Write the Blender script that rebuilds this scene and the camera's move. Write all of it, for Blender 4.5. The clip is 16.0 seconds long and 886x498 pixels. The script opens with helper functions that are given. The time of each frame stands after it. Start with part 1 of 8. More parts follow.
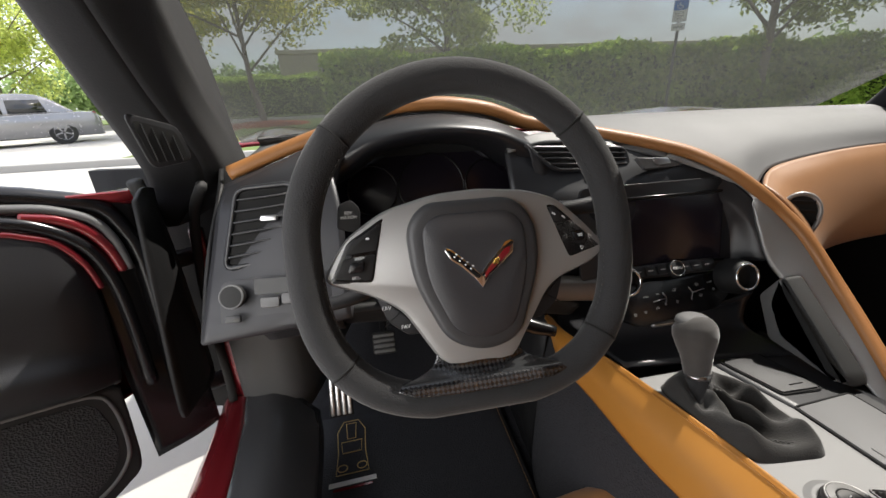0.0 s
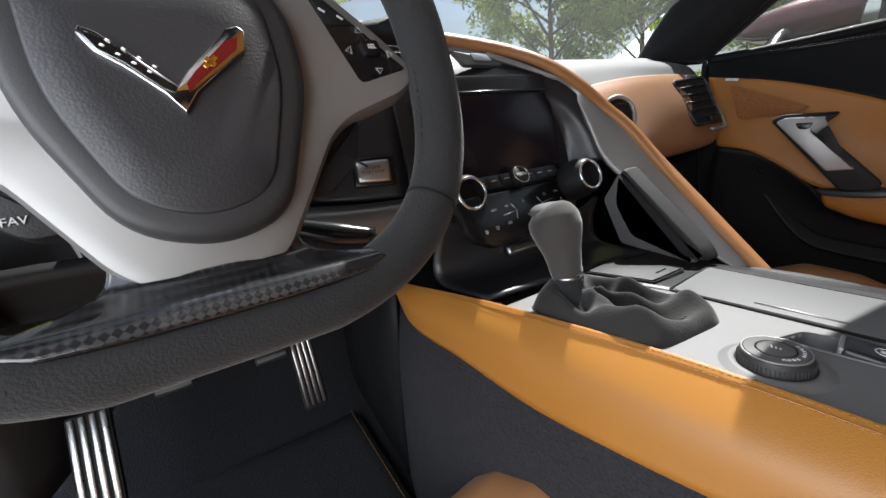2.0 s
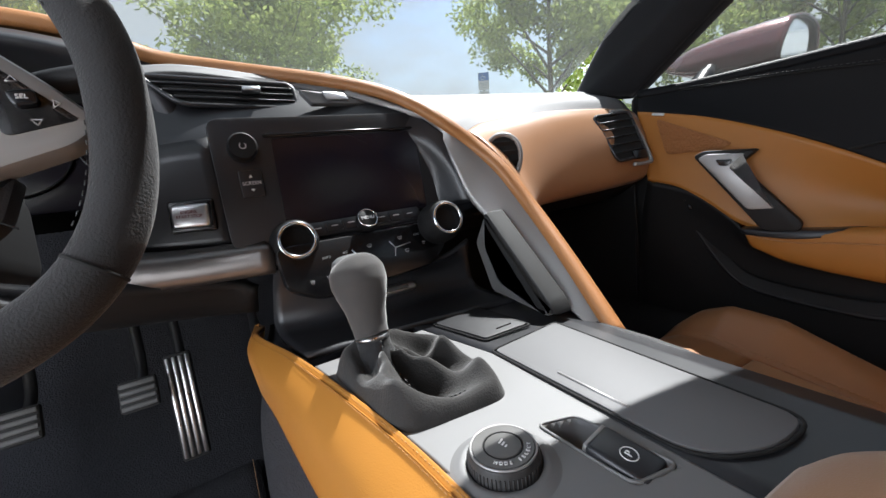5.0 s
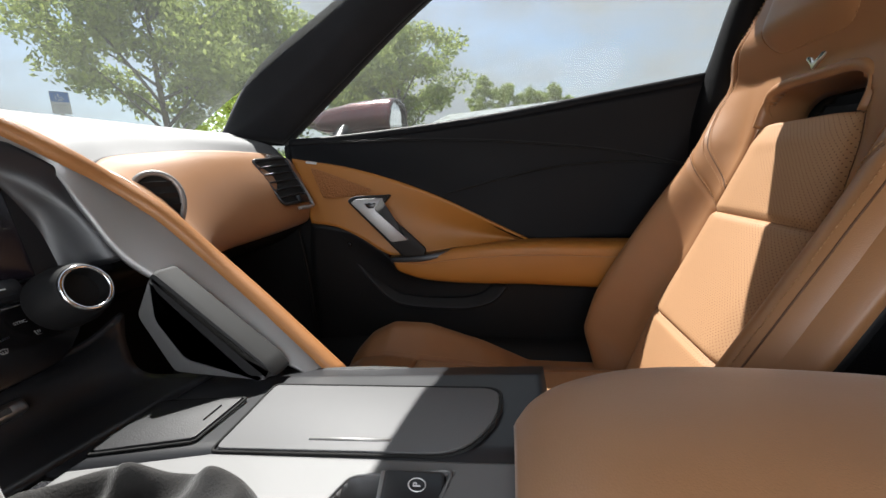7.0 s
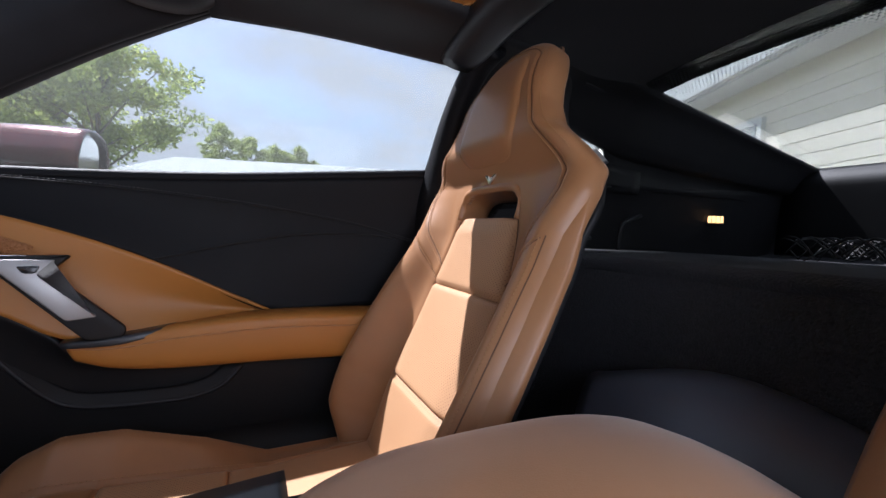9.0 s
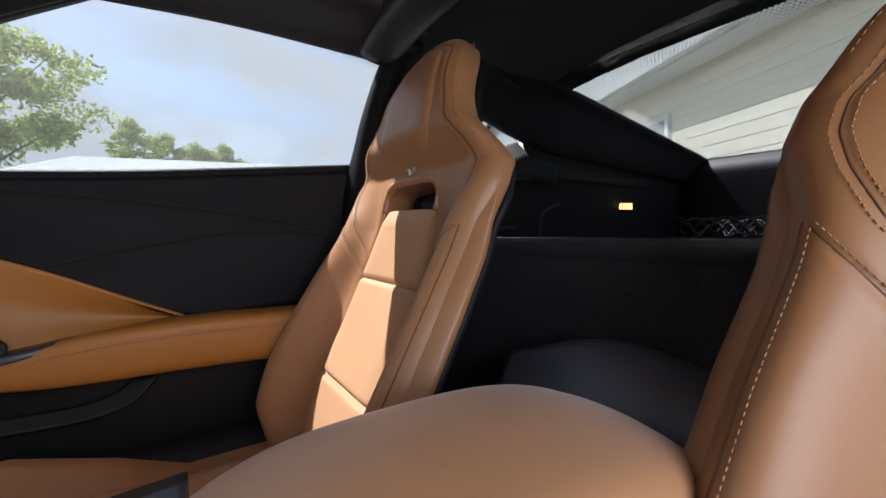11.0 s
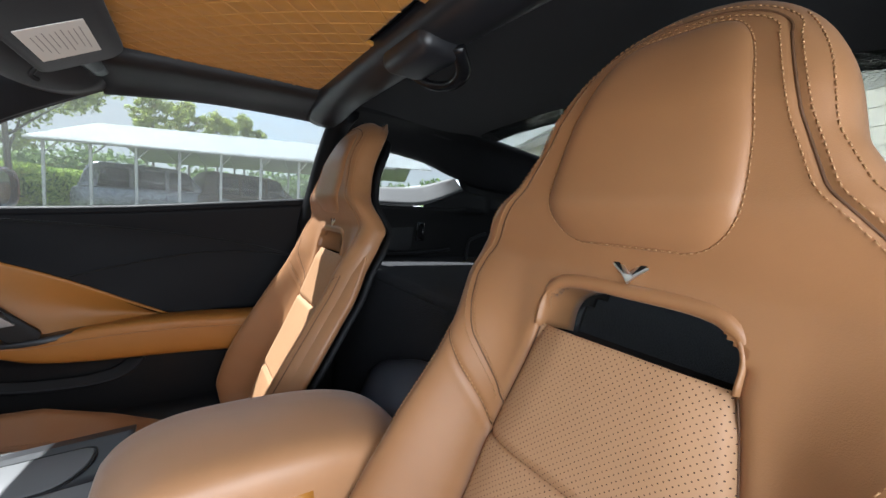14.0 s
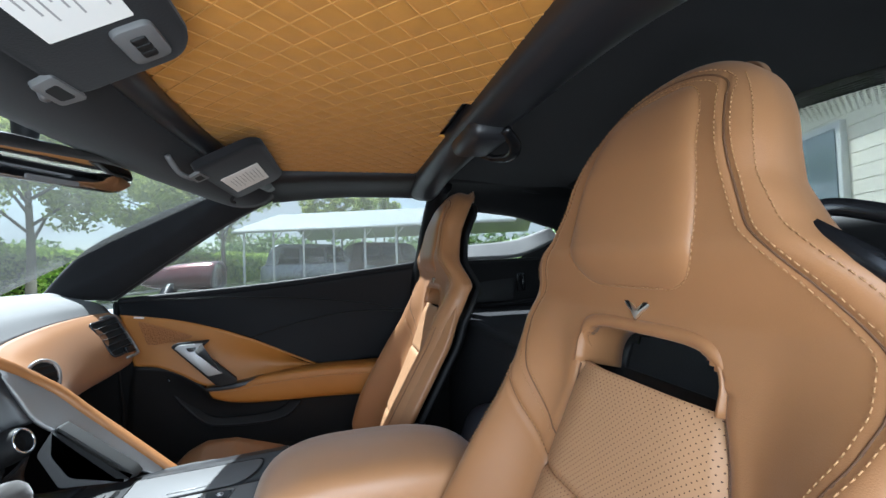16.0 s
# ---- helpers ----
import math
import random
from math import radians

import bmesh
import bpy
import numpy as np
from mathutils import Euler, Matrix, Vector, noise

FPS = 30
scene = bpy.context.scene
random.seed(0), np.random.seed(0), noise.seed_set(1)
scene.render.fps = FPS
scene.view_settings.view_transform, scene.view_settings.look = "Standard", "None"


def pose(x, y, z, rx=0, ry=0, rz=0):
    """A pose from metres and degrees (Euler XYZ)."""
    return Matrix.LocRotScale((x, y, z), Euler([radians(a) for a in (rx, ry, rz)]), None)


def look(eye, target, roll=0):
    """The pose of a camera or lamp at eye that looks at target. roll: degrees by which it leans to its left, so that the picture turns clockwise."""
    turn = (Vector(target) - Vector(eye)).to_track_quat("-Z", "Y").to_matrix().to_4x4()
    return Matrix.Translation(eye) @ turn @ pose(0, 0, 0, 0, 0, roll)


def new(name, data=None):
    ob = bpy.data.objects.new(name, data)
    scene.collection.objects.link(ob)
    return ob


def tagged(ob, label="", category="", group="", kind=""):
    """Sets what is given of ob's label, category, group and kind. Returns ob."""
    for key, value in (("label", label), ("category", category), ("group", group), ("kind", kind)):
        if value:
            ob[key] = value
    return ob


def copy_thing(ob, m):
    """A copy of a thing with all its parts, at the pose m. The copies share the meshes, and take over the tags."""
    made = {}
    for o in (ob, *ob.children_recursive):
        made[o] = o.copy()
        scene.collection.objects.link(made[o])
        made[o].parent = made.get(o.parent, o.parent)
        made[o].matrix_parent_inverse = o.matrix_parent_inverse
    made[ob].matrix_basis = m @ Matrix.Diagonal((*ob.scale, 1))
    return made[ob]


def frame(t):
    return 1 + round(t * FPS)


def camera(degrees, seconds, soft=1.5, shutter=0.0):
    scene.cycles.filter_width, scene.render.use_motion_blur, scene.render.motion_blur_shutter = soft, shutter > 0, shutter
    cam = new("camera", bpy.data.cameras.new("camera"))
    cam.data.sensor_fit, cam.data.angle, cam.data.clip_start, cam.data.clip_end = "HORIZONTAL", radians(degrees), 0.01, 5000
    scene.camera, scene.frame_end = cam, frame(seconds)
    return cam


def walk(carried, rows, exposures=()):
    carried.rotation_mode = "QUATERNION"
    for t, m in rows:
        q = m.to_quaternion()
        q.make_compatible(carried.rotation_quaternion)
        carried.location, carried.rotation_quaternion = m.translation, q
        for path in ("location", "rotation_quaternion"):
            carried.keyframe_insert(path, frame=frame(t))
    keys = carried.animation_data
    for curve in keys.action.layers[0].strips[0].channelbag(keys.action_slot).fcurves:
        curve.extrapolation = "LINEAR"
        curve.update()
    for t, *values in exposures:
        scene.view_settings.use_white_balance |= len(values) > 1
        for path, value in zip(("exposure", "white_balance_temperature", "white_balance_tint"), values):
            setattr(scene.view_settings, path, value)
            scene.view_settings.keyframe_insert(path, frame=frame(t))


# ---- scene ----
cam = camera(97.1, 16.0)
PATH = [
    (0, (-0.491, -0.303, 0.905), (-0.179, 1.533, 0.177), -2.5),
    (0.5, (-0.484, -0.267, 0.897), (0.064, 1.514, 0.171), -3.4),
    (1, (-0.474, -0.251, 0.865), (0.288, 1.454, 0.149), -4.7),
    (1.5, (-0.448, -0.224, 0.795), (0.465, 1.426, 0.127), -5.5),
    (2, (-0.405, -0.213, 0.722), (0.57, 1.428, 0.122), -5.4),
    (2.5, (-0.348, -0.205, 0.718), (0.622, 1.463, 0.191), -5.2),
    (3, (-0.294, -0.212, 0.724), (0.644, 1.482, 0.226), -4.8),
    (3.2, (-0.276, -0.216, 0.723), (0.644, 1.491, 0.232), -4.8),
    (5.3, (-0.221, -0.283, 0.723), (0.788, 1.376, 0.247), -5.2),
    (5.5, (-0.225, -0.281, 0.721), (0.904, 1.303, 0.256), -5.1),
    (6, (-0.232, -0.26, 0.717), (1.25, 1.013, 0.285), -4.9),
    (6.5, (-0.228, -0.239, 0.717), (1.552, 0.575, 0.308), -4.1),
    (7, (-0.235, -0.225, 0.725), (1.698, 0.116, 0.34), -2.7),
    (7.5, (-0.237, -0.21, 0.729), (1.735, -0.296, 0.41), -1.1),
    (8, (-0.23, -0.211, 0.733), (1.71, -0.646, 0.515), 0.6),
    (8.5, (-0.224, -0.217, 0.736), (1.646, -0.915, 0.616), 1.8),
    (9, (-0.226, -0.224, 0.743), (1.564, -1.112, 0.66), 2.3),
    (9.5, (-0.223, -0.225, 0.744), (1.488, -1.259, 0.668), 2.1),
    (9.7, (-0.225, -0.227, 0.74), (1.458, -1.305, 0.668), 1.7),
    (12, (-0.344, -0.254, 0.735), (1.285, -1.408, 0.62), -0.0),
    (12.5, (-0.421, -0.249, 0.779), (1.201, -1.41, 0.626), 1.6),
    (13, (-0.487, -0.271, 0.817), (1.142, -1.42, 0.659), 2.4),
    (13.5, (-0.544, -0.299, 0.852), (1.093, -1.436, 0.686), 3.3),
    (14, (-0.591, -0.316, 0.886), (1.076, -1.405, 0.697), 3.6),
    (14.5, (-0.632, -0.335, 0.909), (1.096, -1.322, 0.709), 2.7),
    (15, (-0.669, -0.347, 0.913), (1.145, -1.173, 0.755), 1.0),
    (15.5, (-0.705, -0.355, 0.907), (1.182, -1.017, 0.853), -0.7),
    (16, (-0.731, -0.364, 0.898), (1.205, -0.861, 0.96), -2.1),
]
walk(cam, [(t, look(eye, target, roll)) for t, eye, target, roll in PATH],
     exposures=[(0.0, 1.65, 6500, 10), (0.5, 1.8, 6400, 9), (1.5, 1.9, 6150, 9), (3.0, 2.37, 5900, 9), (5.5, 2.39, 5900, 9), (7.5, 2.26, 6200, 9), (8.5, 2.5, 5800, 14), (9.5, 2.5, 5450, 17), (12.0, 2.42, 6000, 10), (14.0, 2.62, 5700, 6), (16.0, 2.52, 5350, 2)])

# ---- light ----
SUN_AZ, SUN_EL = radians(58), radians(57)      # clockwise from the car's nose, above the horizon
world = bpy.data.worlds.new("sky")
scene.world = world
world.use_nodes = True
wt = world.node_tree
sky = wt.nodes.new("ShaderNodeTexSky")
sky.sky_type, sky.sun_disc = "NISHITA", False
sky.sun_elevation, sky.sun_rotation = SUN_EL, SUN_AZ
sky.air_density, sky.dust_density = 1.0, 2.0
cloud = wt.nodes.new("ShaderNodeTexNoise")
cloud.inputs["Scale"].default_value, cloud.inputs["Detail"].default_value, cloud.inputs["Roughness"].default_value = 2.2, 9, 0.6
coord, stretch = wt.nodes.new("ShaderNodeTexCoord"), wt.nodes.new("ShaderNodeMapping")
stretch.inputs["Scale"].default_value = (1, 1, 2.4)
ramp = wt.nodes.new("ShaderNodeValToRGB")
ramp.color_ramp.elements[0].position, ramp.color_ramp.elements[1].position = 0.28, 0.58
blend = wt.nodes.new("ShaderNodeMixRGB")
blend.inputs["Color2"].default_value = (3.6, 3.6, 3.72, 1)
wt.links.new(coord.outputs["Generated"], stretch.inputs["Vector"])
wt.links.new(stretch.outputs["Vector"], cloud.inputs["Vector"])
wt.links.new(cloud.outputs["Fac"], ramp.inputs["Fac"])
wt.links.new(ramp.outputs["Color"], blend.inputs["Fac"])
wt.links.new(sky.outputs["Color"], blend.inputs["Color1"])
wt.links.new(blend.outputs["Color"], wt.nodes["Background"].inputs["Color"])
wt.nodes["Background"].inputs["Strength"].default_value = 0.142
sun = new("sun", bpy.data.lights.new("sun", "SUN"))
sun.data.energy, sun.data.angle, sun.data.color = 2.45, radians(0.5), (1.0, 0.95, 0.87)
sun.matrix_world = look((3 * math.sin(SUN_AZ), 3 * math.cos(SUN_AZ), 3 * math.tan(SUN_EL)), (0, 0, 0))
sun.location = (30, 20, 40)

# sky light through the open driver's door
door_light = new("door_light", bpy.data.lights.new("door_light", "AREA"))
door_light.data.shape, door_light.data.size, door_light.data.size_y = "RECTANGLE", 1.10, 0.66
door_light.data.energy, door_light.data.color = 2.2, (1.0, 0.98, 0.95)
door_light.matrix_world = look((-0.86, -0.47, 0.80), (0.2, -0.40, 0.82))

# ---- materials ----


def material(name, color, rough=0.5, metal=0.0, grain=0.0, grain_size=0.002, mottle=0.08, mottle_size=0.08, bump=0.2, coat=0.0, spec=0.5, sheen=0.0):
    """A surface with grain relief and a slow variation of its colour, both at real size."""
    m = bpy.data.materials.new(name)
    m.use_nodes = True
    t, b = m.node_tree, m.node_tree.nodes["Principled BSDF"]
    b.inputs["Roughness"].default_value, b.inputs["Metallic"].default_value = rough, metal
    b.inputs["Coat Weight"].default_value, b.inputs["Specular IOR Level"].default_value = coat, spec
    b.inputs["Coat Roughness"].default_value = 0.08
    if sheen:
        b.inputs["Sheen Weight"].default_value, b.inputs["Sheen Roughness"].default_value = sheen, 0.4
    geo = t.nodes.new("ShaderNodeNewGeometry")
    slow = t.nodes.new("ShaderNodeTexNoise")
    slow.inputs["Scale"].default_value, slow.inputs["Detail"].default_value = 1 / mottle_size, 6
    t.links.new(geo.outputs["Position"], slow.inputs["Vector"])
    mix = t.nodes.new("ShaderNodeMixRGB")
    mix.inputs["Color1"].default_value = (*[c * (1 - mottle) for c in color], 1)
    mix.inputs["Color2"].default_value = (*[min(1, c * (1 + mottle)) for c in color], 1)
    t.links.new(slow.outputs["Fac"], mix.inputs["Fac"])
    t.links.new(mix.outputs["Color"], b.inputs["Base Color"])
    vary = t.nodes.new("ShaderNodeMapRange")
    vary.inputs["To Min"].default_value, vary.inputs["To Max"].default_value = max(0.02, rough - 0.08), min(1, rough + 0.08)
    t.links.new(slow.outputs["Fac"], vary.inputs["Value"])
    t.links.new(vary.outputs["Result"], b.inputs["Roughness"])
    if grain:
        cells = t.nodes.new("ShaderNodeTexVoronoi" if grain > 0 else "ShaderNodeTexNoise")
        cells.inputs["Scale"].default_value = 1 / grain_size
        t.links.new(geo.outputs["Position"], cells.inputs["Vector"])
        relief = t.nodes.new("ShaderNodeBump")
        relief.inputs["Strength"].default_value, relief.inputs["Distance"].default_value = bump, abs(grain)
        t.links.new(cells.outputs[0], relief.inputs["Height"])
        t.links.new(relief.outputs["Normal"], b.inputs["Normal"])
    return m


def nodes_of(m):
    return m.node_tree, m.node_tree.nodes["Principled BSDF"]


TAN = (0.285, 0.137, 0.057)
tan_leather = material("tan_leather", TAN, 0.42, spec=0.45, sheen=0.07, grain=0.0005, grain_size=0.0011, mottle=0.09, mottle_size=0.05, bump=0.16)
# the tan leather made paler: the sky's sheen on the armrest is in the colour
armrest_leather = material("pale_sheen_tan_leather", (0.36, 0.185, 0.085), 0.42, spec=0.5, sheen=0.25, grain=0.0005, grain_size=0.0011, mottle=0.10, mottle_size=0.05, bump=0.16)
tan_trim = material("tan_stitched_trim", (0.32, 0.14, 0.045), 0.45, grain=0.0006, grain_size=0.0016, bump=0.3)
# the seats' leather, with the warm light on the console side put into the colour
orange_leather = material("amber_leather", (0.36, 0.155, 0.024), 0.42, grain=0.0005, grain_size=0.0011, mottle=0.08, bump=0.16)
tan_suede = material("tan_suede", (0.44, 0.195, 0.024), 0.9, grain=-0.0008, grain_size=0.0015, mottle=0.2, mottle_size=0.03, sheen=0.08)
# the same leather on the door, its tone in that light put into the colour
door_leather = material("burnt_orange_leather", (0.31, 0.125, 0.022), 0.46, spec=0.3, grain=0.0005, grain_size=0.0011, mottle=0.08, bump=0.16)
black_leather = material("black_leather", (0.0050, 0.0050, 0.0060), 0.58, spec=0.13, grain=0.0006, grain_size=0.0014, mottle=0.15, bump=0.3)
dark_soft = material("dark_soft_plastic", (0.010, 0.010, 0.0115), 0.55, spec=0.35, grain=0.0005, grain_size=0.0012, mottle=0.12, bump=0.25)
dash_grey = material("grey_dash_leather", (0.11, 0.11, 0.112), 0.62, grain=0.0006, grain_size=0.0015, mottle=0.06, bump=0.3)
black_suede = material("black_suede", (0.016, 0.016, 0.017), 0.95, grain=-0.001, grain_size=0.0016, mottle=0.4, mottle_size=0.02, bump=0.6, sheen=0.15)
suede_lining = material("charcoal_suede_lining", (0.012, 0.012, 0.0135), 0.95, spec=0.2, grain=-0.0006, grain_size=0.002, mottle=0.35, mottle_size=0.05, bump=0.3, sheen=0.1)
satin_silver = material("satin_silver_paint", (0.30, 0.295, 0.29), 0.46, metal=0.55, spec=0.4, mottle=0.03, mottle_size=0.15)
deck_silver = material("satin_console_silver", (0.160, 0.160, 0.160), 0.6, metal=0.25, spec=0.35, mottle=0.03, mottle_size=0.15)
satin_grey = material("satin_gunmetal_paint", (0.115, 0.115, 0.117), 0.62, metal=0.15, spec=0.35, mottle=0.04, mottle_size=0.15)
gunmetal = material("dark_gunmetal_paint", (0.026, 0.026, 0.029), 0.45, metal=0.3, spec=0.4, mottle=0.06, mottle_size=0.15)
strip_metal = material("brushed_gunmetal_strip", (0.16, 0.15, 0.145), 0.34, metal=0.75, mottle=0.06, mottle_size=0.1)
sill_plate = material("glossy_grey_sill", (0.055, 0.056, 0.06), 0.24, mottle=0.08, coat=0.3)
gold_metal = material("gold_plating", (0.75, 0.48, 0.12), 0.25, metal=1.0)
console_black = material("satin_black_panel", (0.016, 0.0165, 0.019), 0.36, mottle=0.08, mottle_size=0.1)
gloss_black = material("gloss_black_plastic", (0.008, 0.008, 0.009), 0.24, mottle=0.1, spec=0.4)
matt_black = material("matt_black_plastic", (0.007, 0.007, 0.0075), 0.6, spec=0.3, grain=0.0004, grain_size=0.001, mottle=0.2)
# near-black that paints the shade in openings; also joints, seams and print
void_black = material("shade_and_detail_black", (0.004, 0.004, 0.004), 0.9, mottle=0.3)
chrome = material("polished_chrome", (0.78, 0.78, 0.79), 0.12, metal=1.0, mottle=0.02)
satin_chrome = material("satin_chrome", (0.80, 0.80, 0.81), 0.34, metal=1.0, mottle=0.02)
brushed = material("brushed_aluminium", (0.55, 0.55, 0.56), 0.3, metal=1.0, mottle=0.06, mottle_size=0.02)
red_paint = material("deep_red_metallic_paint", (0.20, 0.014, 0.020), 0.22, metal=0.35, coat=1.0, mottle=0.04)
red_enamel = material("red_enamel", (0.13, 0.007, 0.010), 0.2, coat=0.5)
gaiter_suede = material("dark_grey_suede", (0.030, 0.029, 0.028), 0.95, spec=0.2, grain=-0.0010, grain_size=0.0016, mottle=0.35, mottle_size=0.02, bump=0.5, sheen=0.25)
carpet = material("black_carpet", (0.020, 0.020, 0.024), 1.0, grain=-0.004, grain_size=0.003, mottle=0.5, mottle_size=0.006, bump=1.0)
thread_tan = material("tan_thread", (0.36, 0.19, 0.080), 0.7)
cord_tan = material("pale_tan_cord", (0.45, 0.215, 0.045), 0.75)
seam_dark = material("dark_tan_seam", (0.10, 0.045, 0.018), 0.7)
thread_grey = material("grey_thread", (0.045, 0.045, 0.045), 0.7)
ink_white = material("white_print", (0.6, 0.6, 0.6), 0.6)
ink_grey = material("grey_print", (0.30, 0.30, 0.30), 0.6)
ink_dark = material("dark_print", (0.05, 0.05, 0.05), 0.6)
paper = material("white_paper_label", (0.70, 0.70, 0.68), 0.7)
rubber = material("black_rubber", (0.015, 0.015, 0.015), 0.75, mottle=0.2)
screen_black = material("dark_display_glass", (0.010, 0.008, 0.012), 0.22, mottle=0.02, spec=0.35)


def clear_glass(name, tint, gloss=0.06):
    m = bpy.data.materials.new(name)
    m.use_nodes = True
    t = m.node_tree
    t.nodes.remove(t.nodes["Principled BSDF"])
    clear, shine, mix, edge, power, scale = (t.nodes.new("ShaderNode" + k) for k in ("BsdfTransparent", "BsdfGlossy", "MixShader", "LayerWeight", "Math", "Math"))
    clear.inputs["Color"].default_value = (*tint, 1)
    shine.inputs["Roughness"].default_value = 0.02
    edge.inputs["Blend"].default_value = 0.5
    power.operation, power.inputs[1].default_value = "POWER", 4.0
    scale.operation, scale.inputs[1].default_value, scale.inputs[2].default_value = "MULTIPLY_ADD", 0.08, gloss * 0.14
    t.links.new(edge.outputs["Facing"], power.inputs[0])
    t.links.new(power.outputs["Value"], scale.inputs[0])
    t.links.new(scale.outputs["Value"], mix.inputs["Fac"])
    t.links.new(clear.outputs["BSDF"], mix.inputs[1])
    t.links.new(shine.outputs["BSDF"], mix.inputs[2])
    t.links.new(mix.outputs["Shader"], t.nodes["Material Output"].inputs["Surface"])
    return m


auto_glass = clear_glass("tinted_car_glass", (0.435, 0.45, 0.443))

# the windscreen and the passenger's window carry an added film that scatters some sunlight, in place of glare haze
hazy_glass = clear_glass("hazy_car_glass", (0.435, 0.45, 0.443))
dt = hazy_glass.node_tree
film_, veil, streak, amount = (dt.nodes.new("ShaderNode" + k) for k in ("BsdfTranslucent", "MixShader", "TexNoise", "MapRange"))
film_.inputs["Color"].default_value = (0.75, 0.75, 0.72, 1)
streak.inputs["Scale"].default_value, streak.inputs["Detail"].default_value = 3.0, 5
amount.inputs["To Min"].default_value, amount.inputs["To Max"].default_value = 0.012, 0.040
dt.links.new(streak.outputs["Fac"], amount.inputs["Value"])
dt.links.new(amount.outputs["Result"], veil.inputs["Fac"])
dt.links.new(dt.nodes["Material Output"].inputs["Surface"].links[0].from_socket, veil.inputs[1])
dt.links.new(film_.outputs["BSDF"], veil.inputs[2])
dt.links.new(veil.outputs["Shader"], dt.nodes["Material Output"].inputs["Surface"])

# perforated leather: rows of punched holes, real size
perforated = material("perforated_tan_leather", (0.38, 0.215, 0.112), 0.55, spec=0.3, grain=0.0006, grain_size=0.0016, mottle=0.06, bump=0.2)
pt, pb = nodes_of(perforated)
pgeo = pt.nodes.new("ShaderNodeTexCoord")
pmap = pt.nodes.new("ShaderNodeMapping")
pmap.inputs["Rotation"].default_value = (0, 0, radians(45))
pmap.inputs["Scale"].default_value = (215, 215, 0)
pfrac = pt.nodes.new("ShaderNodeVectorMath")
pfrac.operation = "FRACTION"
psub = pt.nodes.new("ShaderNodeVectorMath")
psub.operation = "SUBTRACT"
psub.inputs[1].default_value = (0.5, 0.5, 0)
plen = pt.nodes.new("ShaderNodeVectorMath")
plen.operation = "LENGTH"
pless = pt.nodes.new("ShaderNodeMath")
pless.operation, pless.inputs[1].default_value = "LESS_THAN", 0.13
pmix = pt.nodes.new("ShaderNodeMixRGB")
pmix.inputs["Color2"].default_value = (0.05, 0.02, 0.008, 1)
pt.links.new(pgeo.outputs["UV"], pmap.inputs["Vector"])
pt.links.new(pmap.outputs["Vector"], pfrac.inputs[0])
pt.links.new(pfrac.outputs["Vector"], psub.inputs[0])
pt.links.new(psub.outputs["Vector"], plen.inputs[0])
pt.links.new(plen.outputs["Value"], pless.inputs[0])
pt.links.new(pless.outputs["Value"], pmix.inputs["Fac"])
pt.links.new(pb.inputs["Base Color"].links[0].from_socket, pmix.inputs["Color1"])
pt.links.new(pmix.outputs["Color"], pb.inputs["Base Color"])

# carbon fibre weave: checks of two glossy tones
carbon = material("carbon_fibre", (0.02, 0.02, 0.022), 0.2, mottle=0.1, coat=0.8)
ct, cb = nodes_of(carbon)
cgeo, cturn, cmap, chk = (ct.nodes.new("ShaderNode" + k) for k in ("NewGeometry", "Mapping", "Mapping", "TexChecker"))
cturn.inputs["Rotation"].default_value = (radians(110), 0, 0)
cmap.inputs["Rotation"].default_value, cmap.inputs["Scale"].default_value, cmap.inputs["Location"].default_value = (0, 0, radians(45)), (320, 320, 0), (0, 0, 0.5)
chk.inputs["Scale"].default_value = 1
chk.inputs["Color1"].default_value, chk.inputs["Color2"].default_value = (0.009, 0.009, 0.010, 1), (0.026, 0.026, 0.028, 1)
ct.links.new(cgeo.outputs["Position"], cturn.inputs["Vector"])
ct.links.new(cturn.outputs["Vector"], cmap.inputs["Vector"])
ct.links.new(cmap.outputs["Vector"], chk.inputs["Vector"])
ct.links.new(chk.outputs["Color"], cb.inputs["Base Color"])

# ---- mesh tools ----


def thing(name, loc, label="", category="", group="", kind=""):
    ob = new(name)
    ob.location = loc
    ob.empty_display_size = 0.05
    return tagged(ob, label, category, group, kind)


def link(name, me, mat, parent=None, label="", category="", group="", kind="", smooth=True):
    if mat is not None and not me.materials:
        me.materials.append(mat)
    if smooth:
        me.polygons.foreach_set("use_smooth", [True] * len(me.polygons))
    ob = new(name, me)
    if parent is not None:
        ob.parent = parent
        if parent.type == "EMPTY":
            ob.matrix_parent_inverse = Matrix.Translation(-parent.location)
    return tagged(ob, label, category, group, kind)


def mesh_of(bm, name="mesh", sharp=40):
    me = bpy.data.meshes.new(name)
    bmesh.ops.recalc_face_normals(bm, faces=bm.faces)
    for e in bm.edges:
        if len(e.link_faces) == 2 and e.calc_face_angle(0) > radians(sharp):
            e.smooth = False
    bm.to_mesh(me)
    bm.free()
    return me


def part(name, bm, mat, parent, label="", **more):
    return link(name, mesh_of(bm, name) if isinstance(bm, bmesh.types.BMesh) else bm, mat, parent, label, **more)


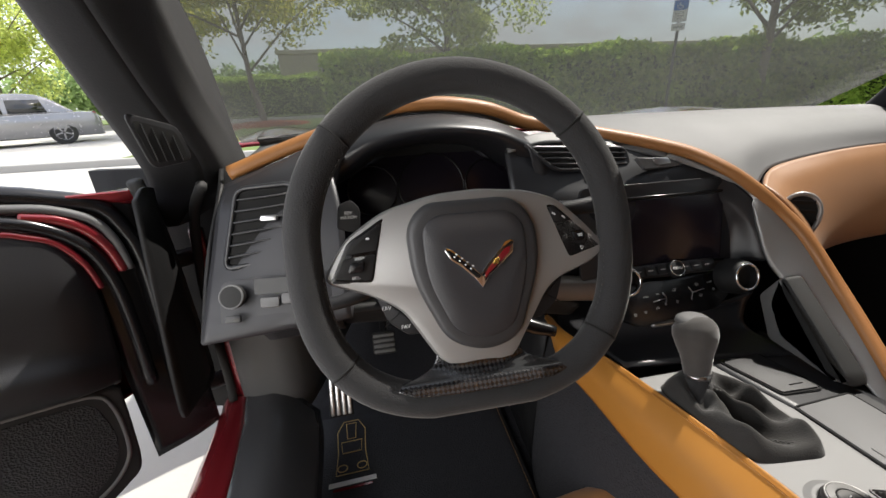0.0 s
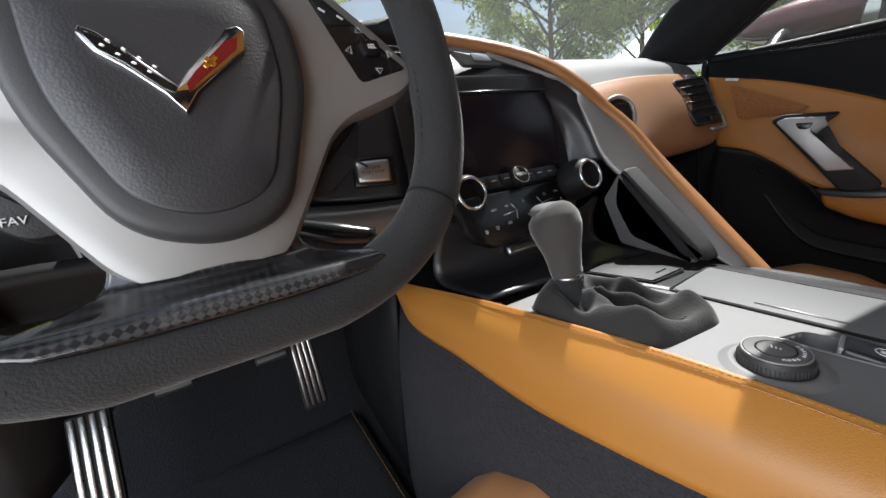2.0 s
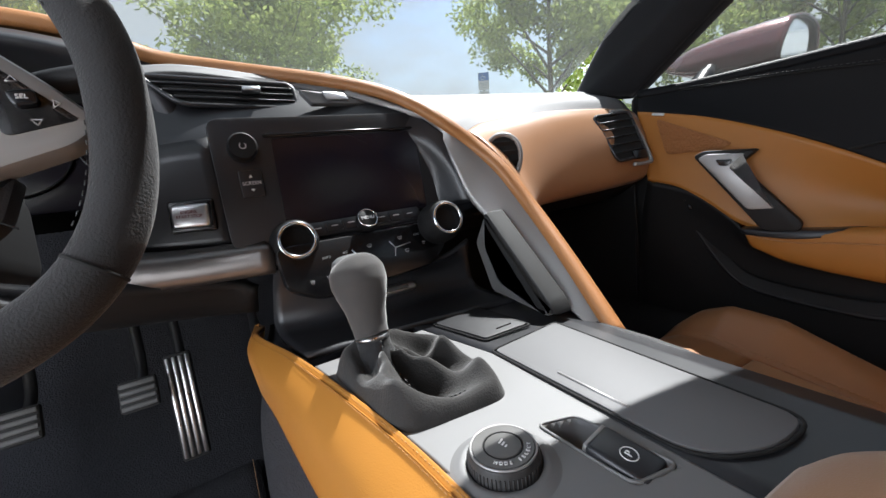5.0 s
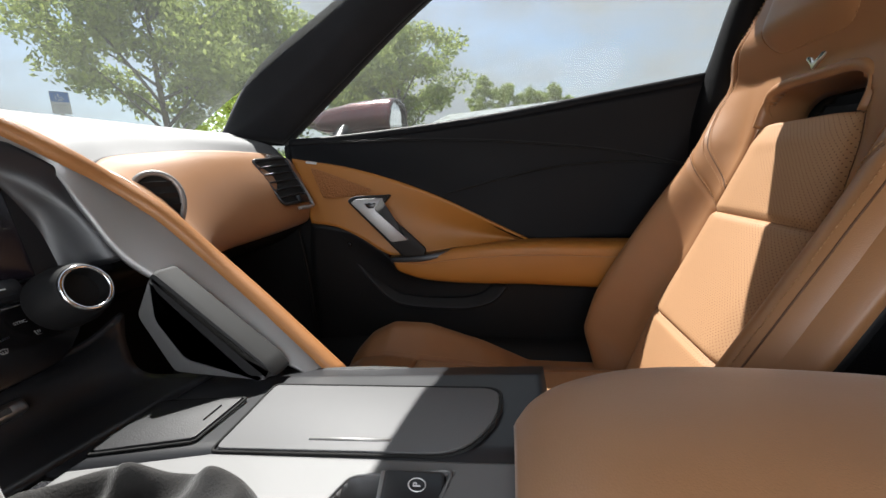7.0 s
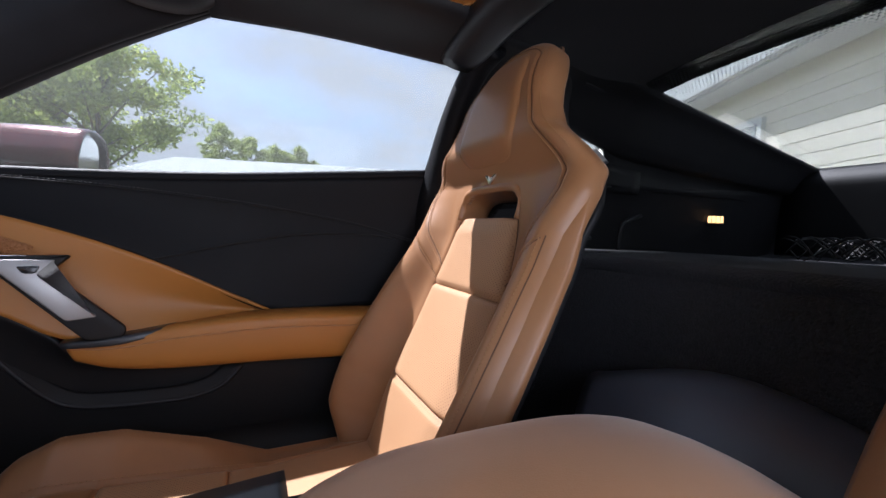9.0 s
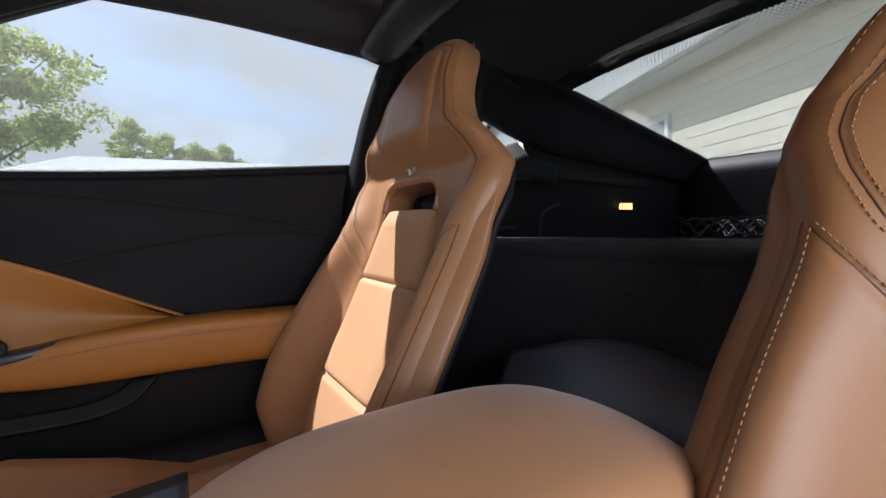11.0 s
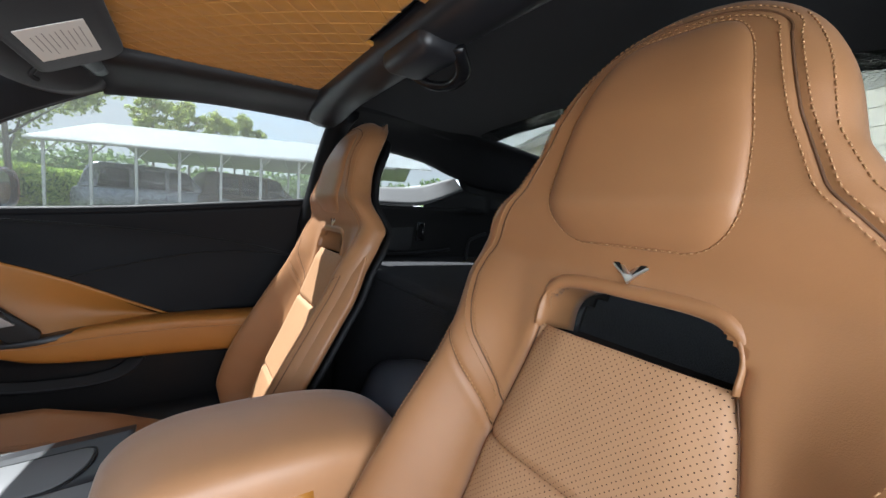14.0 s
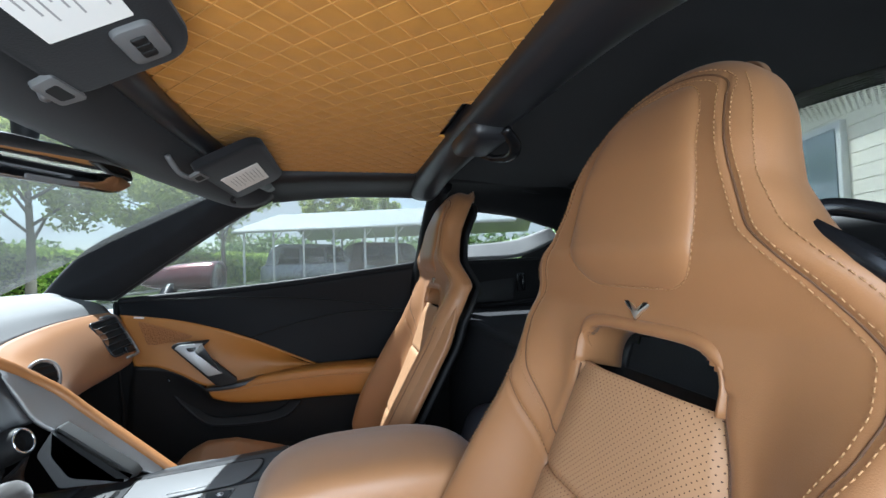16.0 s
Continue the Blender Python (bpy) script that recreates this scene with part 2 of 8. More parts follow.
def catmull(pts, n, closed=False):
    """n points along a smooth curve through pts."""
    p = np.array(pts, float)
    k = len(p)
    out = []
    for i in range(n):
        u = i * (k if closed else k - 1) / (n if closed else n - 1)
        j = min(int(u), k - 1 if closed else k - 2)
        f = u - j
        if closed:
            a, b, c, d = (p[(j + o) % k] for o in (-1, 0, 1, 2))
        else:
            b, c = p[j], p[j + 1]
            a, d = (p[j - 1] if j else 2 * b - c), (p[j + 2] if j + 2 < k else 2 * c - b)
        out.append(0.5 * (2 * b + (c - a) * f + (2 * a - 5 * b + 4 * c - d) * f * f + (3 * b - a - 3 * c + d) * f ** 3))
    return np.array(out)


def sheet(rows, m, n, closed=False):
    """A smooth m by n grid of points through rows of control points."""
    across = [catmull(r, n) for r in rows]
    return np.stack([catmull([a[j] for a in across], m, closed) for j in range(n)], axis=1)


def normals(G):
    du, dv = np.gradient(G, axis=0), np.gradient(G, axis=1)
    N = np.cross(du, dv)
    return N / np.maximum(np.linalg.norm(N, axis=2, keepdims=True), 1e-9)


def slab(G, thick=0.004, flip=1, keep=None, uv=None):
    """A mesh from a grid of points, given a thickness against its normals. keep(i, j): which cells stay."""
    m, n = G.shape[:2]
    low = G - flip * thick * normals(G)
    verts = np.concatenate([G.reshape(-1, 3), low.reshape(-1, 3)])
    cell = np.ones((m - 1, n - 1), bool) if keep is None else np.array([[bool(keep(i, j)) for j in range(n - 1)] for i in range(m - 1)])
    faces, o = [], m * n
    at = lambda i, j: i * n + j
    inside = lambda i, j: 0 <= i < m - 1 and 0 <= j < n - 1 and cell[i, j]
    for i in range(m - 1):
        for j in range(n - 1):
            if not cell[i, j]:
                continue
            a, b, c, d = at(i, j), at(i + 1, j), at(i + 1, j + 1), at(i, j + 1)
            faces += [(a, b, c, d), (a + o, d + o, c + o, b + o)]
            for ok, p, q in ((inside(i, j - 1), a, b), (inside(i + 1, j), b, c), (inside(i, j + 1), c, d), (inside(i - 1, j), d, a)):
                if not ok:
                    faces.append((q, p, p + o, q + o))
    used = sorted({v for f in faces for v in f})
    back = {v: k for k, v in enumerate(used)}
    me = bpy.data.meshes.new("slab")
    me.from_pydata(verts[used].tolist(), [], [tuple(back[v] for v in (f if flip > 0 else f[::-1])) for f in faces])
    if uv is not None:
        flat = np.concatenate([uv.reshape(-1, 2)] * 2)[used]
        layer = me.uv_layers.new(name="uv")
        idx = np.zeros(len(me.loops), np.int32)
        me.loops.foreach_get("vertex_index", idx)
        layer.data.foreach_set("uv", flat[idx].ravel())
    return me


def tube(pts, r, seg=10, closed=False, n=None, squash=1.0, axis=None, caps=True):
    """A round or squashed bar along pts; r: one radius or one for each point."""
    P = catmull(pts, n, closed) if n else np.array(pts, float)
    k = len(P)
    R = np.full(k, r) if np.isscalar(r) else np.interp(np.linspace(0, 1, k), np.linspace(0, 1, len(r)), r)
    T = (np.roll(P, -1, 0) - np.roll(P, 1, 0)) if closed else np.gradient(P, axis=0)
    T /= np.linalg.norm(T, axis=1, keepdims=True)
    up = np.array(axis if axis is not None else (0, 0, 1.0))
    if axis is None and abs(T[0] @ up) > 0.9:
        up = np.array((1.0, 0, 0))
    V, last = [], None
    for i in range(k):
        a = (up if last is None or axis is not None else last) - T[i] * (T[i] @ (up if last is None or axis is not None else last))
        a /= np.linalg.norm(a)
        last, b = a, np.cross(T[i], a)
        for s in range(seg):
            w = 2 * math.pi * s / seg
            V.append(P[i] + R[i] * (a * math.cos(w) * squash + b * math.sin(w)))
    F = [(i * seg + s, i * seg + (s + 1) % seg, (i + 1) % k * seg + (s + 1) % seg, (i + 1) % k * seg + s) for i in range(k if closed else k - 1) for s in range(seg)]
    if not closed and caps:
        F += [tuple(range(seg))[::-1], tuple((k - 1) * seg + s for s in range(seg))]
    me = bpy.data.meshes.new("tube")
    me.from_pydata([tuple(v) for v in V], [], F)
    return me


def joined(meshes):
    V, F = [], []
    for me in meshes:
        o = len(V)
        V += [tuple(v.co) for v in me.vertices]
        F += [tuple(o + i for i in p.vertices) for p in me.polygons]
    out = bpy.data.meshes.new("joined")
    out.from_pydata(V, [], F)
    return out


def moved(me, m):
    me.transform(m)
    return me


def rbox(sx, sy, sz, bevel=0.004, seg=2, m=None):
    bm = bmesh.new()
    bmesh.ops.create_cube(bm, size=1, matrix=Matrix.Diagonal((sx, sy, sz, 1)))
    bmesh.ops.bevel(bm, geom=bm.edges[:], offset=min(bevel, 0.48 * min(sx, sy, sz)), segments=seg, profile=0.5, affect="EDGES")
    if m is not None:
        bm.transform(m)
    return bm


def rounded(pts, r, seg=5):
    """A flat outline with its corners rounded."""
    out, k = [], len(pts)
    for i in range(k):
        p, a, b = (np.array(pts[j % k], float) for j in (i, i - 1, i + 1))
        rr = r[i] if hasattr(r, "__len__") else r
        da, db = a - p, b - p
        la, lb = np.linalg.norm(da), np.linalg.norm(db)
        d = min(rr, la * 0.48, lb * 0.48)
        s, e = p + da / la * d, p + db / lb * d
        for q in range(seg + 1):
            f = q / seg
            out.append((1 - f) ** 2 * s + 2 * f * (1 - f) * p + f * f * e)
    return out


def plate(outline, depth, bevel=0.0015, m=None, holes=()):
    """A flat outline (x, y) drawn out to the depth along z, with its front edge rounded off."""
    bm = bmesh.new()
    top = bm.faces.new([bm.verts.new((p[0], p[1], depth)) for p in outline])
    bm.normal_update()
    if top.normal.z < 0:
        top.normal_flip()
    low = bmesh.ops.extrude_face_region(bm, geom=[top])
    bm.verts.ensure_lookup_table()
    vs = [v for v in low["geom"] if isinstance(v, bmesh.types.BMVert)]
    for v in top.verts:
        v.co.z = 0
    bm.normal_update()
    if bevel:
        ring = [e for e in bm.edges if all(abs(v.co.z - depth) < 1e-7 for v in e.verts)]
        bmesh.ops.bevel(bm, geom=ring, offset=bevel, segments=2, profile=0.5, affect="EDGES")
    if m is not None:
        bm.transform(m)
    return bm


def lathe(profile, seg=32, m=None):
    """A turned form about z from (radius, height) pairs."""
    bm = bmesh.new()
    rings = [[bm.verts.new((r * math.cos(2 * math.pi * s / seg), r * math.sin(2 * math.pi * s / seg), z)) for s in range(seg)] for r, z in profile]
    for a, b in zip(rings, rings[1:]):
        for s in range(seg):
            bm.faces.new((a[s], a[(s + 1) % seg], b[(s + 1) % seg], b[s]))
    bm.faces.new(rings[0][::-1])
    bm.faces.new(rings[-1])
    if m is not None:
        bm.transform(m)
    return bm


def facing(origin, normal, up=(0, 0, 1)):
    """The pose of a flat thing at origin: its z along normal, its y as near to up as can be."""
    z = Vector(normal).normalized()
    x = Vector(up).cross(z).normalized()
    y = z.cross(x)
    m = Matrix((x, y, z)).transposed().to_4x4()
    m.translation = origin
    return m


def words(text, size, m, depth=0.0003):
    cu = bpy.data.curves.new("words", "FONT")
    cu.body, cu.size, cu.extrude, cu.align_x, cu.align_y = text, size, depth, "CENTER", "CENTER"
    ob = bpy.data.objects.new("words", cu)
    scene.collection.objects.link(ob)
    me = bpy.data.meshes.new_from_object(ob.evaluated_get(bpy.context.evaluated_depsgraph_get()))
    bpy.data.objects.remove(ob)
    me.materials.clear()
    me.transform(m)
    return me


def dashes(pts, length=0.004, gap=0.003, r=0.0006, lift=(0, 0, 0)):
    """A row of stitches along a curve."""
    P = np.array(pts, float) + np.array(lift)
    d = np.concatenate([[0], np.cumsum(np.linalg.norm(np.diff(P, axis=0), axis=1))])
    at = lambda s: np.array([np.interp(s, d, P[:, k]) for k in range(3)])
    s, V, F = 0.0, [], []
    while s + length < d[-1]:
        a, b = at(s), at(s + length)
        t = (b - a) / max(np.linalg.norm(b - a), 1e-9)
        u = np.cross(t, (0.31, 0.52, 0.79))
        u /= np.linalg.norm(u)
        w = np.cross(t, u)
        o = len(V)
        V += [tuple(c + r * x) for c in (a, b) for x in (u, w, -u, -w)]
        F += [(o, o + 1, o + 5, o + 4), (o + 1, o + 2, o + 6, o + 5), (o + 2, o + 3, o + 7, o + 6), (o + 3, o, o + 4, o + 7), (o + 3, o + 2, o + 1, o), (o + 4, o + 5, o + 6, o + 7)]
        s += length + gap
    me = bpy.data.meshes.new("stitches")
    me.from_pydata(V, [], F)
    return me


def step(a, b, x):
    f = min(1.0, max(0.0, (x - a) / (b - a)))
    return f * f * (3 - 2 * f)

# ---- seats ----
LEAN_BACK = radians(14)
CS, SN = math.cos(LEAN_BACK), math.sin(LEAN_BACK)
SEAT_X = 0.385


def back_point(x, s, d):
    """x across the seat, s up along its back from the badge, d forward of it."""
    return (-SEAT_X + x, -0.658 - s * SN + d * CS, 0.832 + s * CS + d * SN)


def smooth_curve(xs, ys, width=0.03):
    """A rounded-off curve through a few stations."""
    g = np.linspace(xs[0] - 0.1, xs[-1] + 0.1, 900)
    k = int(width / (g[1] - g[0])) + 2
    w = np.hanning(k + 2)
    v = np.convolve(np.pad(np.interp(g, xs, ys), k, "edge"), w / w.sum(), "same")[k:-k]
    return lambda s: float(np.interp(s, g, v))


side_half = smooth_curve([-0.57, -0.50, -0.42, -0.30, -0.22, -0.13, -0.09, -0.03, 0.01, 0.045, 0.08, 0.12, 0.16, 0.20, 0.30],
                         [0.19, 0.236, 0.251, 0.249, 0.243, 0.232, 0.230, 0.240, 0.233, 0.202, 0.160, 0.136, 0.127, 0.120, 0.108], 0.020)
HEAD_FROM, HEAD_TOP = 0.150, 0.276


def back_half(s):
    """Half the width of the seat back; the head closes as a rounded arch."""
    f = min(1.0, max(0.0, (s - HEAD_FROM) / (HEAD_TOP - HEAD_FROM)))
    return side_half(s) * max(0.0, 1 - f ** 2.1) ** (1 / 2.1)


def edge_gap(x, s):
    """Distance from a point of the seat back to its outline."""
    f = min(1.0, max(0.0, (s - HEAD_FROM) / (HEAD_TOP - HEAD_FROM)))
    w = side_half(s)
    return w * max(0.0, 1 - ((abs(x) / w) ** 2.1 + f ** 2.1) ** (1 / 2.1))


panel_half = smooth_curve([0.03, 0.06, 0.12, 0.2, 0.24], [0.084, 0.090, 0.084, 0.068, 0.058], 0.03)
seam_half = smooth_curve([-0.185, -0.165, -0.14, -0.10, -0.06, -0.03, 0.0, 0.04, 0.076, 0.13, 0.20, 0.235], [0.112, 0.118, 0.140, 0.172, 0.192, 0.201, 0.198, 0.166, 0.130, 0.108, 0.088, 0.074], 0.02)
bolster_rise = smooth_curve([-0.57, -0.50, -0.42, -0.30, -0.20, -0.10, -0.05, 0.02, 0.3], [0.050, 0.090, 0.090, 0.083, 0.072, 0.046, 0.024, 0.0, 0.0], 0.05)
lumbar = smooth_curve([-0.57, -0.45, -0.39, -0.30, -0.20, -0.10, -0.03, 0.02, 0.3], [0.055, 0.046, 0.038, 0.019, 0.0, -0.008, -0.003, 0.0, 0.0], 0.04)
SLOT_TOP, SLOT_LOW, SLOT_HALF = -0.010, -0.064, 0.096
SEAM_ONE, SEAM_TWO = -0.203, -0.395


def insert_half(s):
    return min(0.125, SLOT_HALF + 0.20 * max(0.0, SLOT_LOW - s))


def in_slot(x, s, grow=0.0):
    return SLOT_LOW - grow < s < SLOT_TOP + grow - 0.024 * step(0.06, 0.100, abs(x)) and abs(x) < SLOT_HALF + grow


def crease(q, width=0.005):
    return math.exp(-(q / width) ** 2)


def vee(x, s):
    """How far above the slanting shoulder seam a point of the back lies."""
    return (s - SEAM_ONE) * 0.656 - (abs(x) - 0.121) * 0.755


def back_depth(x, s):
    w = back_half(s)
    u = min(1.0, abs(x) / max(w, 0.001))
    d = 0.036 * step(0.0, 0.070, s) - 0.40 * max(0, s - 0.15) ** 1.25
    d += lumbar(s) + bolster_rise(s) * step(0.52, 0.90, u)
    low = 1 - step(-0.16, 0.0, s)
    r = 0.030 + 0.032 * low
    q = max(0.0, 1 - edge_gap(x, s) / (1.15 * r))
    d -= r * (1 - math.sqrt(1 - min(1, q) ** 2))
    d -= 0.0018 * crease(abs(x) - seam_half(s), 0.0030) * step(-0.17, -0.14, s) * (1 - step(0.215, 0.24, s))
    if s < -0.045:
        d -= 0.006 * crease(abs(x) - insert_half(s))
        if abs(x) < insert_half(s):
            d += 0.010 * math.sin(math.pi * min(1, (insert_half(s) - abs(x)) / 0.05) / 2) - 0.006 * (crease(s - SEAM_ONE) + crease(s - SEAM_TWO))
            d += 0.012 * (1 - step(-0.10, -0.055, s)) - 0.012
        else:
            d -= (1 - step(0.76, 0.90, u)) * 0.0045 * crease(vee(x, s), 0.0035) + (1 - step(0.70, 0.90, u)) * 0.0025 * step(0.0, 0.012, -vee(x, s)) * step(-0.40, -0.22, s)
    return d


def build_seat():
    seat = thing("bucket_seat", (-SEAT_X, -0.3, 0.14), "tan leather bucket seat with perforated inserts and dark shell", "seat", "front seats")
    S = np.concatenate([np.linspace(-0.57, SLOT_LOW, 124), np.linspace(SLOT_LOW, SLOT_TOP, 16)[1:], np.linspace(SLOT_TOP, HEAD_FROM, 50)[1:], HEAD_FROM + (HEAD_TOP - HEAD_FROM) * np.sin(np.linspace(0, math.pi / 2, 60)[1:]) ** (2 / 2.1)])
    inside = lambda s: min(SLOT_HALF if s > SLOT_LOW - 0.0001 else insert_half(s), 0.62 * back_half(s))
    K, MO = 40, 44
    edge_u = np.sin(np.linspace(0, math.pi / 2, MO + 1))[1:]

    def half_row(s):        # columns run along the sides of the opening and of the inserts, and close up at the rolled edge
        e, w = inside(s), back_half(s)
        return np.concatenate([np.linspace(0, e, K + 1), e + (w - e) * edge_u, w * np.array((1.002, 0.998, 0.985, 0.965, 0.935, 0.88, 0.80))])

    drop = np.concatenate([np.zeros(K + 1 + MO), (0.005, 0.011, 0.017, 0.022, 0.0255, 0.0275, 0.028)])
    drop = np.concatenate([drop[:0:-1], drop])
    X = np.array([np.concatenate([-half_row(s)[:0:-1], half_row(s)]) for s in S])
    m, n = X.shape
    mid_j = n // 2
    inner = lambda x, s: math.copysign(min(abs(x), back_half(s)), x)
    G = np.array([[back_point(X[i, j], S[i], back_depth(inner(X[i, j], S[i]), S[i]) - drop[j] * (1 + 0.7 * step(-0.10, 0.04, S[i]))) for j in range(n)] for i in range(m)])
    uv = np.stack([X, np.repeat(S[:, None], n, 1)], axis=2)

    def region(i, j):
        x, s = (X[i, j] + X[i + 1, j + 1]) / 2, (S[i] + S[i + 1]) / 2
        within = mid_j - K <= j < mid_j + K
        if within and in_slot(x, s):
            return "slot"
        if s < SLOT_LOW and within:
            return "top" if s > SEAM_ONE else ("middle" if s > SEAM_TWO else "low")
        return "cover"

    R = [[region(i, j) for j in range(n - 1)] for i in range(m - 1)]
    pick = lambda k: (lambda i, j: R[i][j] == k)
    cover = link("backrest", slab(G, 0.016, 1, pick("cover"), uv), tan_leather, seat)
    # raised pad on the head
    def pad_point(f, q, lift=0.0):
        s = 0.131 + 0.103 * q
        k = max(0.0, 1 - abs(q) ** 5) ** 0.2
        x = panel_half(s) * k * f
        r = min(1.0, (abs(f * k) ** 5 + abs(q) ** 5) ** 0.2)
        return back_point(x, s, back_depth(x, s) + 0.009 * (1 - r ** 8) ** 0.6 - 0.0012 + lift)

    bend = np.sin(np.linspace(-math.pi / 2, math.pi / 2, 50)) * 0.999
    PG = np.array([[pad_point(f, q) for f in bend] for q in bend])
    link("headrest_pad", slab(PG, 0.006, 1), tan_leather, cover)
    for k in ("top", "middle", "low"):
        link("perforated_panel", slab(G, 0.016, 1, pick(k), uv), perforated, cover, "perforated tan leather panel")
    # hard shell behind
    B = np.array([[back_point(X[i, j] * (0.92 - 0.10 * step(-0.06, 0.04, S[i])), S[i] - 0.03 * step(0.10, HEAD_TOP, S[i]), back_depth(back_half(S[i]), S[i]) - 0.026 - 0.019 * step(-0.10, 0.04, S[i]) - (0.012 + 0.026 * (1 - step(-0.1, 0.06, S[i]))) * (1 - min(1.0, abs(X[i, j]) / max(0.001, back_half(S[i]))) ** 4)) for j in range(n)] for i in range(m)])[::3, ::3]
    X3, S3 = X[::3, ::3], S[::3]
    link("shell", slab(B, 0.006, -1, lambda i, j: not in_slot((X3[i, j] + X3[i + 1, j + 1]) / 2, (S3[i] + S3[i + 1]) / 2, 0.004)), matt_black, seat, "matt black hard seat shell")
    # rolled lip over the opening
    lip = [(-0.098, -0.066), (-0.098, -0.038), (-0.086, -0.018), (-0.060, -0.009), (0, -0.008), (0.060, -0.009), (0.086, -0.018), (0.098, -0.038), (0.098, -0.066)]
    link("slot_lip", tube([back_point(x, s, back_depth(x, s) - (0.004 if s > -0.03 else (0.010 if s > -0.05 else 0.034))) for x, s in lip], [0.001, 0.0045, 0.0075, 0.0078, 0.0078, 0.0078, 0.0075, 0.0045, 0.001], 10, n=50), tan_leather, cover)
    G2 = sheet([[back_point(x, s, d) for x, s in lip] for d in (-0.002, -0.035, -0.07)], 6, 30)
    link("slot_lining", slab(G2, 0.003), tan_leather, cover)
    # stitching
    runs, seams = [], []
    line = lambda f, a, b, k=60: [back_point(f(s), s, back_depth(f(s), s) + 0.0012) for s in np.linspace(a, b, k)]
    on_back = lambda x, s: back_point(x, s, back_depth(x, s) + 0.0012)
    arch = lambda off, sg: [on_back(sg * (seam_half(0.200) + off) * math.cos(a), 0.200 + (0.046 + off) * math.sin(a)) for a in np.linspace(0, math.pi / 2, 40)]
    for sg in (-1, 1):
        for off in (-0.0060, 0.0060):
            runs.append(line(lambda s: sg * (seam_half(s) + off), 0.200, -0.170, 150))
            runs.append(arch(off, sg))
        runs.append(line(lambda s: sg * back_half(s) * 0.895, -0.105, -0.50, 90))
        runs.append(line(lambda s: sg * back_half(s) * 0.93, 0.225, 0.030, 70))
        shoulder = [(sg * (0.121 + 0.094 * f), SEAM_ONE + 0.108 * f) for f in np.linspace(0, 0.92, 30)]
        runs.append([back_point(x, s + 0.006, back_depth(x, s + 0.006) + 0.0012) for x, s in shoulder])
        seams.append([back_point(x, s, back_depth(x, s) + 0.0006) for x, s in shoulder])
        seams.append(line(lambda s: sg * seam_half(s), 0.200, -0.176, 140))
        seams.append(arch(0.0, sg))
        seams.append(line(lambda s: sg * back_half(s) * 0.92, -0.10, -0.50, 80))
        seams.append(line(lambda s: sg * insert_half(s), SLOT_LOW - 0.004, -0.50, 80))
    for f in (-1.0, 1.0):
        runs.append([pad_point(f * 1.012, q, 0.0020) for q in bend[2:-2]])
        runs.append([pad_point(q, f * 0.985, 0.0022) for q in np.linspace(-0.9, 0.9, 40)])
    for z in (SEAM_ONE, SEAM_TWO):
        seams.append([back_point(x, z, back_depth(x, z) + 0.0004) for x in np.linspace(-0.119, 0.119, 50)])
    link("seam", joined([tube(np.array(r) - np.array((0, CS, SN)) * 0.0010, 0.0010, 6) for r in seams]), seam_dark, cover, "dark sewn seams")
    link("stitching", joined([dashes(r, 0.0036, 0.0022, 0.0006) for r in runs]), thread_tan, cover, "tan contrast stitching", kind="stuff")
    # winged badge
    badge = part("badge", plate([(0, -0.008), (0.007, 0.0), (0.016, 0.0065), (0.0265, 0.0165), (0.0280, 0.0220), (0.0180, 0.0185), (0.0095, 0.0120), (0.0, 0.0020), (-0.0095, 0.0120), (-0.0180, 0.0185), (-0.0280, 0.0220), (-0.0265, 0.0165), (-0.016, 0.0065), (-0.007, 0.0)], 0.003, 0.0008, facing(back_point(0, 0.006, back_depth(0, 0.006) + 0.001), (0, CS, SN))), satin_chrome, cover, "chrome winged badge")
    part("badge_inlay", plate([(0.004, 0.0005), (0.0145, 0.0085), (0.0245, 0.0180), (0.0180, 0.0158), (0.0105, 0.0105)], 0.0006, 0, facing(back_point(0, 0.006, back_depth(0, 0.006) + 0.0042), (0, CS, SN))), gloss_black, badge)
    part("badge_inlay", plate([(-0.004, 0.0005), (-0.0105, 0.0105), (-0.0180, 0.0158), (-0.0245, 0.0180), (-0.0145, 0.0085)], 0.0006, 0, facing(back_point(0, 0.006, back_depth(0, 0.006) + 0.0042), (0, CS, SN))), gloss_black, badge)
    # cushion
    mc, nc = 120, 90
    Y = np.linspace(-0.56, 0.122, mc)
    V = np.linspace(-1, 1, nc)

    def cush_half(y):
        return float(np.interp(y, [-0.56, -0.3, -0.05, 0.05, 0.09, 0.11, 0.122], [0.215, 0.238, 0.246, 0.240, 0.222, 0.20, 0.17]))

    def cush_z(x, y):
        u = abs(x) / cush_half(y)
        z = float(np.interp(y, [-0.56, -0.3, -0.09, 0.0, 0.05, 0.085, 0.107, 0.122], [0.335, 0.322, 0.338, 0.346, 0.340, 0.318, 0.275, 0.20]))
        z += float(np.interp(y, [-0.56, -0.3, -0.20, -0.08, 0.0, 0.06, 0.10, 0.122], [-0.02, -0.015, 0.02, 0.048, 0.044, 0.024, 0.006, 0.0])) * step(0.44, 0.76, u) - 0.13 * max(0, (u - 0.80) / 0.2) ** 2.2
        c = math.exp(-((abs(x) - 0.118) / 0.0035) ** 2) * (1 - step(0.06, 0.09, y))
        c = max(c, math.exp(-((y + 0.068) / 0.0035) ** 2) * (1 - step(0.115, 0.125, abs(x))))
        c = max(c, math.exp(-((y + 0.24) / 0.0035) ** 2) * (1 - step(0.115, 0.125, abs(x))))
        return z - 0.006 * c + (0.006 * math.cos(math.pi * x / 0.24) if abs(x) < 0.118 else 0)

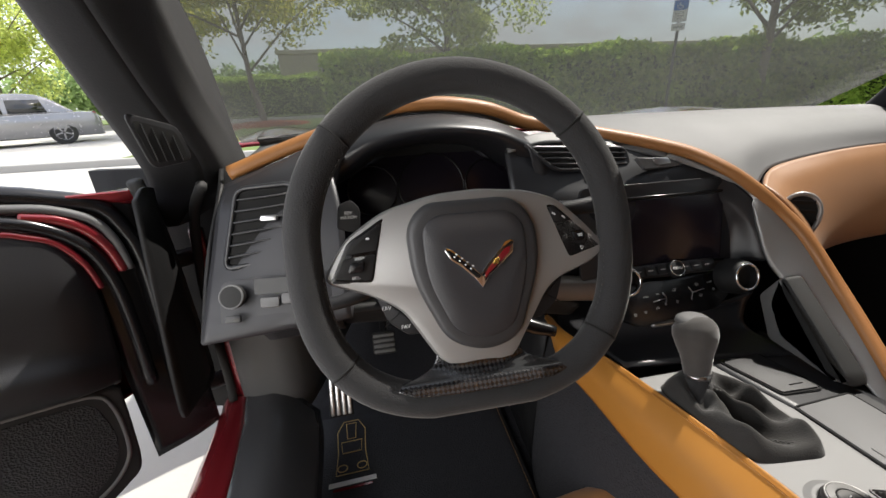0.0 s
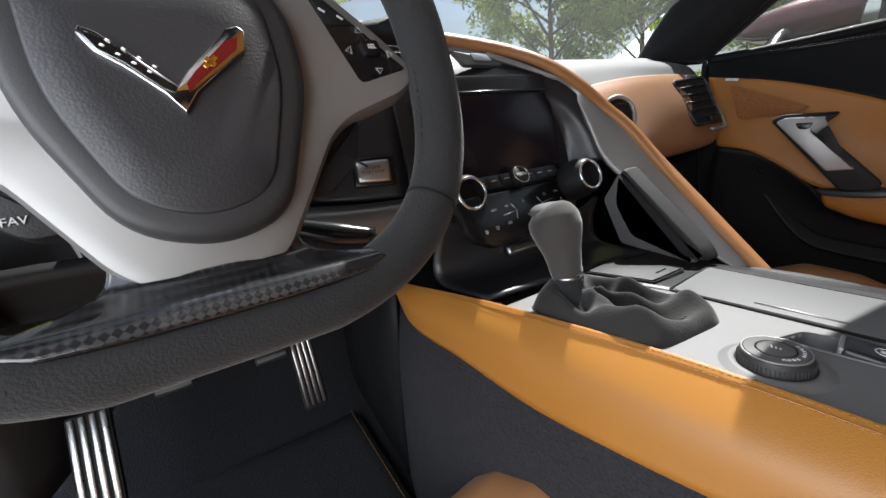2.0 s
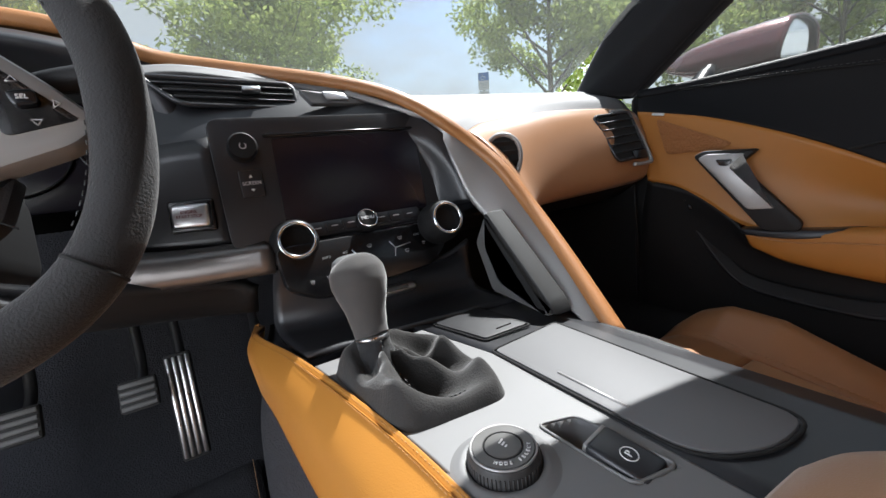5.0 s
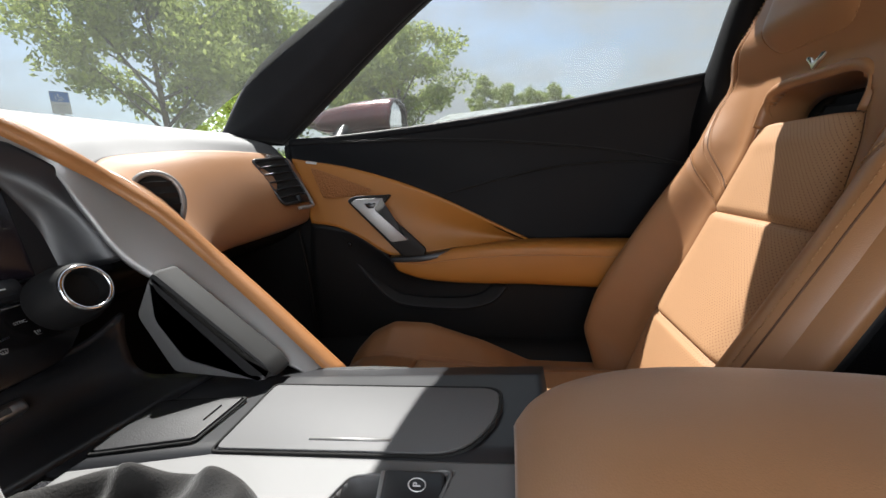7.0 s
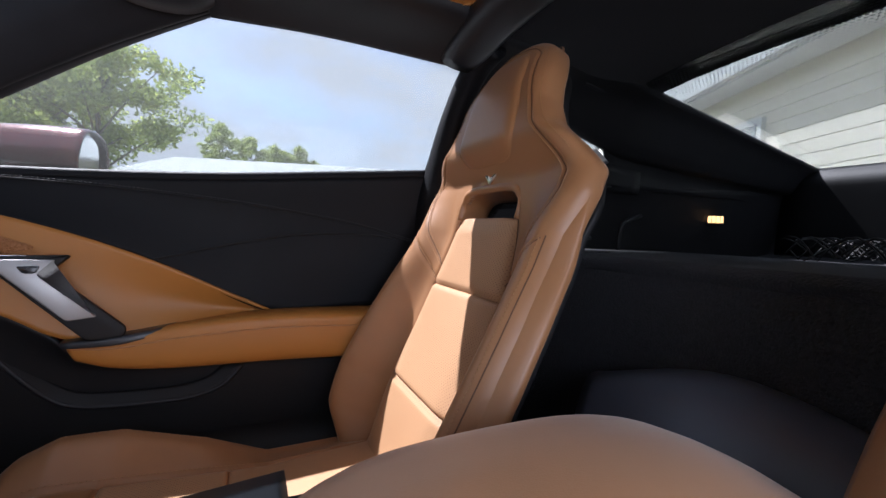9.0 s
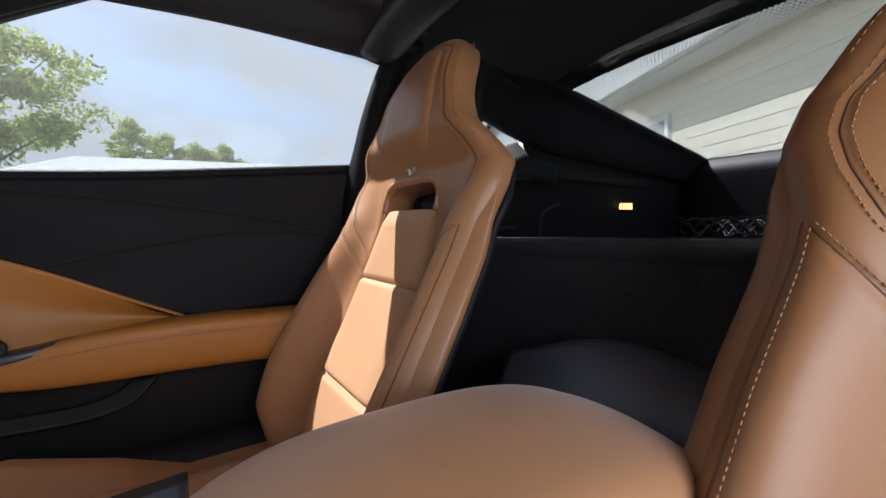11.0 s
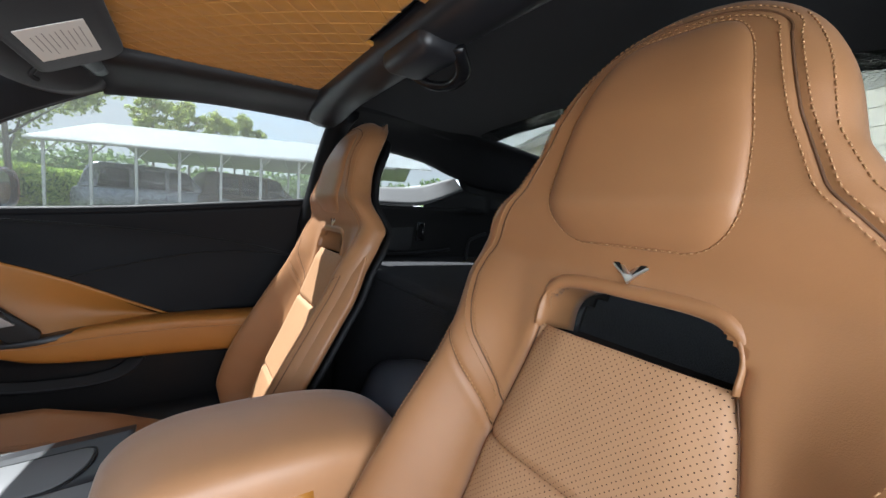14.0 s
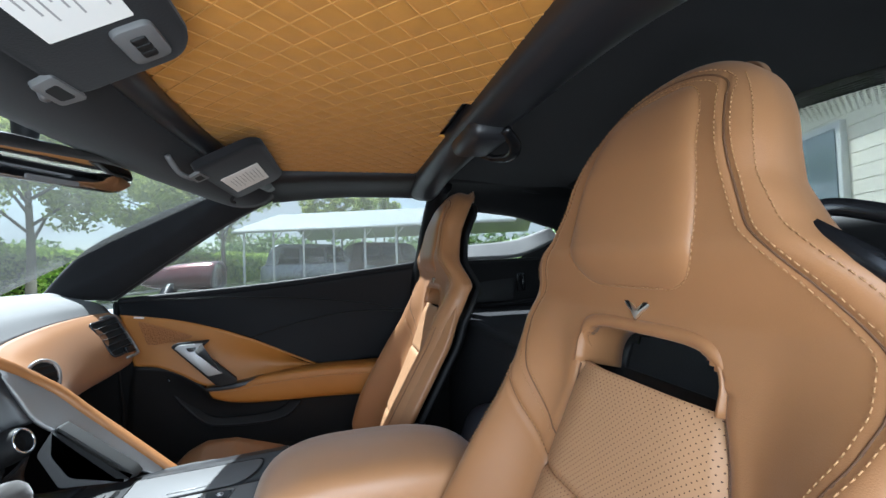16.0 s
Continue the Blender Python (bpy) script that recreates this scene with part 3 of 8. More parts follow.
    CX = np.array([[v * cush_half(y) for v in V] for y in Y])
    for row in CX:
        for edge in (-0.118, 0.118):
            row[np.argmin(np.abs(row - edge))] = edge
    C = np.array([[(-SEAT_X + CX[i, j], Y[i], cush_z(CX[i, j], Y[i])) for j in range(nc)] for i in range(mc)])
    cuv = np.stack([CX, np.repeat(Y[:, None], nc, 1)], axis=2)
    ins = lambda i, j: abs(CX[i, j] + CX[i, j + 1]) / 2 < 0.1175 and Y[i] < -0.068
    cushion = link("cushion", slab(C, 0.02, -1, lambda i, j: not ins(i, j), cuv), tan_leather, seat)
    link("perforated_panel", slab(C, 0.018, -1, lambda i, j: ins(i, j) and Y[i] >= -0.24, cuv), perforated, cushion, "perforated tan leather panel")
    link("perforated_panel", slab(C, 0.018, -1, lambda i, j: ins(i, j) and Y[i] < -0.24, cuv), perforated, cushion, "perforated tan leather panel")
    on = lambda x, y: (-SEAT_X + x, y, cush_z(x, y) + 0.0006)
    runs = [[on(sg * 0.125, y) for y in np.linspace(-0.5, 0.02, 50)] for sg in (-1, 1)] + [[on(sg * 0.8 * cush_half(y), y) for y in np.linspace(-0.5, 0.04, 50)] for sg in (-1, 1)]
    runs.append([on(x, -0.062) for x in np.linspace(-0.115, 0.115, 30)])
    link("stitching", joined([dashes(r) for r in runs]), thread_tan, cushion, "tan contrast stitching", kind="stuff")
    part("base", rbox(0.40, 0.54, 0.12, 0.03, 3, pose(-SEAT_X, -0.25, 0.235)), matt_black, seat)
    for sg in (-1, 1):
        part("rail", rbox(0.035, 0.60, 0.035, 0.006, 2, pose(-SEAT_X + sg * 0.17, -0.25, 0.1585)), rubber, seat)
    return seat


driver_seat = build_seat()
passenger_seat = copy_thing(driver_seat, pose(SEAT_X + 0.002, -0.262, 0.144))
# belt guide on the outer shoulder of the driver's seat
link("belt_guide", tube([back_point(-0.130, 0.098, -0.012), back_point(-0.140, 0.088, 0.006), back_point(-0.185, 0.058, 0.012), back_point(-0.222, 0.030, -0.01), back_point(-0.230, 0.045, -0.045), back_point(-0.195, 0.085, -0.045), back_point(-0.148, 0.104, -0.03)], 0.0085, 10, True, 60, 0.8), gloss_black, driver_seat, "black plastic seat belt guide loop")

# ---- car body: floor, roof, pillars, glass ----
link("floor", slab(sheet([[(-0.80, y, 0.16), (-0.3, y, 0.14), (0, y, 0.14), (0.3, y, 0.14), (0.80, y, 0.16)] for y in (-0.75, -0.2, 0.3)] + [[(x, 0.62, 0.17) for x in (-0.8, -0.3, 0, 0.3, 0.8)], [(x, 0.80, 0.36) for x in (-0.8, -0.3, 0, 0.3, 0.8)], [(x, 0.86, 0.70) for x in (-0.8, -0.3, 0, 0.3, 0.8)]], 30, 20), 0.02, -1), carpet, label="black carpeted car floor", category="floor", kind="structure")

BELT = [(0.700, 0.31, 0.818), (0.712, 0.0, 0.842), (0.702, -0.32, 0.870), (0.680, -0.62, 0.897)]      # inner edge of the door top


def pillar(sg):
    edge = [(0.700, 0.335, 0.812), (0.672, 0.17, 0.925), (0.632, 0.0, 1.030), (0.585, -0.157, 1.109)]
    face = [(0.678, 0.41, 0.826), (0.650, 0.225, 0.940), (0.608, 0.045, 1.042), (0.558, -0.118, 1.116)]
    front = [(0.684, 0.49, 0.826), (0.656, 0.29, 0.938), (0.612, 0.10, 1.050), (0.545, -0.07, 1.130)]
    outer = [(0.720, 0.52, 0.83), (0.680, 0.38, 0.975), (0.645, 0.16, 1.085), (0.60, -0.04, 1.155)]
    rim = [(0.745, 0.36, 0.812), (0.720, 0.19, 0.935), (0.680, 0.01, 1.050), (0.63, -0.15, 1.13)]
    if sg < 0:      # the driver's pillar runs on down beside the fascia
        edge, face, front, outer, rim = [(0.755, 0.340, 0.735)] + edge, [(0.680, 0.385, 0.772)] + face, [(0.684, 0.50, 0.775)] + front, [(0.76, 0.53, 0.76)] + outer, [(0.80, 0.355, 0.750)] + rim
        rim[1] = (0.790, 0.36, 0.812)
        rim[2] = (0.735, 0.19, 0.935)
    rows = [edge, face, front, outer, rim]
    G = sheet([[(sg * p[0] - (0.038 if sg < 0 else 0), *p[1:]) for p in r] for r in rows], 30, 30, closed=True)
    G = np.concatenate([G, G[:1]])
    return slab(G, 0.004, -sg)


link("pillar_right", pillar(1), suede_lining, label="charcoal suede windscreen pillar on the passenger side", category="pillar", kind="structure")
ap = link("pillar_left", pillar(-1), suede_lining, label="charcoal suede windscreen pillar with an air vent", category="pillar", kind="structure")

# roof: header, rails, rear bow and quilted panel
ceil = link("ceiling", slab(sheet([[(-0.69, y, z0), (-0.35, y, z1), (0, y, z1 + 0.012), (0.35, y, z1), (0.63, y, z0)] for y, z0, z1 in ((-0.02, 1.150, 1.170), (-0.2, 1.165, 1.195), (-0.4, 1.17, 1.205), (-0.62, 1.165, 1.20), (-0.9, 1.15, 1.185), (-1.2, 1.13, 1.17))], 24, 24), 0.02), suede_lining, label="charcoal suede roof lining", category="ceiling", kind="structure")


def roof_rail(sg):
    rows = [[(0.585, -0.157, 1.109), (0.592, -0.33, 1.128), (0.588, -0.50, 1.130), (0.569, -0.672, 1.120)],
            [(0.540, -0.150, 1.130), (0.545, -0.33, 1.143), (0.54, -0.50, 1.146), (0.53, -0.672, 1.142)],
            [(0.452, -0.150, 1.150), (0.455, -0.33, 1.160), (0.452, -0.50, 1.163), (0.45, -0.672, 1.165)],
            [(0.450, -0.150, 1.190), (0.455, -0.33, 1.195), (0.452, -0.50, 1.195), (0.45, -0.672, 1.195)]]
    return slab(sheet([[(sg * p[0] - (0.06 if sg < 0 else 0), *p[1:]) for p in r] for r in rows], 18, 16), 0.012, sg)


for sg, nm in ((1, "right"), (-1, "left")):
    link("trim_roof_rail_" + nm, roof_rail(sg), dark_soft, label="dark plastic roof rail trim above the side window", category="trim", kind="structure")
    part("rail_button", lathe([(0.008, 0), (0.008, 0.0015), (0.006, 0.002)], 20, facing((sg * 0.505 - (0.06 if sg < 0 else 0), -0.40, 1.1505), (-sg * 0.25, 0, -1), (0, 1, 0))), matt_black, ceil)

# quilted panel: raised diamonds sewn into tan suede
QX, QY0, QY1 = 0.455, -0.60, -0.105


def quilt_z(x, y):
    z = 1.168 + 0.012 * (1 - (x / QX) ** 2) * (1 - ((y + 0.3525) / 0.25) ** 2)
    a, b = (x + y) / 0.048, (x - y) / 0.048
    fold = min(abs(a - round(a)), abs(b - round(b)))
    return z - 0.0016 * math.sqrt(min(1, fold * 2.6)) + 0.001


mq, nq = 110, 230
quilt = np.array([[(x, y, quilt_z(x, y)) for x in np.linspace(-QX, QX, nq)] for y in np.linspace(QY0, QY1, mq)])


def in_quilt(i, j):
    x, y = abs((quilt[i, j, 0] + quilt[i, j + 1, 0]) / 2), (quilt[i, j, 1] + quilt[i + 1, j, 1]) / 2
    cx, cy = max(0, x - (QX - 0.07)), max(0, abs(y + 0.3525) - (0.2475 - 0.07))
    return math.hypot(cx, cy) < 0.07 and not (abs(x) < 0.09 and y < -0.575)


qp = link("headliner_panel", slab(quilt, 0.006, 1, in_quilt), tan_suede, label="quilted tan suede roof panel with diamond stitching", category="headliner")
cords = []
for k in range(-30, 31):
    for sg in (1, -1):
        run = []
        for x in np.linspace(-QX, QX, 150):
            y = sg * (k * 0.048 - x)
            cx, cy = max(0, abs(x) - (QX - 0.07)), max(0, abs(y + 0.3525) - (0.2475 - 0.07))
            if math.hypot(cx, cy) < 0.068 and not (abs(x) < 0.09 and y < -0.575):
                run.append((x, y, 1.168 + 0.012 * (1 - (x / QX) ** 2) * (1 - ((y + 0.3525) / 0.25) ** 2) - 0.0002))
        if len(run) > 3:
            cords.append(tube(run, 0.0011, 5))
link("cord_stitching", joined(cords), cord_tan, qp, "pale tan cord stitching in diamonds", kind="stuff")

# header over the windscreen and the bow behind the panel
link("trim_header", slab(sheet([[(x, y + 0.10 * (x / 0.6) ** 2 * -1, z - 0.02 * (x / 0.6) ** 2) for x in (-0.62, -0.3, 0, 0.3, 0.56)] for y, z in ((0.070, 1.122), (0.03, 1.110), (-0.01, 1.108), (-0.045, 1.115), (-0.070, 1.134), (-0.080, 1.165))], 24, 30), 0.01), suede_lining, label="charcoal suede windscreen header trim", category="trim", kind="structure")
link("trim_header_bar", tube([(-0.50, -0.160, 1.140), (-0.25, -0.108, 1.152), (0, -0.092, 1.156), (0.25, -0.108, 1.152), (0.50, -0.160, 1.140)], 0.022, 16, n=40), console_black, label="satin black bar along the windscreen header", category="trim", kind="structure")
link("trim_roof_bow", slab(sheet([[(x, y, z - 0.035 * (x / 0.56) ** 4) for x in (-0.62, -0.4, -0.15, 0, 0.15, 0.4, 0.56)] for y, z in ((-0.595, 1.180), (-0.600, 1.155), (-0.63, 1.146), (-0.67, 1.150), (-0.685, 1.185))], 20, 40), 0.008), console_black, label="satin black roof bow behind the headliner", category="trim", kind="structure")
latch = thing("roof_latch", (0, -0.63, 1.13), "black plastic roof latch handle on the roof bow", "latch")
part("housing", rbox(0.15, 0.085, 0.046, 0.02, 4, pose(-0.0, -0.637, 1.142, 0, 0, 0)), console_black, latch)
link("lever", tube([(-0.075, -0.655, 1.135), (-0.045, -0.69, 1.116), (0.01, -0.705, 1.110), (0.055, -0.69, 1.116), (0.08, -0.66, 1.135)], 0.013, 10, n=24, squash=0.6), gloss_black, latch)

# side window frames, hoop behind the doors
for sg, nm in ((1, "right"), (-1, "left")):
    sx = -0.06 if sg < 0 else 0.0
    hoop = [(sg * 0.70, -0.66, 0.60), (sg * 0.69, -0.655, 0.80), (sg * 0.665, -0.66, 0.92), (sg * 0.62, -0.668, 1.04), (sg * 0.565, -0.682, 1.118), (sg * 0.50, -0.69, 1.15)]
    link("pillar_rear_" + nm, tube([(p[0] + sx, *p[1:]) for p in hoop], [0.06, 0.055, 0.04, 0.03, 0.03, 0.03], 12, n=30, squash=1.1), black_leather, label="dark trimmed door pillar beside the seat", category="pillar", kind="structure")
    win = sheet([[(sg * (p[0] + 0.05), p[1], p[2] - 0.03) for p in [(0.69, 0.42, 0.81)] + BELT[1:3] + [(0.672, -0.72, 0.905)]], [(sg * 0.728, 0.26, 0.95), (sg * 0.735, -0.1, 0.98), (sg * 0.72, -0.35, 1.0), (sg * 0.675, -0.72, 1.0)], [(sg * 0.625, -0.06, 1.135), (sg * 0.62, -0.33, 1.145), (sg * 0.617, -0.50, 1.147), (sg * 0.59, -0.74, 1.137)]], 12, 14)
    if sg == 1:
        w = link("window_1", slab(win, 0.004, -1), hazy_glass, label="clear side window of the passenger door", category="window", kind="structure")
        w.visible_shadow = False

ws = sheet([[(x, 0.64 + 0.42 * (1 - (x / 0.66) ** 2), 0.832 - 0.03 * (1 - (x / 0.66) ** 2)) for x in (-0.66, -0.33, 0, 0.33, 0.66)],
            [(x * 0.95, 0.33 + 0.26 * (1 - (x / 0.66) ** 2), 0.985 + 0.01 * (1 - (x / 0.66) ** 2)) for x in (-0.66, -0.33, 0, 0.33, 0.66)],
            [(x * 0.86, -0.03 + 0.09 * (1 - (x / 0.66) ** 2), 1.145 + 0.03 * (1 - (x / 0.66) ** 2)) for x in (-0.66, -0.33, 0, 0.33, 0.66)]], 16, 24)
w = link("window_2", slab((ws - np.array((0.03, 0, 0))) * np.array((1.11, 1, 1)), 0.005), hazy_glass, label="raked clear windscreen", category="windscreen", kind="structure")
w.visible_shadow = False

# rear: hatch glass, quarter windows, cargo lining
hatch = sheet([[(x, -1.12 + 0.03 * (1 - (x / 0.47) ** 2), 1.146 + 0.012 * (1 - (x / 0.47) ** 2)) for x in (-0.47, -0.2, 0, 0.2, 0.47)],
               [(x, -1.60, 1.098 + 0.012 * (1 - (x / 0.47) ** 2)) for x in (-0.47, -0.2, 0, 0.2, 0.47)],
               [(x, -2.08 - 0.03 * (1 - (x / 0.47) ** 2), 1.030) for x in (-0.46, -0.2, 0, 0.2, 0.46)]], 14, 16)
w = link("window_3", slab(hatch, 0.005), auto_glass, label="sloping clear rear hatch glass with dotted edge", category="window", kind="structure")
w.visible_shadow = False

# ---- dashboard ----
BROW = [(-0.705, 0.287, 0.809), (-0.64, 0.295, 0.832), (-0.56, 0.30, 0.858), (-0.48, 0.305, 0.884), (-0.40, 0.305, 0.890), (-0.32, 0.305, 0.880), (-0.25, 0.312, 0.856), (-0.19, 0.300, 0.845),
        (-0.135, 0.272, 0.833), (-0.077, 0.242, 0.820), (-0.02, 0.210, 0.803), (0.018, 0.175, 0.780), (0.052, 0.152, 0.752), (0.085, 0.137, 0.722), (0.107, 0.108, 0.688), (0.119, 0.066, 0.638), (0.115, 0.005, 0.584), (0.098, -0.078, 0.518)]
brow = catmull(BROW, 160)
dash = thing("dashboard", (0, 0.35, 0.5), "dark and tan leather dashboard wrapped round the driver", "dashboard")

# stitched tan edge of the cockpit
side = np.gradient(brow, axis=0)
side /= np.linalg.norm(side, axis=1, keepdims=True)
out = np.cross(side, (0, -0.75, 0.66))
out /= np.linalg.norm(out, axis=1, keepdims=True)
if out[0, 2] < 0:
    out[0] *= -1
for i in range(1, len(out)):
    if out[i] @ out[i - 1] < 0:
        out[i] *= -1
back = np.cross(out, side)
if back[0, 1] < 0:
    back *= -1
ring = lambda a, b: brow + a * out + b * back
trim_rows = np.stack([ring(-0.013, 0.002), ring(-0.010, -0.004), ring(-0.003, -0.006), ring(0.003, -0.003), ring(0.006, 0.006), ring(0.006, 0.03)])
link("edge_trim", slab(trim_rows, 0.003, 1), tan_trim, dash, "stitched tan leather edge of the cockpit")
link("stitching", dashes(ring(-0.0115, -0.0022), 0.004, 0.0025, 0.0005), thread_tan, dash, "pale tan stitching")

# top pad: from the brow over the crest down to the windscreen, and on the passenger side from the tan panel
pad = sheet([[(-0.70, 0.31, 0.800), (-0.56, 0.315, 0.850), (-0.40, 0.325, 0.886), (-0.25, 0.325, 0.852), (-0.10, 0.268, 0.822), (0.03, 0.195, 0.772), (0.10, 0.20, 0.735), (0.20, 0.262, 0.755), (0.36, 0.286, 0.771), (0.52, 0.300, 0.775), (0.66, 0.300, 0.772)],
             [(-0.70, 0.36, 0.815), (-0.56, 0.37, 0.845), (-0.40, 0.40, 0.870), (-0.25, 0.39, 0.852), (-0.10, 0.34, 0.828), (0.03, 0.285, 0.795), (0.12, 0.29, 0.785), (0.22, 0.325, 0.797), (0.36, 0.335, 0.803), (0.52, 0.335, 0.803), (0.66, 0.330, 0.800)],
             [(-0.70, 0.46, 0.825), (-0.56, 0.48, 0.838), (-0.40, 0.50, 0.845), (-0.25, 0.49, 0.842), (-0.10, 0.46, 0.838), (0.03, 0.43, 0.830), (0.12, 0.43, 0.828), (0.22, 0.43, 0.828), (0.36, 0.42, 0.828), (0.52, 0.41, 0.826), (0.66, 0.40, 0.822)],
             [(x, 0.60 - 0.12 * (x / 0.65) ** 2, 0.838) for x in (-0.70, -0.56, -0.40, -0.25, -0.10, 0.03, 0.12, 0.22, 0.36, 0.52, 0.66)],
             [(x, 1.00 - 0.42 * (x / 0.72) ** 2, 0.800) for x in (-0.70, -0.56, -0.40, -0.25, -0.10, 0.03, 0.12, 0.22, 0.36, 0.52, 0.66)]], 40, 80)
link("top_pad", slab(pad, 0.006, -1), dash_grey, dash, "grey soft dashboard top")

# passenger side: tan pad with its vents
tanp = sheet([[(0.118, 0.20, 0.742), (0.20, 0.256, 0.758), (0.36, 0.280, 0.773), (0.52, 0.292, 0.777), (0.640, 0.293, 0.774)],
              [(0.122, 0.165, 0.725), (0.20, 0.218, 0.738), (0.36, 0.250, 0.752), (0.52, 0.265, 0.757), (0.640, 0.268, 0.757)],
              [(0.130, 0.125, 0.690), (0.21, 0.185, 0.697), (0.36, 0.222, 0.707), (0.52, 0.235, 0.712), (0.636, 0.243, 0.712)],
              [(0.145, 0.100, 0.648), (0.22, 0.165, 0.648), (0.36, 0.205, 0.652), (0.52, 0.218, 0.655), (0.632, 0.228, 0.655)],
              [(0.155, 0.100, 0.625), (0.23, 0.170, 0.618), (0.36, 0.212, 0.615), (0.52, 0.225, 0.618), (0.628, 0.235, 0.620)],
              [(0.160, 0.14, 0.615), (0.24, 0.21, 0.605), (0.36, 0.25, 0.600), (0.52, 0.26, 0.602), (0.626, 0.265, 0.605)]], 30, 50)
tan_pad = link("passenger_pad", slab(tanp, 0.008, 1), tan_leather, dash, "tan leather passenger dashboard pad")
link("lower_panel", slab(sheet([[(x, 0.26, 0.604) for x in (0.15, 0.4, 0.635)], [(x, 0.34, 0.56) for x in (0.15, 0.4, 0.635)], [(x, 0.55, 0.50) for x in (0.12, 0.4, 0.66)], [(x, 0.60, 0.20) for x in (0.1, 0.4, 0.70)]], 16, 12), 0.01, 1), matt_black, dash)

# driver's fascia left of the wheel
fas = sheet([[(-0.705, 0.262, 0.795), (-0.64, 0.268, 0.818), (-0.575, 0.272, 0.842)],
             [(-0.708, 0.215, 0.765), (-0.63, 0.205, 0.800), (-0.555, 0.200, 0.815)],
             [(-0.712, 0.170, 0.715), (-0.63, 0.155, 0.745), (-0.545, 0.150, 0.765)],
             [(-0.716, 0.130, 0.670), (-0.63, 0.125, 0.690), (-0.545, 0.120, 0.705)],
             [(-0.718, 0.106, 0.638), (-0.63, 0.105, 0.645), (-0.545, 0.103, 0.652)],
             [(-0.715, 0.150, 0.630), (-0.63, 0.150, 0.635), (-0.545, 0.150, 0.640)]], 26, 24)
fascia = link("fascia", slab(fas, 0.006, 1), gunmetal, dash, "gunmetal satin fascia beside the wheel")
fn = Vector((-0.10, -0.90, 0.42))


def louvre_vent(name, corners, normal, rows, parent, tilt=0.0, tab=None, label="black air vent with slats"):
    """An air vent: a flat black plate for its shaded depth, a rim, slats and a chrome tab; corners go round from top
    left.
    """
    c = [Vector(p) for p in corners]
    mid, n = sum(c, Vector()) / 4, Vector(normal).normalized()
    m = facing(mid, n)
    inv = m.inverted()
    flat = [(inv @ p).to_2d() for p in c]
    body = part(name, plate(rounded(flat, 0.012), 0.002, 0, m), void_black, parent, label)
    loop = [m @ Vector((p[0], p[1], 0.003)) for p in rounded(flat, 0.012)]
    link("rim", tube(loop, 0.0032, 6, True), console_black, body)
    tl, tr, br, bl = flat
    for k in range(1, rows + 1):
        f = k / (rows + 1)
        a, b = tl.lerp(bl, f), tr.lerp(br, f)
        w = (b - a).length - 0.006
        s = m @ Matrix.Translation(((a + b) / 2).to_3d() + Vector((0, 0, 0.004))) @ Matrix.Rotation(math.atan2(b.y - a.y, b.x - a.x), 4, "Z") @ pose(0, 0, 0, 12 + tilt)
        part("slat", rbox(w, 0.0022, 0.007, 0.0008, 1, s), console_black, body)
    if tab is not None:
        part("tab", rbox(0.020, 0.007, 0.008, 0.002, 2, m @ Matrix.Translation((*tab, 0.009))), brushed, body, "bright metal vent tab")
    return body


louvre_vent("driver_vent", [(-0.668, 0.197, 0.797), (-0.600, 0.190, 0.802), (-0.612, 0.146, 0.722), (-0.690, 0.150, 0.712)], fn, 6, fascia, tab=(0.012, 0.006))
sw = part("switch_panel", plate(rounded([(-0.055, 0.026), (0.075, 0.034), (0.075, -0.028), (-0.055, -0.030)], 0.010), 0.0015, 0.0006, facing((-0.640, 0.1195, 0.678), fn)), gunmetal, fascia)
knob = part("light_knob", lathe([(0.0135, 0), (0.0135, 0.008), (0.012, 0.010), (0.009, 0.0105)], 28, facing((-0.676, 0.122, 0.688), fn)), matt_black, sw)
link("knob_ring", tube([facing((-0.676, 0.122, 0.688), fn) @ Vector((0.013 * math.cos(a), 0.013 * math.sin(a), 0.009)) for a in np.linspace(0, 2 * math.pi, 28, endpoint=False)], 0.0012, 6, True), satin_grey, knob)
part("button", rbox(0.018, 0.008, 0.004, 0.0015, 2, facing((-0.678, 0.108, 0.666), fn)), gloss_black, sw)
for k in range(2):
    part("button", rbox(0.022, 0.012, 0.005, 0.002, 2, facing((-0.636 + 0.024 * k, 0.113, 0.680 + 0.002 * k), fn)), satin_grey, sw)
part("display", plate(rounded([(-0.024, 0.009), (0.024, 0.009), (0.024, -0.009), (-0.024, -0.009)], 0.002), 0.001, 0, facing((-0.628, 0.119, 0.698), fn)), gloss_black, sw)

link("end_cap", slab(sheet([[(-0.707, 0.262, 0.792), (-0.735, 0.36, 0.805), (-0.77, 0.50, 0.80)], [(-0.713, 0.18, 0.72), (-0.75, 0.33, 0.71), (-0.79, 0.50, 0.70)], [(-0.716, 0.112, 0.636), (-0.74, 0.30, 0.60), (-0.78, 0.50, 0.57)]], 10, 12), 0.006, 1), matt_black, dash)
# under the fascia
link("knee_panel", slab(sheet([[(-0.70, 0.14, 0.632), (-0.5, 0.14, 0.638), (-0.25, 0.17, 0.60), (-0.205, 0.17, 0.58)], [(-0.68, 0.22, 0.59), (-0.5, 0.20, 0.585), (-0.3, 0.22, 0.555), (-0.205, 0.22, 0.54)], [(-0.66, 0.42, 0.56), (-0.5, 0.42, 0.545), (-0.3, 0.42, 0.53), (-0.205, 0.40, 0.52)]], 14, 18), 0.01, 1), matt_black, dash)
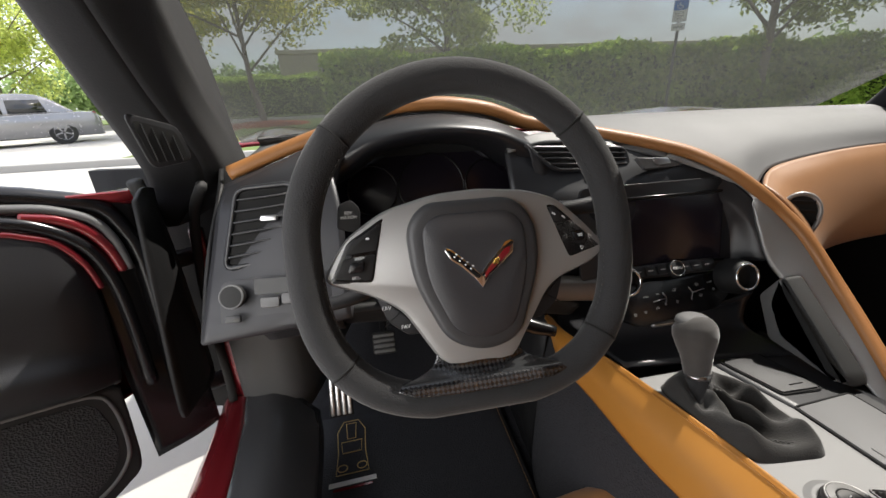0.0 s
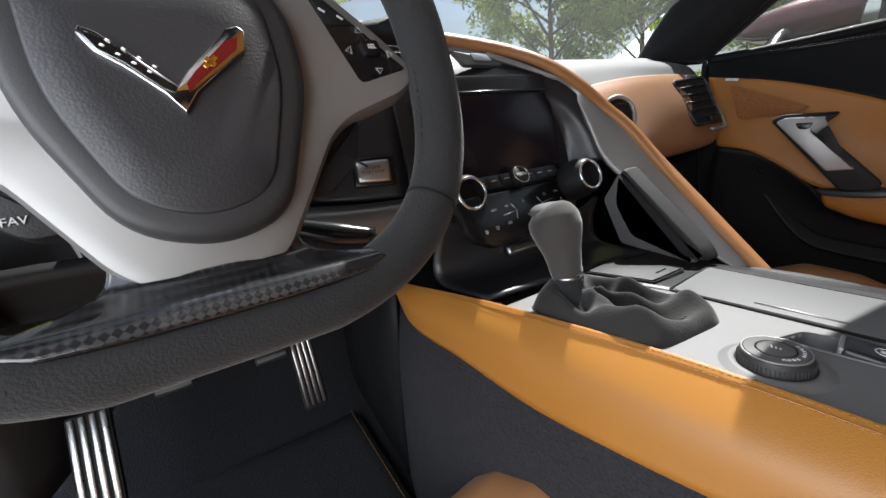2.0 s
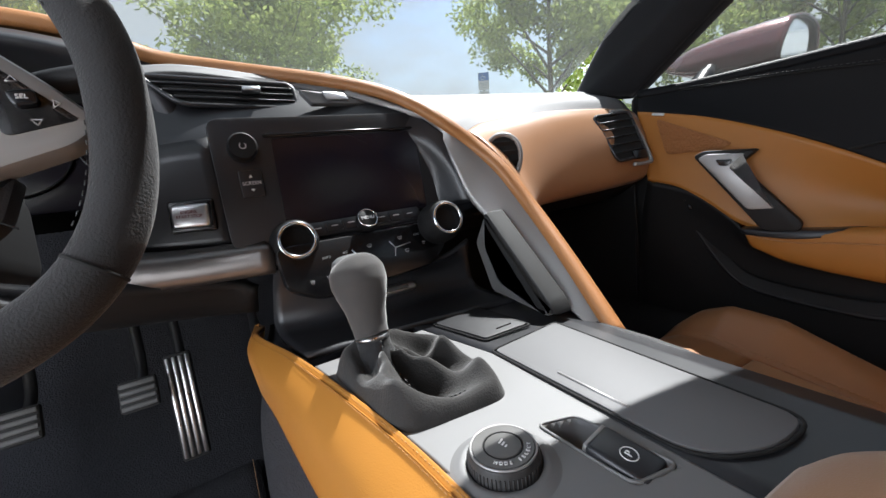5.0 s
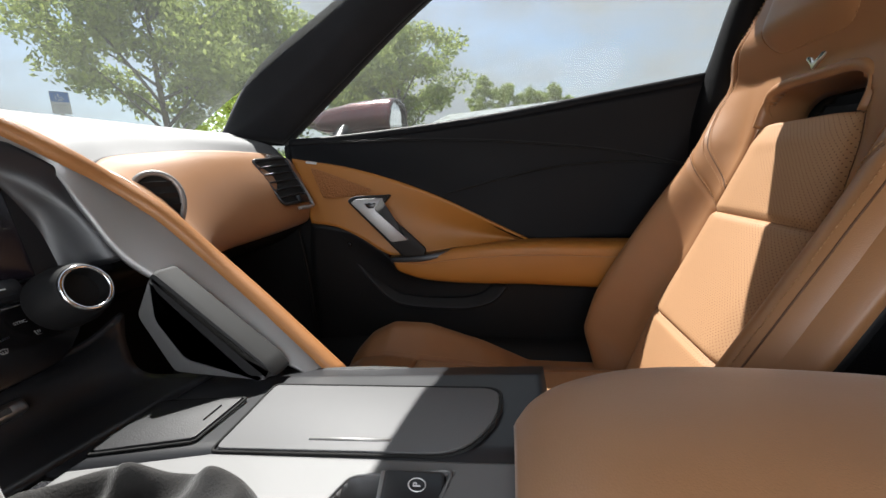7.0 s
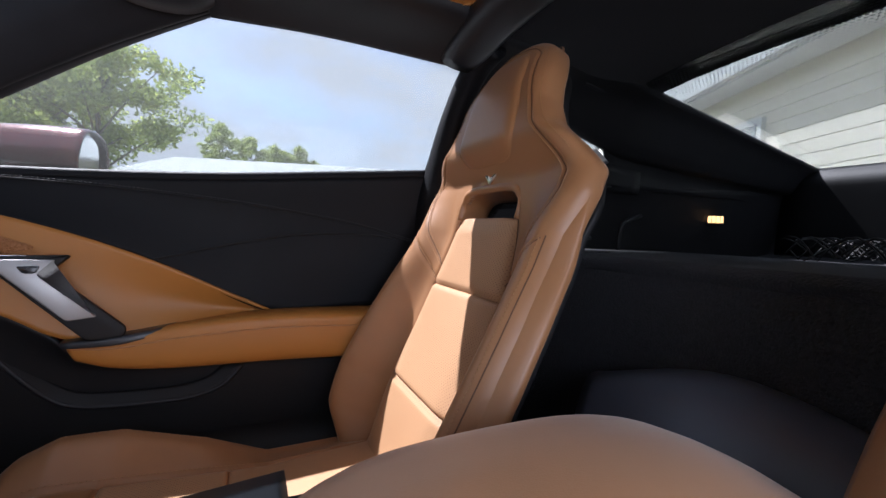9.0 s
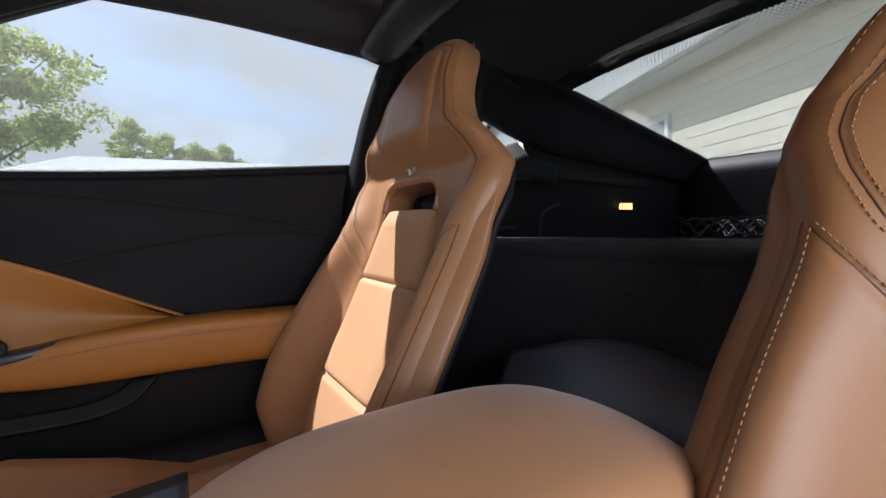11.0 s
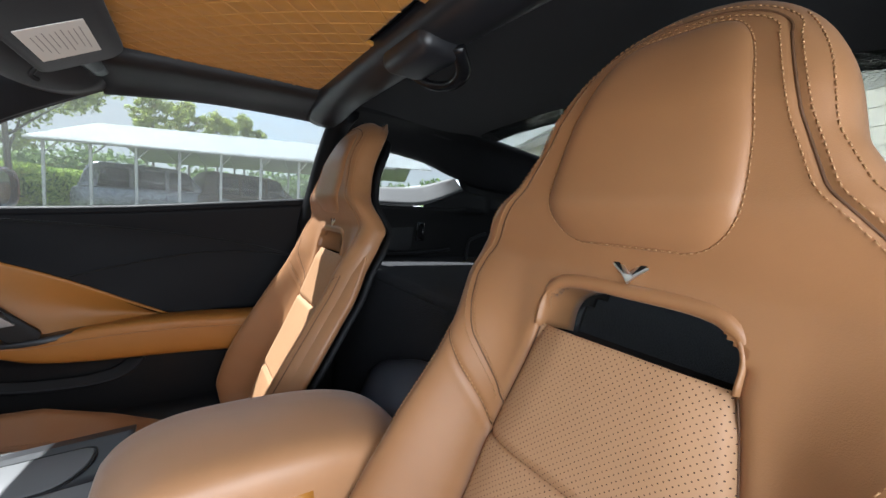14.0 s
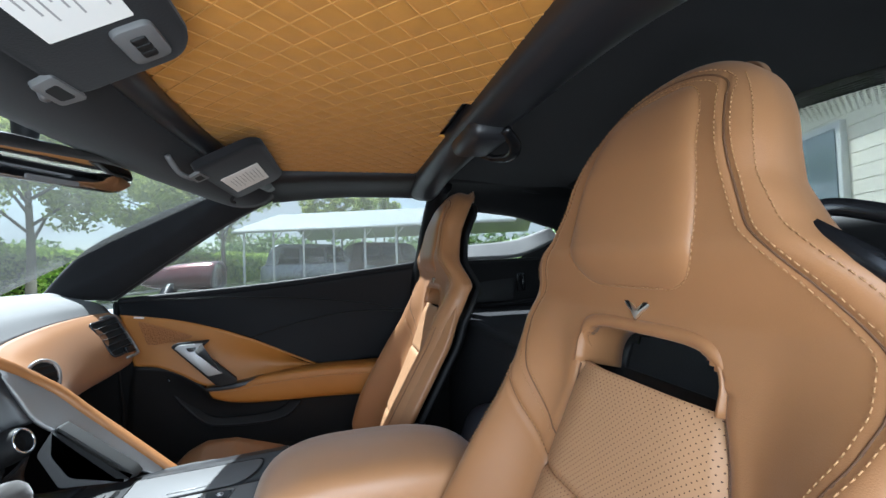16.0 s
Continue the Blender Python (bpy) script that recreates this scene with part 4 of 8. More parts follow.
link("fuse_cover", slab(sheet([[(-0.66, 0.130, 0.632), (-0.56, 0.130, 0.640)], [(-0.655, 0.160, 0.600), (-0.56, 0.155, 0.605)], [(-0.64, 0.24, 0.585), (-0.56, 0.23, 0.585)]], 10, 8), 0.008, 1), dark_soft, dash)

# instrument binnacle: hood, gauge recess and dark glass
hood = sheet([[(-0.600, 0.288, 0.820), (-0.545, 0.282, 0.846), (-0.49, 0.282, 0.866), (-0.407, 0.282, 0.873), (-0.325, 0.282, 0.862), (-0.27, 0.284, 0.842), (-0.235, 0.285, 0.825)],
              [(-0.600, 0.255, 0.795), (-0.545, 0.245, 0.822), (-0.492, 0.240, 0.845), (-0.407, 0.240, 0.855), (-0.322, 0.240, 0.845), (-0.268, 0.245, 0.822), (-0.225, 0.255, 0.80)],
              [(-0.590, 0.265, 0.770), (-0.535, 0.262, 0.795), (-0.487, 0.262, 0.826), (-0.407, 0.262, 0.838), (-0.327, 0.262, 0.828), (-0.275, 0.265, 0.795), (-0.235, 0.27, 0.77)],
              [(-0.575, 0.33, 0.765), (-0.53, 0.33, 0.785), (-0.48, 0.33, 0.815), (-0.407, 0.33, 0.825), (-0.335, 0.33, 0.815), (-0.29, 0.33, 0.785), (-0.25, 0.33, 0.765)]], 20, 40)
# black sheet added behind the gauges to shut out daylight from a slit
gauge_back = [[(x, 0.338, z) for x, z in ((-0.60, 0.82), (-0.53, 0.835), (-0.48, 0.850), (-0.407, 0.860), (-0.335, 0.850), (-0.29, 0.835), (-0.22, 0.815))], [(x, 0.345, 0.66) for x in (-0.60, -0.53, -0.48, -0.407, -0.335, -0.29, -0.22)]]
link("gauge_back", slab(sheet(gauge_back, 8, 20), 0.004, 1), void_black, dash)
link("gauge_hood", slab(hood, 0.004, 1), console_black, dash, "black gauge hood")
cl = part("gauge_display", plate(rounded([(-0.165, -0.075), (0.165, -0.075), (0.150, 0.02), (0.085, 0.062), (-0.085, 0.062), (-0.150, 0.02)], 0.02), 0.004, 0.001, facing((-0.407, 0.325, 0.755), (0, -0.94, 0.34))), screen_black, dash, "dark unlit instrument cluster")
for k, rr in ((-0.098, 0.040), (0.0, 0.055), (0.098, 0.040)):
    link("gauge_ring", tube([facing((-0.407 + k, 0.319, 0.757), (0, -0.94, 0.34)) @ Vector((rr * math.cos(a), rr * math.sin(a), 0)) for a in np.linspace(0, 2 * math.pi, 40, endpoint=False)], 0.0015, 6, True), gloss_black, cl)
for sg, x0 in ((-1, -0.60), (1, -0.215)):
    sil = sheet([[(x0 + sg * 0.0, 0.27, 0.80), (x0 - sg * 0.035, 0.252, 0.815), (x0 - sg * 0.060, 0.248, 0.826)], [(x0 + sg * 0.005, 0.25, 0.765), (x0 - sg * 0.030, 0.232, 0.795), (x0 - sg * 0.056, 0.236, 0.816)], [(x0 + sg * 0.004, 0.235, 0.715), (x0 - sg * 0.02, 0.222, 0.715), (x0 - sg * 0.03, 0.235, 0.72)]], 14, 12)
    link("cluster_bezel", slab(sil, 0.005, 1 if sg < 0 else -1), gunmetal, dash, "gunmetal bezel beside the gauges")

# centre stack: silver frame, vents, screen
SN_ = Vector((0.0, -0.978, 0.21))
frame_rows = [[(-0.300, 0.262, 0.815), (-0.235, 0.262, 0.828), (-0.135, 0.252, 0.820), (-0.05, 0.222, 0.800), (0.005, 0.185, 0.775), (0.040, 0.150, 0.742), (0.068, 0.134, 0.705), (0.080, 0.110, 0.660)],
              [(-0.300, 0.235, 0.765), (-0.235, 0.222, 0.775), (-0.135, 0.205, 0.772), (-0.05, 0.190, 0.762), (0.000, 0.172, 0.748), (0.030, 0.150, 0.720), (0.047, 0.132, 0.690), (0.055, 0.115, 0.650)],
              [(-0.300, 0.222, 0.72), (-0.225, 0.188, 0.73), (-0.14, 0.182, 0.735), (-0.05, 0.178, 0.735), (0.000, 0.170, 0.725), (0.025, 0.160, 0.70), (0.035, 0.150, 0.68), (0.040, 0.135, 0.645)],
              [(-0.300, 0.215, 0.64), (-0.225, 0.172, 0.63), (-0.14, 0.165, 0.64), (-0.05, 0.160, 0.64), (0.000, 0.158, 0.64), (0.020, 0.155, 0.64), (0.030, 0.15, 0.64), (0.036, 0.14, 0.635)]]
stack = link("stack_surround", slab(sheet(frame_rows, 24, 50), 0.005, 1), console_black, dash, "satin black centre stack surround")
wing_out = [(-0.05, 0.219, 0.803), (0.008, 0.178, 0.775), (0.045, 0.146, 0.745), (0.076, 0.130, 0.715), (0.097, 0.102, 0.682), (0.108, 0.060, 0.633), (0.105, 0.000, 0.580), (0.090, -0.078, 0.520)]
wing_in = [(-0.06, 0.212, 0.797), (0.004, 0.178, 0.768), (0.038, 0.156, 0.745), (0.045, 0.128, 0.698), (0.056, 0.110, 0.650), (0.072, 0.078, 0.614), (0.080, 0.020, 0.562), (0.079, -0.058, 0.524)]
wing_mid = [((a[0] + b[0]) / 2, (a[1] + b[1]) / 2 - 0.002, (a[2] + b[2]) / 2 + 0.001) for a, b in zip(wing_out, wing_in)]
link("side_wing", slab(sheet([wing_out, wing_mid, wing_in], 10, 60), 0.006, 1), satin_silver, dash, "satin silver wing running down to the console")
link("upper_rail", slab(sheet([[(-0.30, 0.258, 0.826), (-0.235, 0.268, 0.838), (-0.135, 0.262, 0.826), (-0.05, 0.222, 0.806)], [(-0.30, 0.246, 0.815), (-0.235, 0.250, 0.826), (-0.135, 0.246, 0.814), (-0.06, 0.212, 0.797)]], 6, 20), 0.004, 1), deck_silver, dash)
louvre_vent("centre_vent", [(-0.270, 0.246, 0.817), (-0.115, 0.240, 0.808), (-0.115, 0.214, 0.782), (-0.235, 0.226, 0.785)], (0, -0.85, 0.52), 3, stack, tab=(0.02, 0.0))
hz = part("hazard_switch", plate(rounded([(-0.05, 0.010), (0.045, 0.002), (0.055, -0.010), (-0.04, -0.010)], 0.003), 0.006, 0.0015, facing((-0.065, 0.2115, 0.789), (0.10, -0.85, 0.52))), satin_grey, stack)
part("switch_cap", plate(rounded([(-0.028, 0.006), (0.0, 0.004), (0.004, -0.006), (-0.024, -0.006)], 0.002), 0.002, 0.0006, facing((-0.060, 0.2070, 0.7925), (0.10, -0.85, 0.52))), brushed, hz)

scr_m = facing((-0.0735, 0.160, 0.6955), SN_)
panel = part("screen_surround", plate(rounded([(-0.146, 0.074), (0.096, 0.074), (0.108, 0.03), (0.108, -0.064), (-0.146, -0.064)], 0.014), 0.004, 0.0015, scr_m @ Matrix.Translation((0, 0, -0.004))), console_black, dash)
part("screen", plate(rounded([(-0.087, 0.050), (0.087, 0.050), (0.085, -0.050), (-0.090, -0.050)], 0.003), 0.0015, 0.0004, scr_m), screen_black, panel, "dark switched-off touch screen")
for w_, h_, x_, y_ in ((0.188, 0.004, -0.001, 0.0535), (0.188, 0.003, -0.001, -0.0525)):
    part("screen_border", rbox(w_, h_, 0.004, 0.001, 1, scr_m @ Matrix.Translation((x_, y_, 0.001))), gloss_black, panel)
pk = part("power_knob", lathe([(0.0145, 0), (0.0145, 0.010), (0.0125, 0.013), (0.008, 0.0125)], 32, scr_m @ Matrix.Translation((-0.117, 0.041, 0))), matt_black, panel)
part("button", rbox(0.022, 0.028, 0.003, 0.002, 2, scr_m @ Matrix.Translation((-0.115, 0.004, 0.001))), console_black, panel)
link("writing", words("SCREEN", 0.0052, scr_m @ Matrix.Translation((-0.115, 0.004, 0.0028))), ink_white, panel)
for sg in (1, -1):
    part("arrow_mark", plate([(-0.002, 0), (0.002, 0), (0, sg * 0.003)], 0.0004, 0, scr_m @ Matrix.Translation((-0.115, 0.004 + sg * 0.006, 0.0026))), ink_white, panel)
link("power_mark", tube([scr_m @ Vector((-0.117 + 0.003 * math.sin(a), 0.041 + 0.003 * math.cos(a), 0.0128)) for a in np.linspace(0.6, 5.7, 16)], 0.0004, 4), ink_white, pk)

# start button on its own dark panel
stp = link("starter_panel", slab(sheet([[(-0.325, 0.225, 0.735), (-0.27, 0.200, 0.745), (-0.215, 0.178, 0.75)], [(-0.325, 0.222, 0.68), (-0.27, 0.196, 0.68), (-0.215, 0.172, 0.68)], [(-0.325, 0.215, 0.635), (-0.27, 0.190, 0.635), (-0.215, 0.166, 0.635)]], 8, 8), 0.005, 1), console_black, dash)
st_m = facing((-0.248, 0.184, 0.672), (-0.40, -0.9, 0.12))
part("button_frame", rbox(0.046, 0.034, 0.006, 0.006, 3, st_m), gloss_black, stp)
sb = part("start_button", rbox(0.038, 0.025, 0.008, 0.004, 3, st_m @ Matrix.Translation((0, 0, 0.003))), brushed, stp, "bright metal engine start button")
link("writing", words("ENGINE\nSTART STOP", 0.0046, st_m @ Matrix.Translation((0, 0.002, 0.0072))), red_enamel, sb)

# silver shelf strip under the starter panel
link("lower_strip", slab(sheet([[(-0.36, 0.205, 0.648), (-0.27, 0.180, 0.640), (-0.19, 0.150, 0.640)], [(-0.36, 0.185, 0.637), (-0.27, 0.160, 0.632), (-0.185, 0.132, 0.633)], [(-0.36, 0.185, 0.610), (-0.27, 0.160, 0.606), (-0.185, 0.132, 0.608)], [(-0.36, 0.21, 0.602), (-0.27, 0.19, 0.60), (-0.185, 0.16, 0.60)]], 14, 14), 0.004, 1), strip_metal, dash, "satin grey strip under the starter panel")

# climate panel, dials, key row
hv = Vector((0.10, -0.90, 0.42))
hv_m = facing((-0.075, 0.121, 0.607), hv)
clim = part("climate_panel", plate(rounded([(-0.108, 0.030), (0.100, 0.024), (0.100, -0.008), (0.070, -0.030), (-0.075, -0.034), (-0.108, -0.016)], 0.012), 0.010, 0.003, hv_m @ Matrix.Translation((0, 0, -0.008))), gloss_black, dash, "gloss black climate control panel")
for px_, py_, pz_ in ((-0.160, 0.137, 0.633), (0.010, 0.112, 0.632)):
    dm = facing((px_, py_, pz_), (0.0, -0.93, 0.36))
    dial = part("climate_dial", lathe([(0.026, -0.016), (0.026, 0.0), (0.0235, 0.004), (0.0225, 0.013), (0.0205, 0.016), (0.0165, 0.016), (0.0155, 0.006), (0.004, 0.005)], 40, dm), matt_black, clim)
    link("dial_ring", tube([dm @ Vector((0.0182 * math.cos(a), 0.0182 * math.sin(a), 0.0165)) for a in np.linspace(0, 2 * math.pi, 40, endpoint=False)], 0.0020, 8, True), chrome, dial, "chrome ring")
km = facing((-0.076, 0.138, 0.6445), (0.0, -0.80, 0.60))
keys = part("key_panel", rbox(0.145, 0.020, 0.010, 0.004, 2, km @ Matrix.Translation((0, 0, -0.006))), console_black, clim)
for k in range(7):
    if k != 3:
        part("key", rbox(0.0165, 0.014, 0.004, 0.0012, 2, km @ Matrix.Translation((-0.058 + 0.0190 * k, 0, 0.001 - 0.0012 * abs(k - 3)))), console_black, keys)
        part("key_mark", rbox(0.008, 0.0012, 0.0003, 0.0001, 1, km @ Matrix.Translation((-0.058 + 0.0190 * k, 0, 0.0033 - 0.0012 * abs(k - 3)))), ink_white, keys)
mk = part("menu_knob", lathe([(0.0125, 0), (0.0125, 0.006), (0.0115, 0.009), (0.010, 0.010)], 28, km @ Matrix.Translation((-0.002, -0.002, 0))), matt_black, keys)
link("knob_ring", tube([km @ Vector((-0.002 + 0.0112 * math.cos(a), -0.002 + 0.0112 * math.sin(a), 0.0095)) for a in np.linspace(0, 2 * math.pi, 30, endpoint=False)], 0.0008, 6, True), chrome, mk)
link("writing", words("MENU", 0.0058, km @ Matrix.Translation((-0.002, -0.002, 0.0102))), ink_white, mk)
for txt, x_, y_ in (("AUTO", -0.060, 0.008), ("A/C", -0.038, 0.009), ("SYNC", 0.058, 0.011)):
    link("writing", words(txt, 0.0036, hv_m @ Matrix.Translation((x_, y_, 0.0021)), 0.0001), ink_grey, clim)


def symbol(x, y, kind):
    """A small printed key symbol: a seat, a screen with waves, or a car with an arrow."""
    at_ = hv_m @ Matrix.Translation((x, y, 0.0022))
    if kind == "seat":
        strokes = [[(-0.0016, 0.0022), (-0.0010, -0.0016), (0.0018, -0.0018)], [(0.0004, 0.0018), (0.0004, -0.0004)], [(0.0018, 0.0018), (0.0018, -0.0004)]]
    elif kind == "screen":
        strokes = [[(-0.0028, 0.0016), (0.0, 0.0022), (0.0028, 0.0016), (0.0018, -0.0012), (-0.0018, -0.0012), (-0.0028, 0.0016)], [(-0.0008, -0.0020), (-0.0008, 0.0008)], [(0.0008, -0.0020), (0.0008, 0.0008)]]
    else:
        strokes = [[(-0.0030, -0.0010), (-0.0020, 0.0006), (-0.0008, 0.0016), (0.0012, 0.0016), (0.0024, 0.0004), (0.0030, -0.0010), (-0.0030, -0.0010)]]
    link("symbol", joined([tube([at_ @ Vector((*p, 0)) for p in st], 0.00032, 4) for st in strokes]), ink_grey, clim)


for kind, x_, y_ in (("seat", -0.082, -0.014), ("seat", -0.064, -0.013), ("car", -0.042, -0.011), ("screen", -0.008, 0.010), ("seat", -0.006, -0.008), ("screen", 0.034, 0.011), ("screen", 0.038, -0.006), ("seat", 0.064, -0.001), ("seat", 0.080, 0.002)):
    symbol(x_, y_, kind)
for hub in (-0.024, 0.024):
    for dx, dy in ((-0.006, 0.009), (-0.004, -0.010), (0.022, 0.002) if hub > 0 else (-0.024, -0.002)):
        link("divider", tube([hv_m @ Vector((hub, 0.001, 0.0022)), hv_m @ Vector((hub + dx, 0.001 + dy, 0.0022))], 0.0006, 4), brushed, clim)
slot_m = facing((-0.060, 0.1385, 0.551), (0, -0.85, 0.5))
cd = part("slot_cover", rbox(0.075, 0.013, 0.008, 0.004, 3, slot_m), brushed, dash, "bright metal strip with a round end")
part("slot_inset", rbox(0.060, 0.005, 0.001, 0.0004, 1, slot_m @ Matrix.Translation((-0.004, 0, 0.0042))), ink_dark, cd)
link("stack_foot", slab(sheet([[(-0.185, 0.150, 0.608), (-0.13, 0.135, 0.592), (-0.06, 0.130, 0.582), (0.01, 0.120, 0.582), (0.05, 0.115, 0.60)], [(-0.190, 0.165, 0.570), (-0.13, 0.150, 0.565), (-0.06, 0.145, 0.560), (0.01, 0.138, 0.560), (0.055, 0.125, 0.565)], [(-0.193, 0.160, 0.532), (-0.13, 0.138, 0.532), (-0.06, 0.130, 0.533), (0.01, 0.122, 0.533), (0.06, 0.115, 0.534)], [(-0.178, 0.08, 0.529), (-0.13, 0.075, 0.5295), (-0.06, 0.07, 0.5285), (0.01, 0.06, 0.5285), (0.075, 0.05, 0.5295)]], 20, 24), 0.005, 1), console_black, dash)

# passenger vents
louvre_vent("outer_vent", [(0.480, 0.262, 0.757), (0.592, 0.264, 0.760), (0.586, 0.210, 0.668), (0.495, 0.206, 0.668)], (-0.08, -0.88, 0.47), 5, tan_pad)
link("vent_rim", tube([(0.545, 0.268, 0.767), (0.594, 0.266, 0.764), (0.604, 0.236, 0.716), (0.596, 0.204, 0.664), (0.580, 0.199, 0.656), (0.530, 0.198, 0.656)], 0.0042, 8, n=30), satin_silver, tan_pad, "satin silver vent edge")
part("switch", rbox(0.038, 0.018, 0.006, 0.002, 2, facing((0.560, 0.206, 0.674), (-0.08, -0.88, 0.47))), gloss_black, tan_pad)
ov = facing((0.154, 0.160, 0.696), (-0.42, -0.85, 0.3))
# flat black oval painted in place of the vent's shaded depth
oval = part("inner_vent", plate([(0.030 * math.cos(a) * (0.8 + 0.2 * math.sin(a)), 0.036 * math.sin(a)) for a in np.linspace(0, 2 * math.pi, 32, endpoint=False)], 0.004, 0, ov), void_black, tan_pad, "oval air vent with a silver rim")
link("rim", tube([ov @ Vector((0.030 * math.cos(a) * (0.8 + 0.2 * math.sin(a)), 0.036 * math.sin(a), 0.005)) for a in np.linspace(0, 2 * math.pi, 32, endpoint=False)], 0.0035, 8, True), satin_silver, oval)
for k in range(4):
    part("slat", rbox(0.044 - 0.006 * abs(k - 1.5), 0.010, 0.002, 0.0008, 1, ov @ pose(0, -0.021 + 0.014 * k, 0.004, 35)), matt_black, oval)

# grab handle in the wing: a flat silver frame, an amber lining and a straight padded bar
grab = thing("grab_handle", (0.066, 0.05, 0.53), "black padded grab handle framed by satin silver", "handle")
flat = lambda pts: [(-y, z) for y, z in pts]
face_on = lambda x: facing((x, 0, 0), (-1, 0, 0))
part("frame", plate(rounded(flat([(0.112, 0.642), (0.135, 0.602), (0.104, 0.543), (0.004, 0.538), (0.022, 0.556), (0.085, 0.561), (0.111, 0.601), (0.100, 0.626)]), 0.007), 0.014, 0.004, face_on(0.084)), deck_silver, grab, "satin silver frame")
part("grip", plate(rounded(flat([(0.108, 0.643), (0.099, 0.649), (-0.004, 0.560), (-0.012, 0.546), (0.018, 0.545), (0.101, 0.626)]), 0.006), 0.026, 0.008, face_on(0.088)), rubber, grab)
link("lining", slab(sheet([[(x, y, z) for y, z in ((0.102, 0.628), (0.112, 0.602), (0.086, 0.561), (0.022, 0.556))] for x in (0.074, 0.094, 0.112)], 6, 30), 0.002, 1), orange_leather, grab, "amber lining of the opening")
link("lining_edge", tube([(0.079, 0.100, 0.622), (0.079, 0.1065, 0.602), (0.079, 0.098, 0.583), (0.079, 0.083, 0.566), (0.079, 0.032, 0.561)], 0.0042, 10, n=40), orange_leather, grab, "amber piping round the opening")

# the dashboard stands a little forward
dash.location += Vector((0.011, 0.021, 0.008))

# ---- centre console ----
con = thing("centre_console", (-0.05, -0.2, 0.14), "centre console with satin silver deck and amber side", "console")
deck_z = lambda y: 0.5355 - 0.055 * y
LEFT = [(-0.212, 0.20), (-0.203, 0.155), (-0.185, 0.09), (-0.172, 0.02), (-0.160, -0.05), (-0.152, -0.11), (-0.147, -0.17), (-0.146, -0.25)]
lx = lambda y: float(np.interp(y, [p[1] for p in LEFT][::-1], [p[0] for p in LEFT][::-1]))
ys = np.linspace(0.10, -0.262, 40)
left_edge = [(lx(y) + 0.006, y, deck_z(y)) for y in ys]
mid_edge = [(float(np.interp(y, [-0.262, -0.03, 0.07]   , [-0.038, -0.038, -0.060])), y, deck_z(y)) for y in ys]
BRAKE = [(-0.078, -0.130), (-0.053, -0.139), (-0.046, -0.199), (-0.074, -0.193)]      # corners of the recessed switch pocket
BOOT = [(-0.163, 0.050), (-0.056, 0.036), (-0.061, -0.096), (-0.152, -0.086)]         # corners of the gaiter


def within(x, y, corners):
    pts = corners + corners[:1]
    turns = [(b[0] - a[0]) * (y - a[1]) - (b[1] - a[1]) * (x - a[0]) for a, b in zip(pts, pts[1:])]
    return all(t < 0 for t in turns) or all(t > 0 for t in turns)


DY, DX = np.linspace(0.065, -0.262, 170), 70
G = np.array([[(np.interp(y, ys[::-1], [p[0] for p in left_edge][::-1]) * (1 - f) + np.interp(y, ys[::-1], [p[0] for p in mid_edge][::-1]) * f, y, deck_z(y)) for f in np.linspace(0, 1, DX)] for y in DY])
link("deck", slab(G, 0.008, 1, lambda i, j: not (within(*G[i, j, :2], BRAKE) or within(*G[i, j, :2], [(-0.150, 0.040), (-0.068, 0.028), (-0.072, -0.086), (-0.144, -0.078)]))), deck_silver, con, "satin silver console deck")
blk = np.stack([[np.array((m_[0] + 0.0, m_[1], m_[2] - 0.001)) * (1 - f) + np.array((0.088, m_[1], m_[2] - 0.004)) * f for f in np.linspace(0, 1, 8)] for m_ in mid_edge])
link("deck_surround", slab(blk, 0.006, 1), console_black, con, "satin black console surround")
link("passenger_side", slab(sheet([[(0.088, y, min(0.547, deck_z(y) - 0.005) - 0.075 * step(-0.22, -0.36, y)) for y in (0.12, 0, -0.15, -0.30, -0.60)], [(0.112, y, 0.48) for y in (0.16, 0, -0.15, -0.30, -0.60)], [(0.125, y, 0.15) for y in (0.30, 0, -0.15, -0.30, -0.60)]], 10, 20), 0.008, -1), matt_black, con)
# amber side with its stitched top edge
TOPY = [0.285, 0.20, 0.10, 0.0, -0.10, -0.20, -0.30, -0.45]
top_line = [(-0.200, 0.288, 0.502)] + [(lx(y) - 0.002 * 0, y, deck_z(y) + 0.001 - 0.02 * step(0.18, 0.285, y)) for y in TOPY[1:]]
low = [(-0.200, 0.290, 0.496), (-0.222, 0.20, 0.474), (-0.213, 0.10, 0.468), (-0.203, 0.0, 0.462), (-0.195, -0.10, 0.474), (-0.185, -0.20, 0.488), (-0.18, -0.30, 0.492), (-0.175, -0.45, 0.492)]
midl = [((a[0] + b[0]) / 2 - 0.008, a[1], (a[2] + b[2]) / 2 + 0.006) for a, b in zip(top_line, low)]
inn = [(a[0] + 0.004, a[1], a[2] - 0.0005) for a in top_line]
sidep = link("amber_side", slab(sheet([inn, top_line, midl, low], 20, 60), 0.006, 1), orange_leather, con, "amber leather console side with stitching")
tl_ = catmull(top_line, 120)
link("stitching", joined([dashes(tl_ + np.array((-0.0035, 0, -0.0012)), 0.0026, 0.0018, 0.00028), dashes(tl_ + np.array((0.001, 0, 0.0010)), 0.0026, 0.0018, 0.00028)]), thread_tan, sidep, "pale stitching")
link("tunnel", slab(sheet([[(a[0] + 0.012, a[1], a[2] + 0.004) for a in low], [(a[0] - 0.01, a[1], 0.38) for a in low], [(a[0] - 0.02, a[1], 0.15) for a in low]], 10, 24), 0.006, 1), carpet, con, "black carpeted tunnel side")
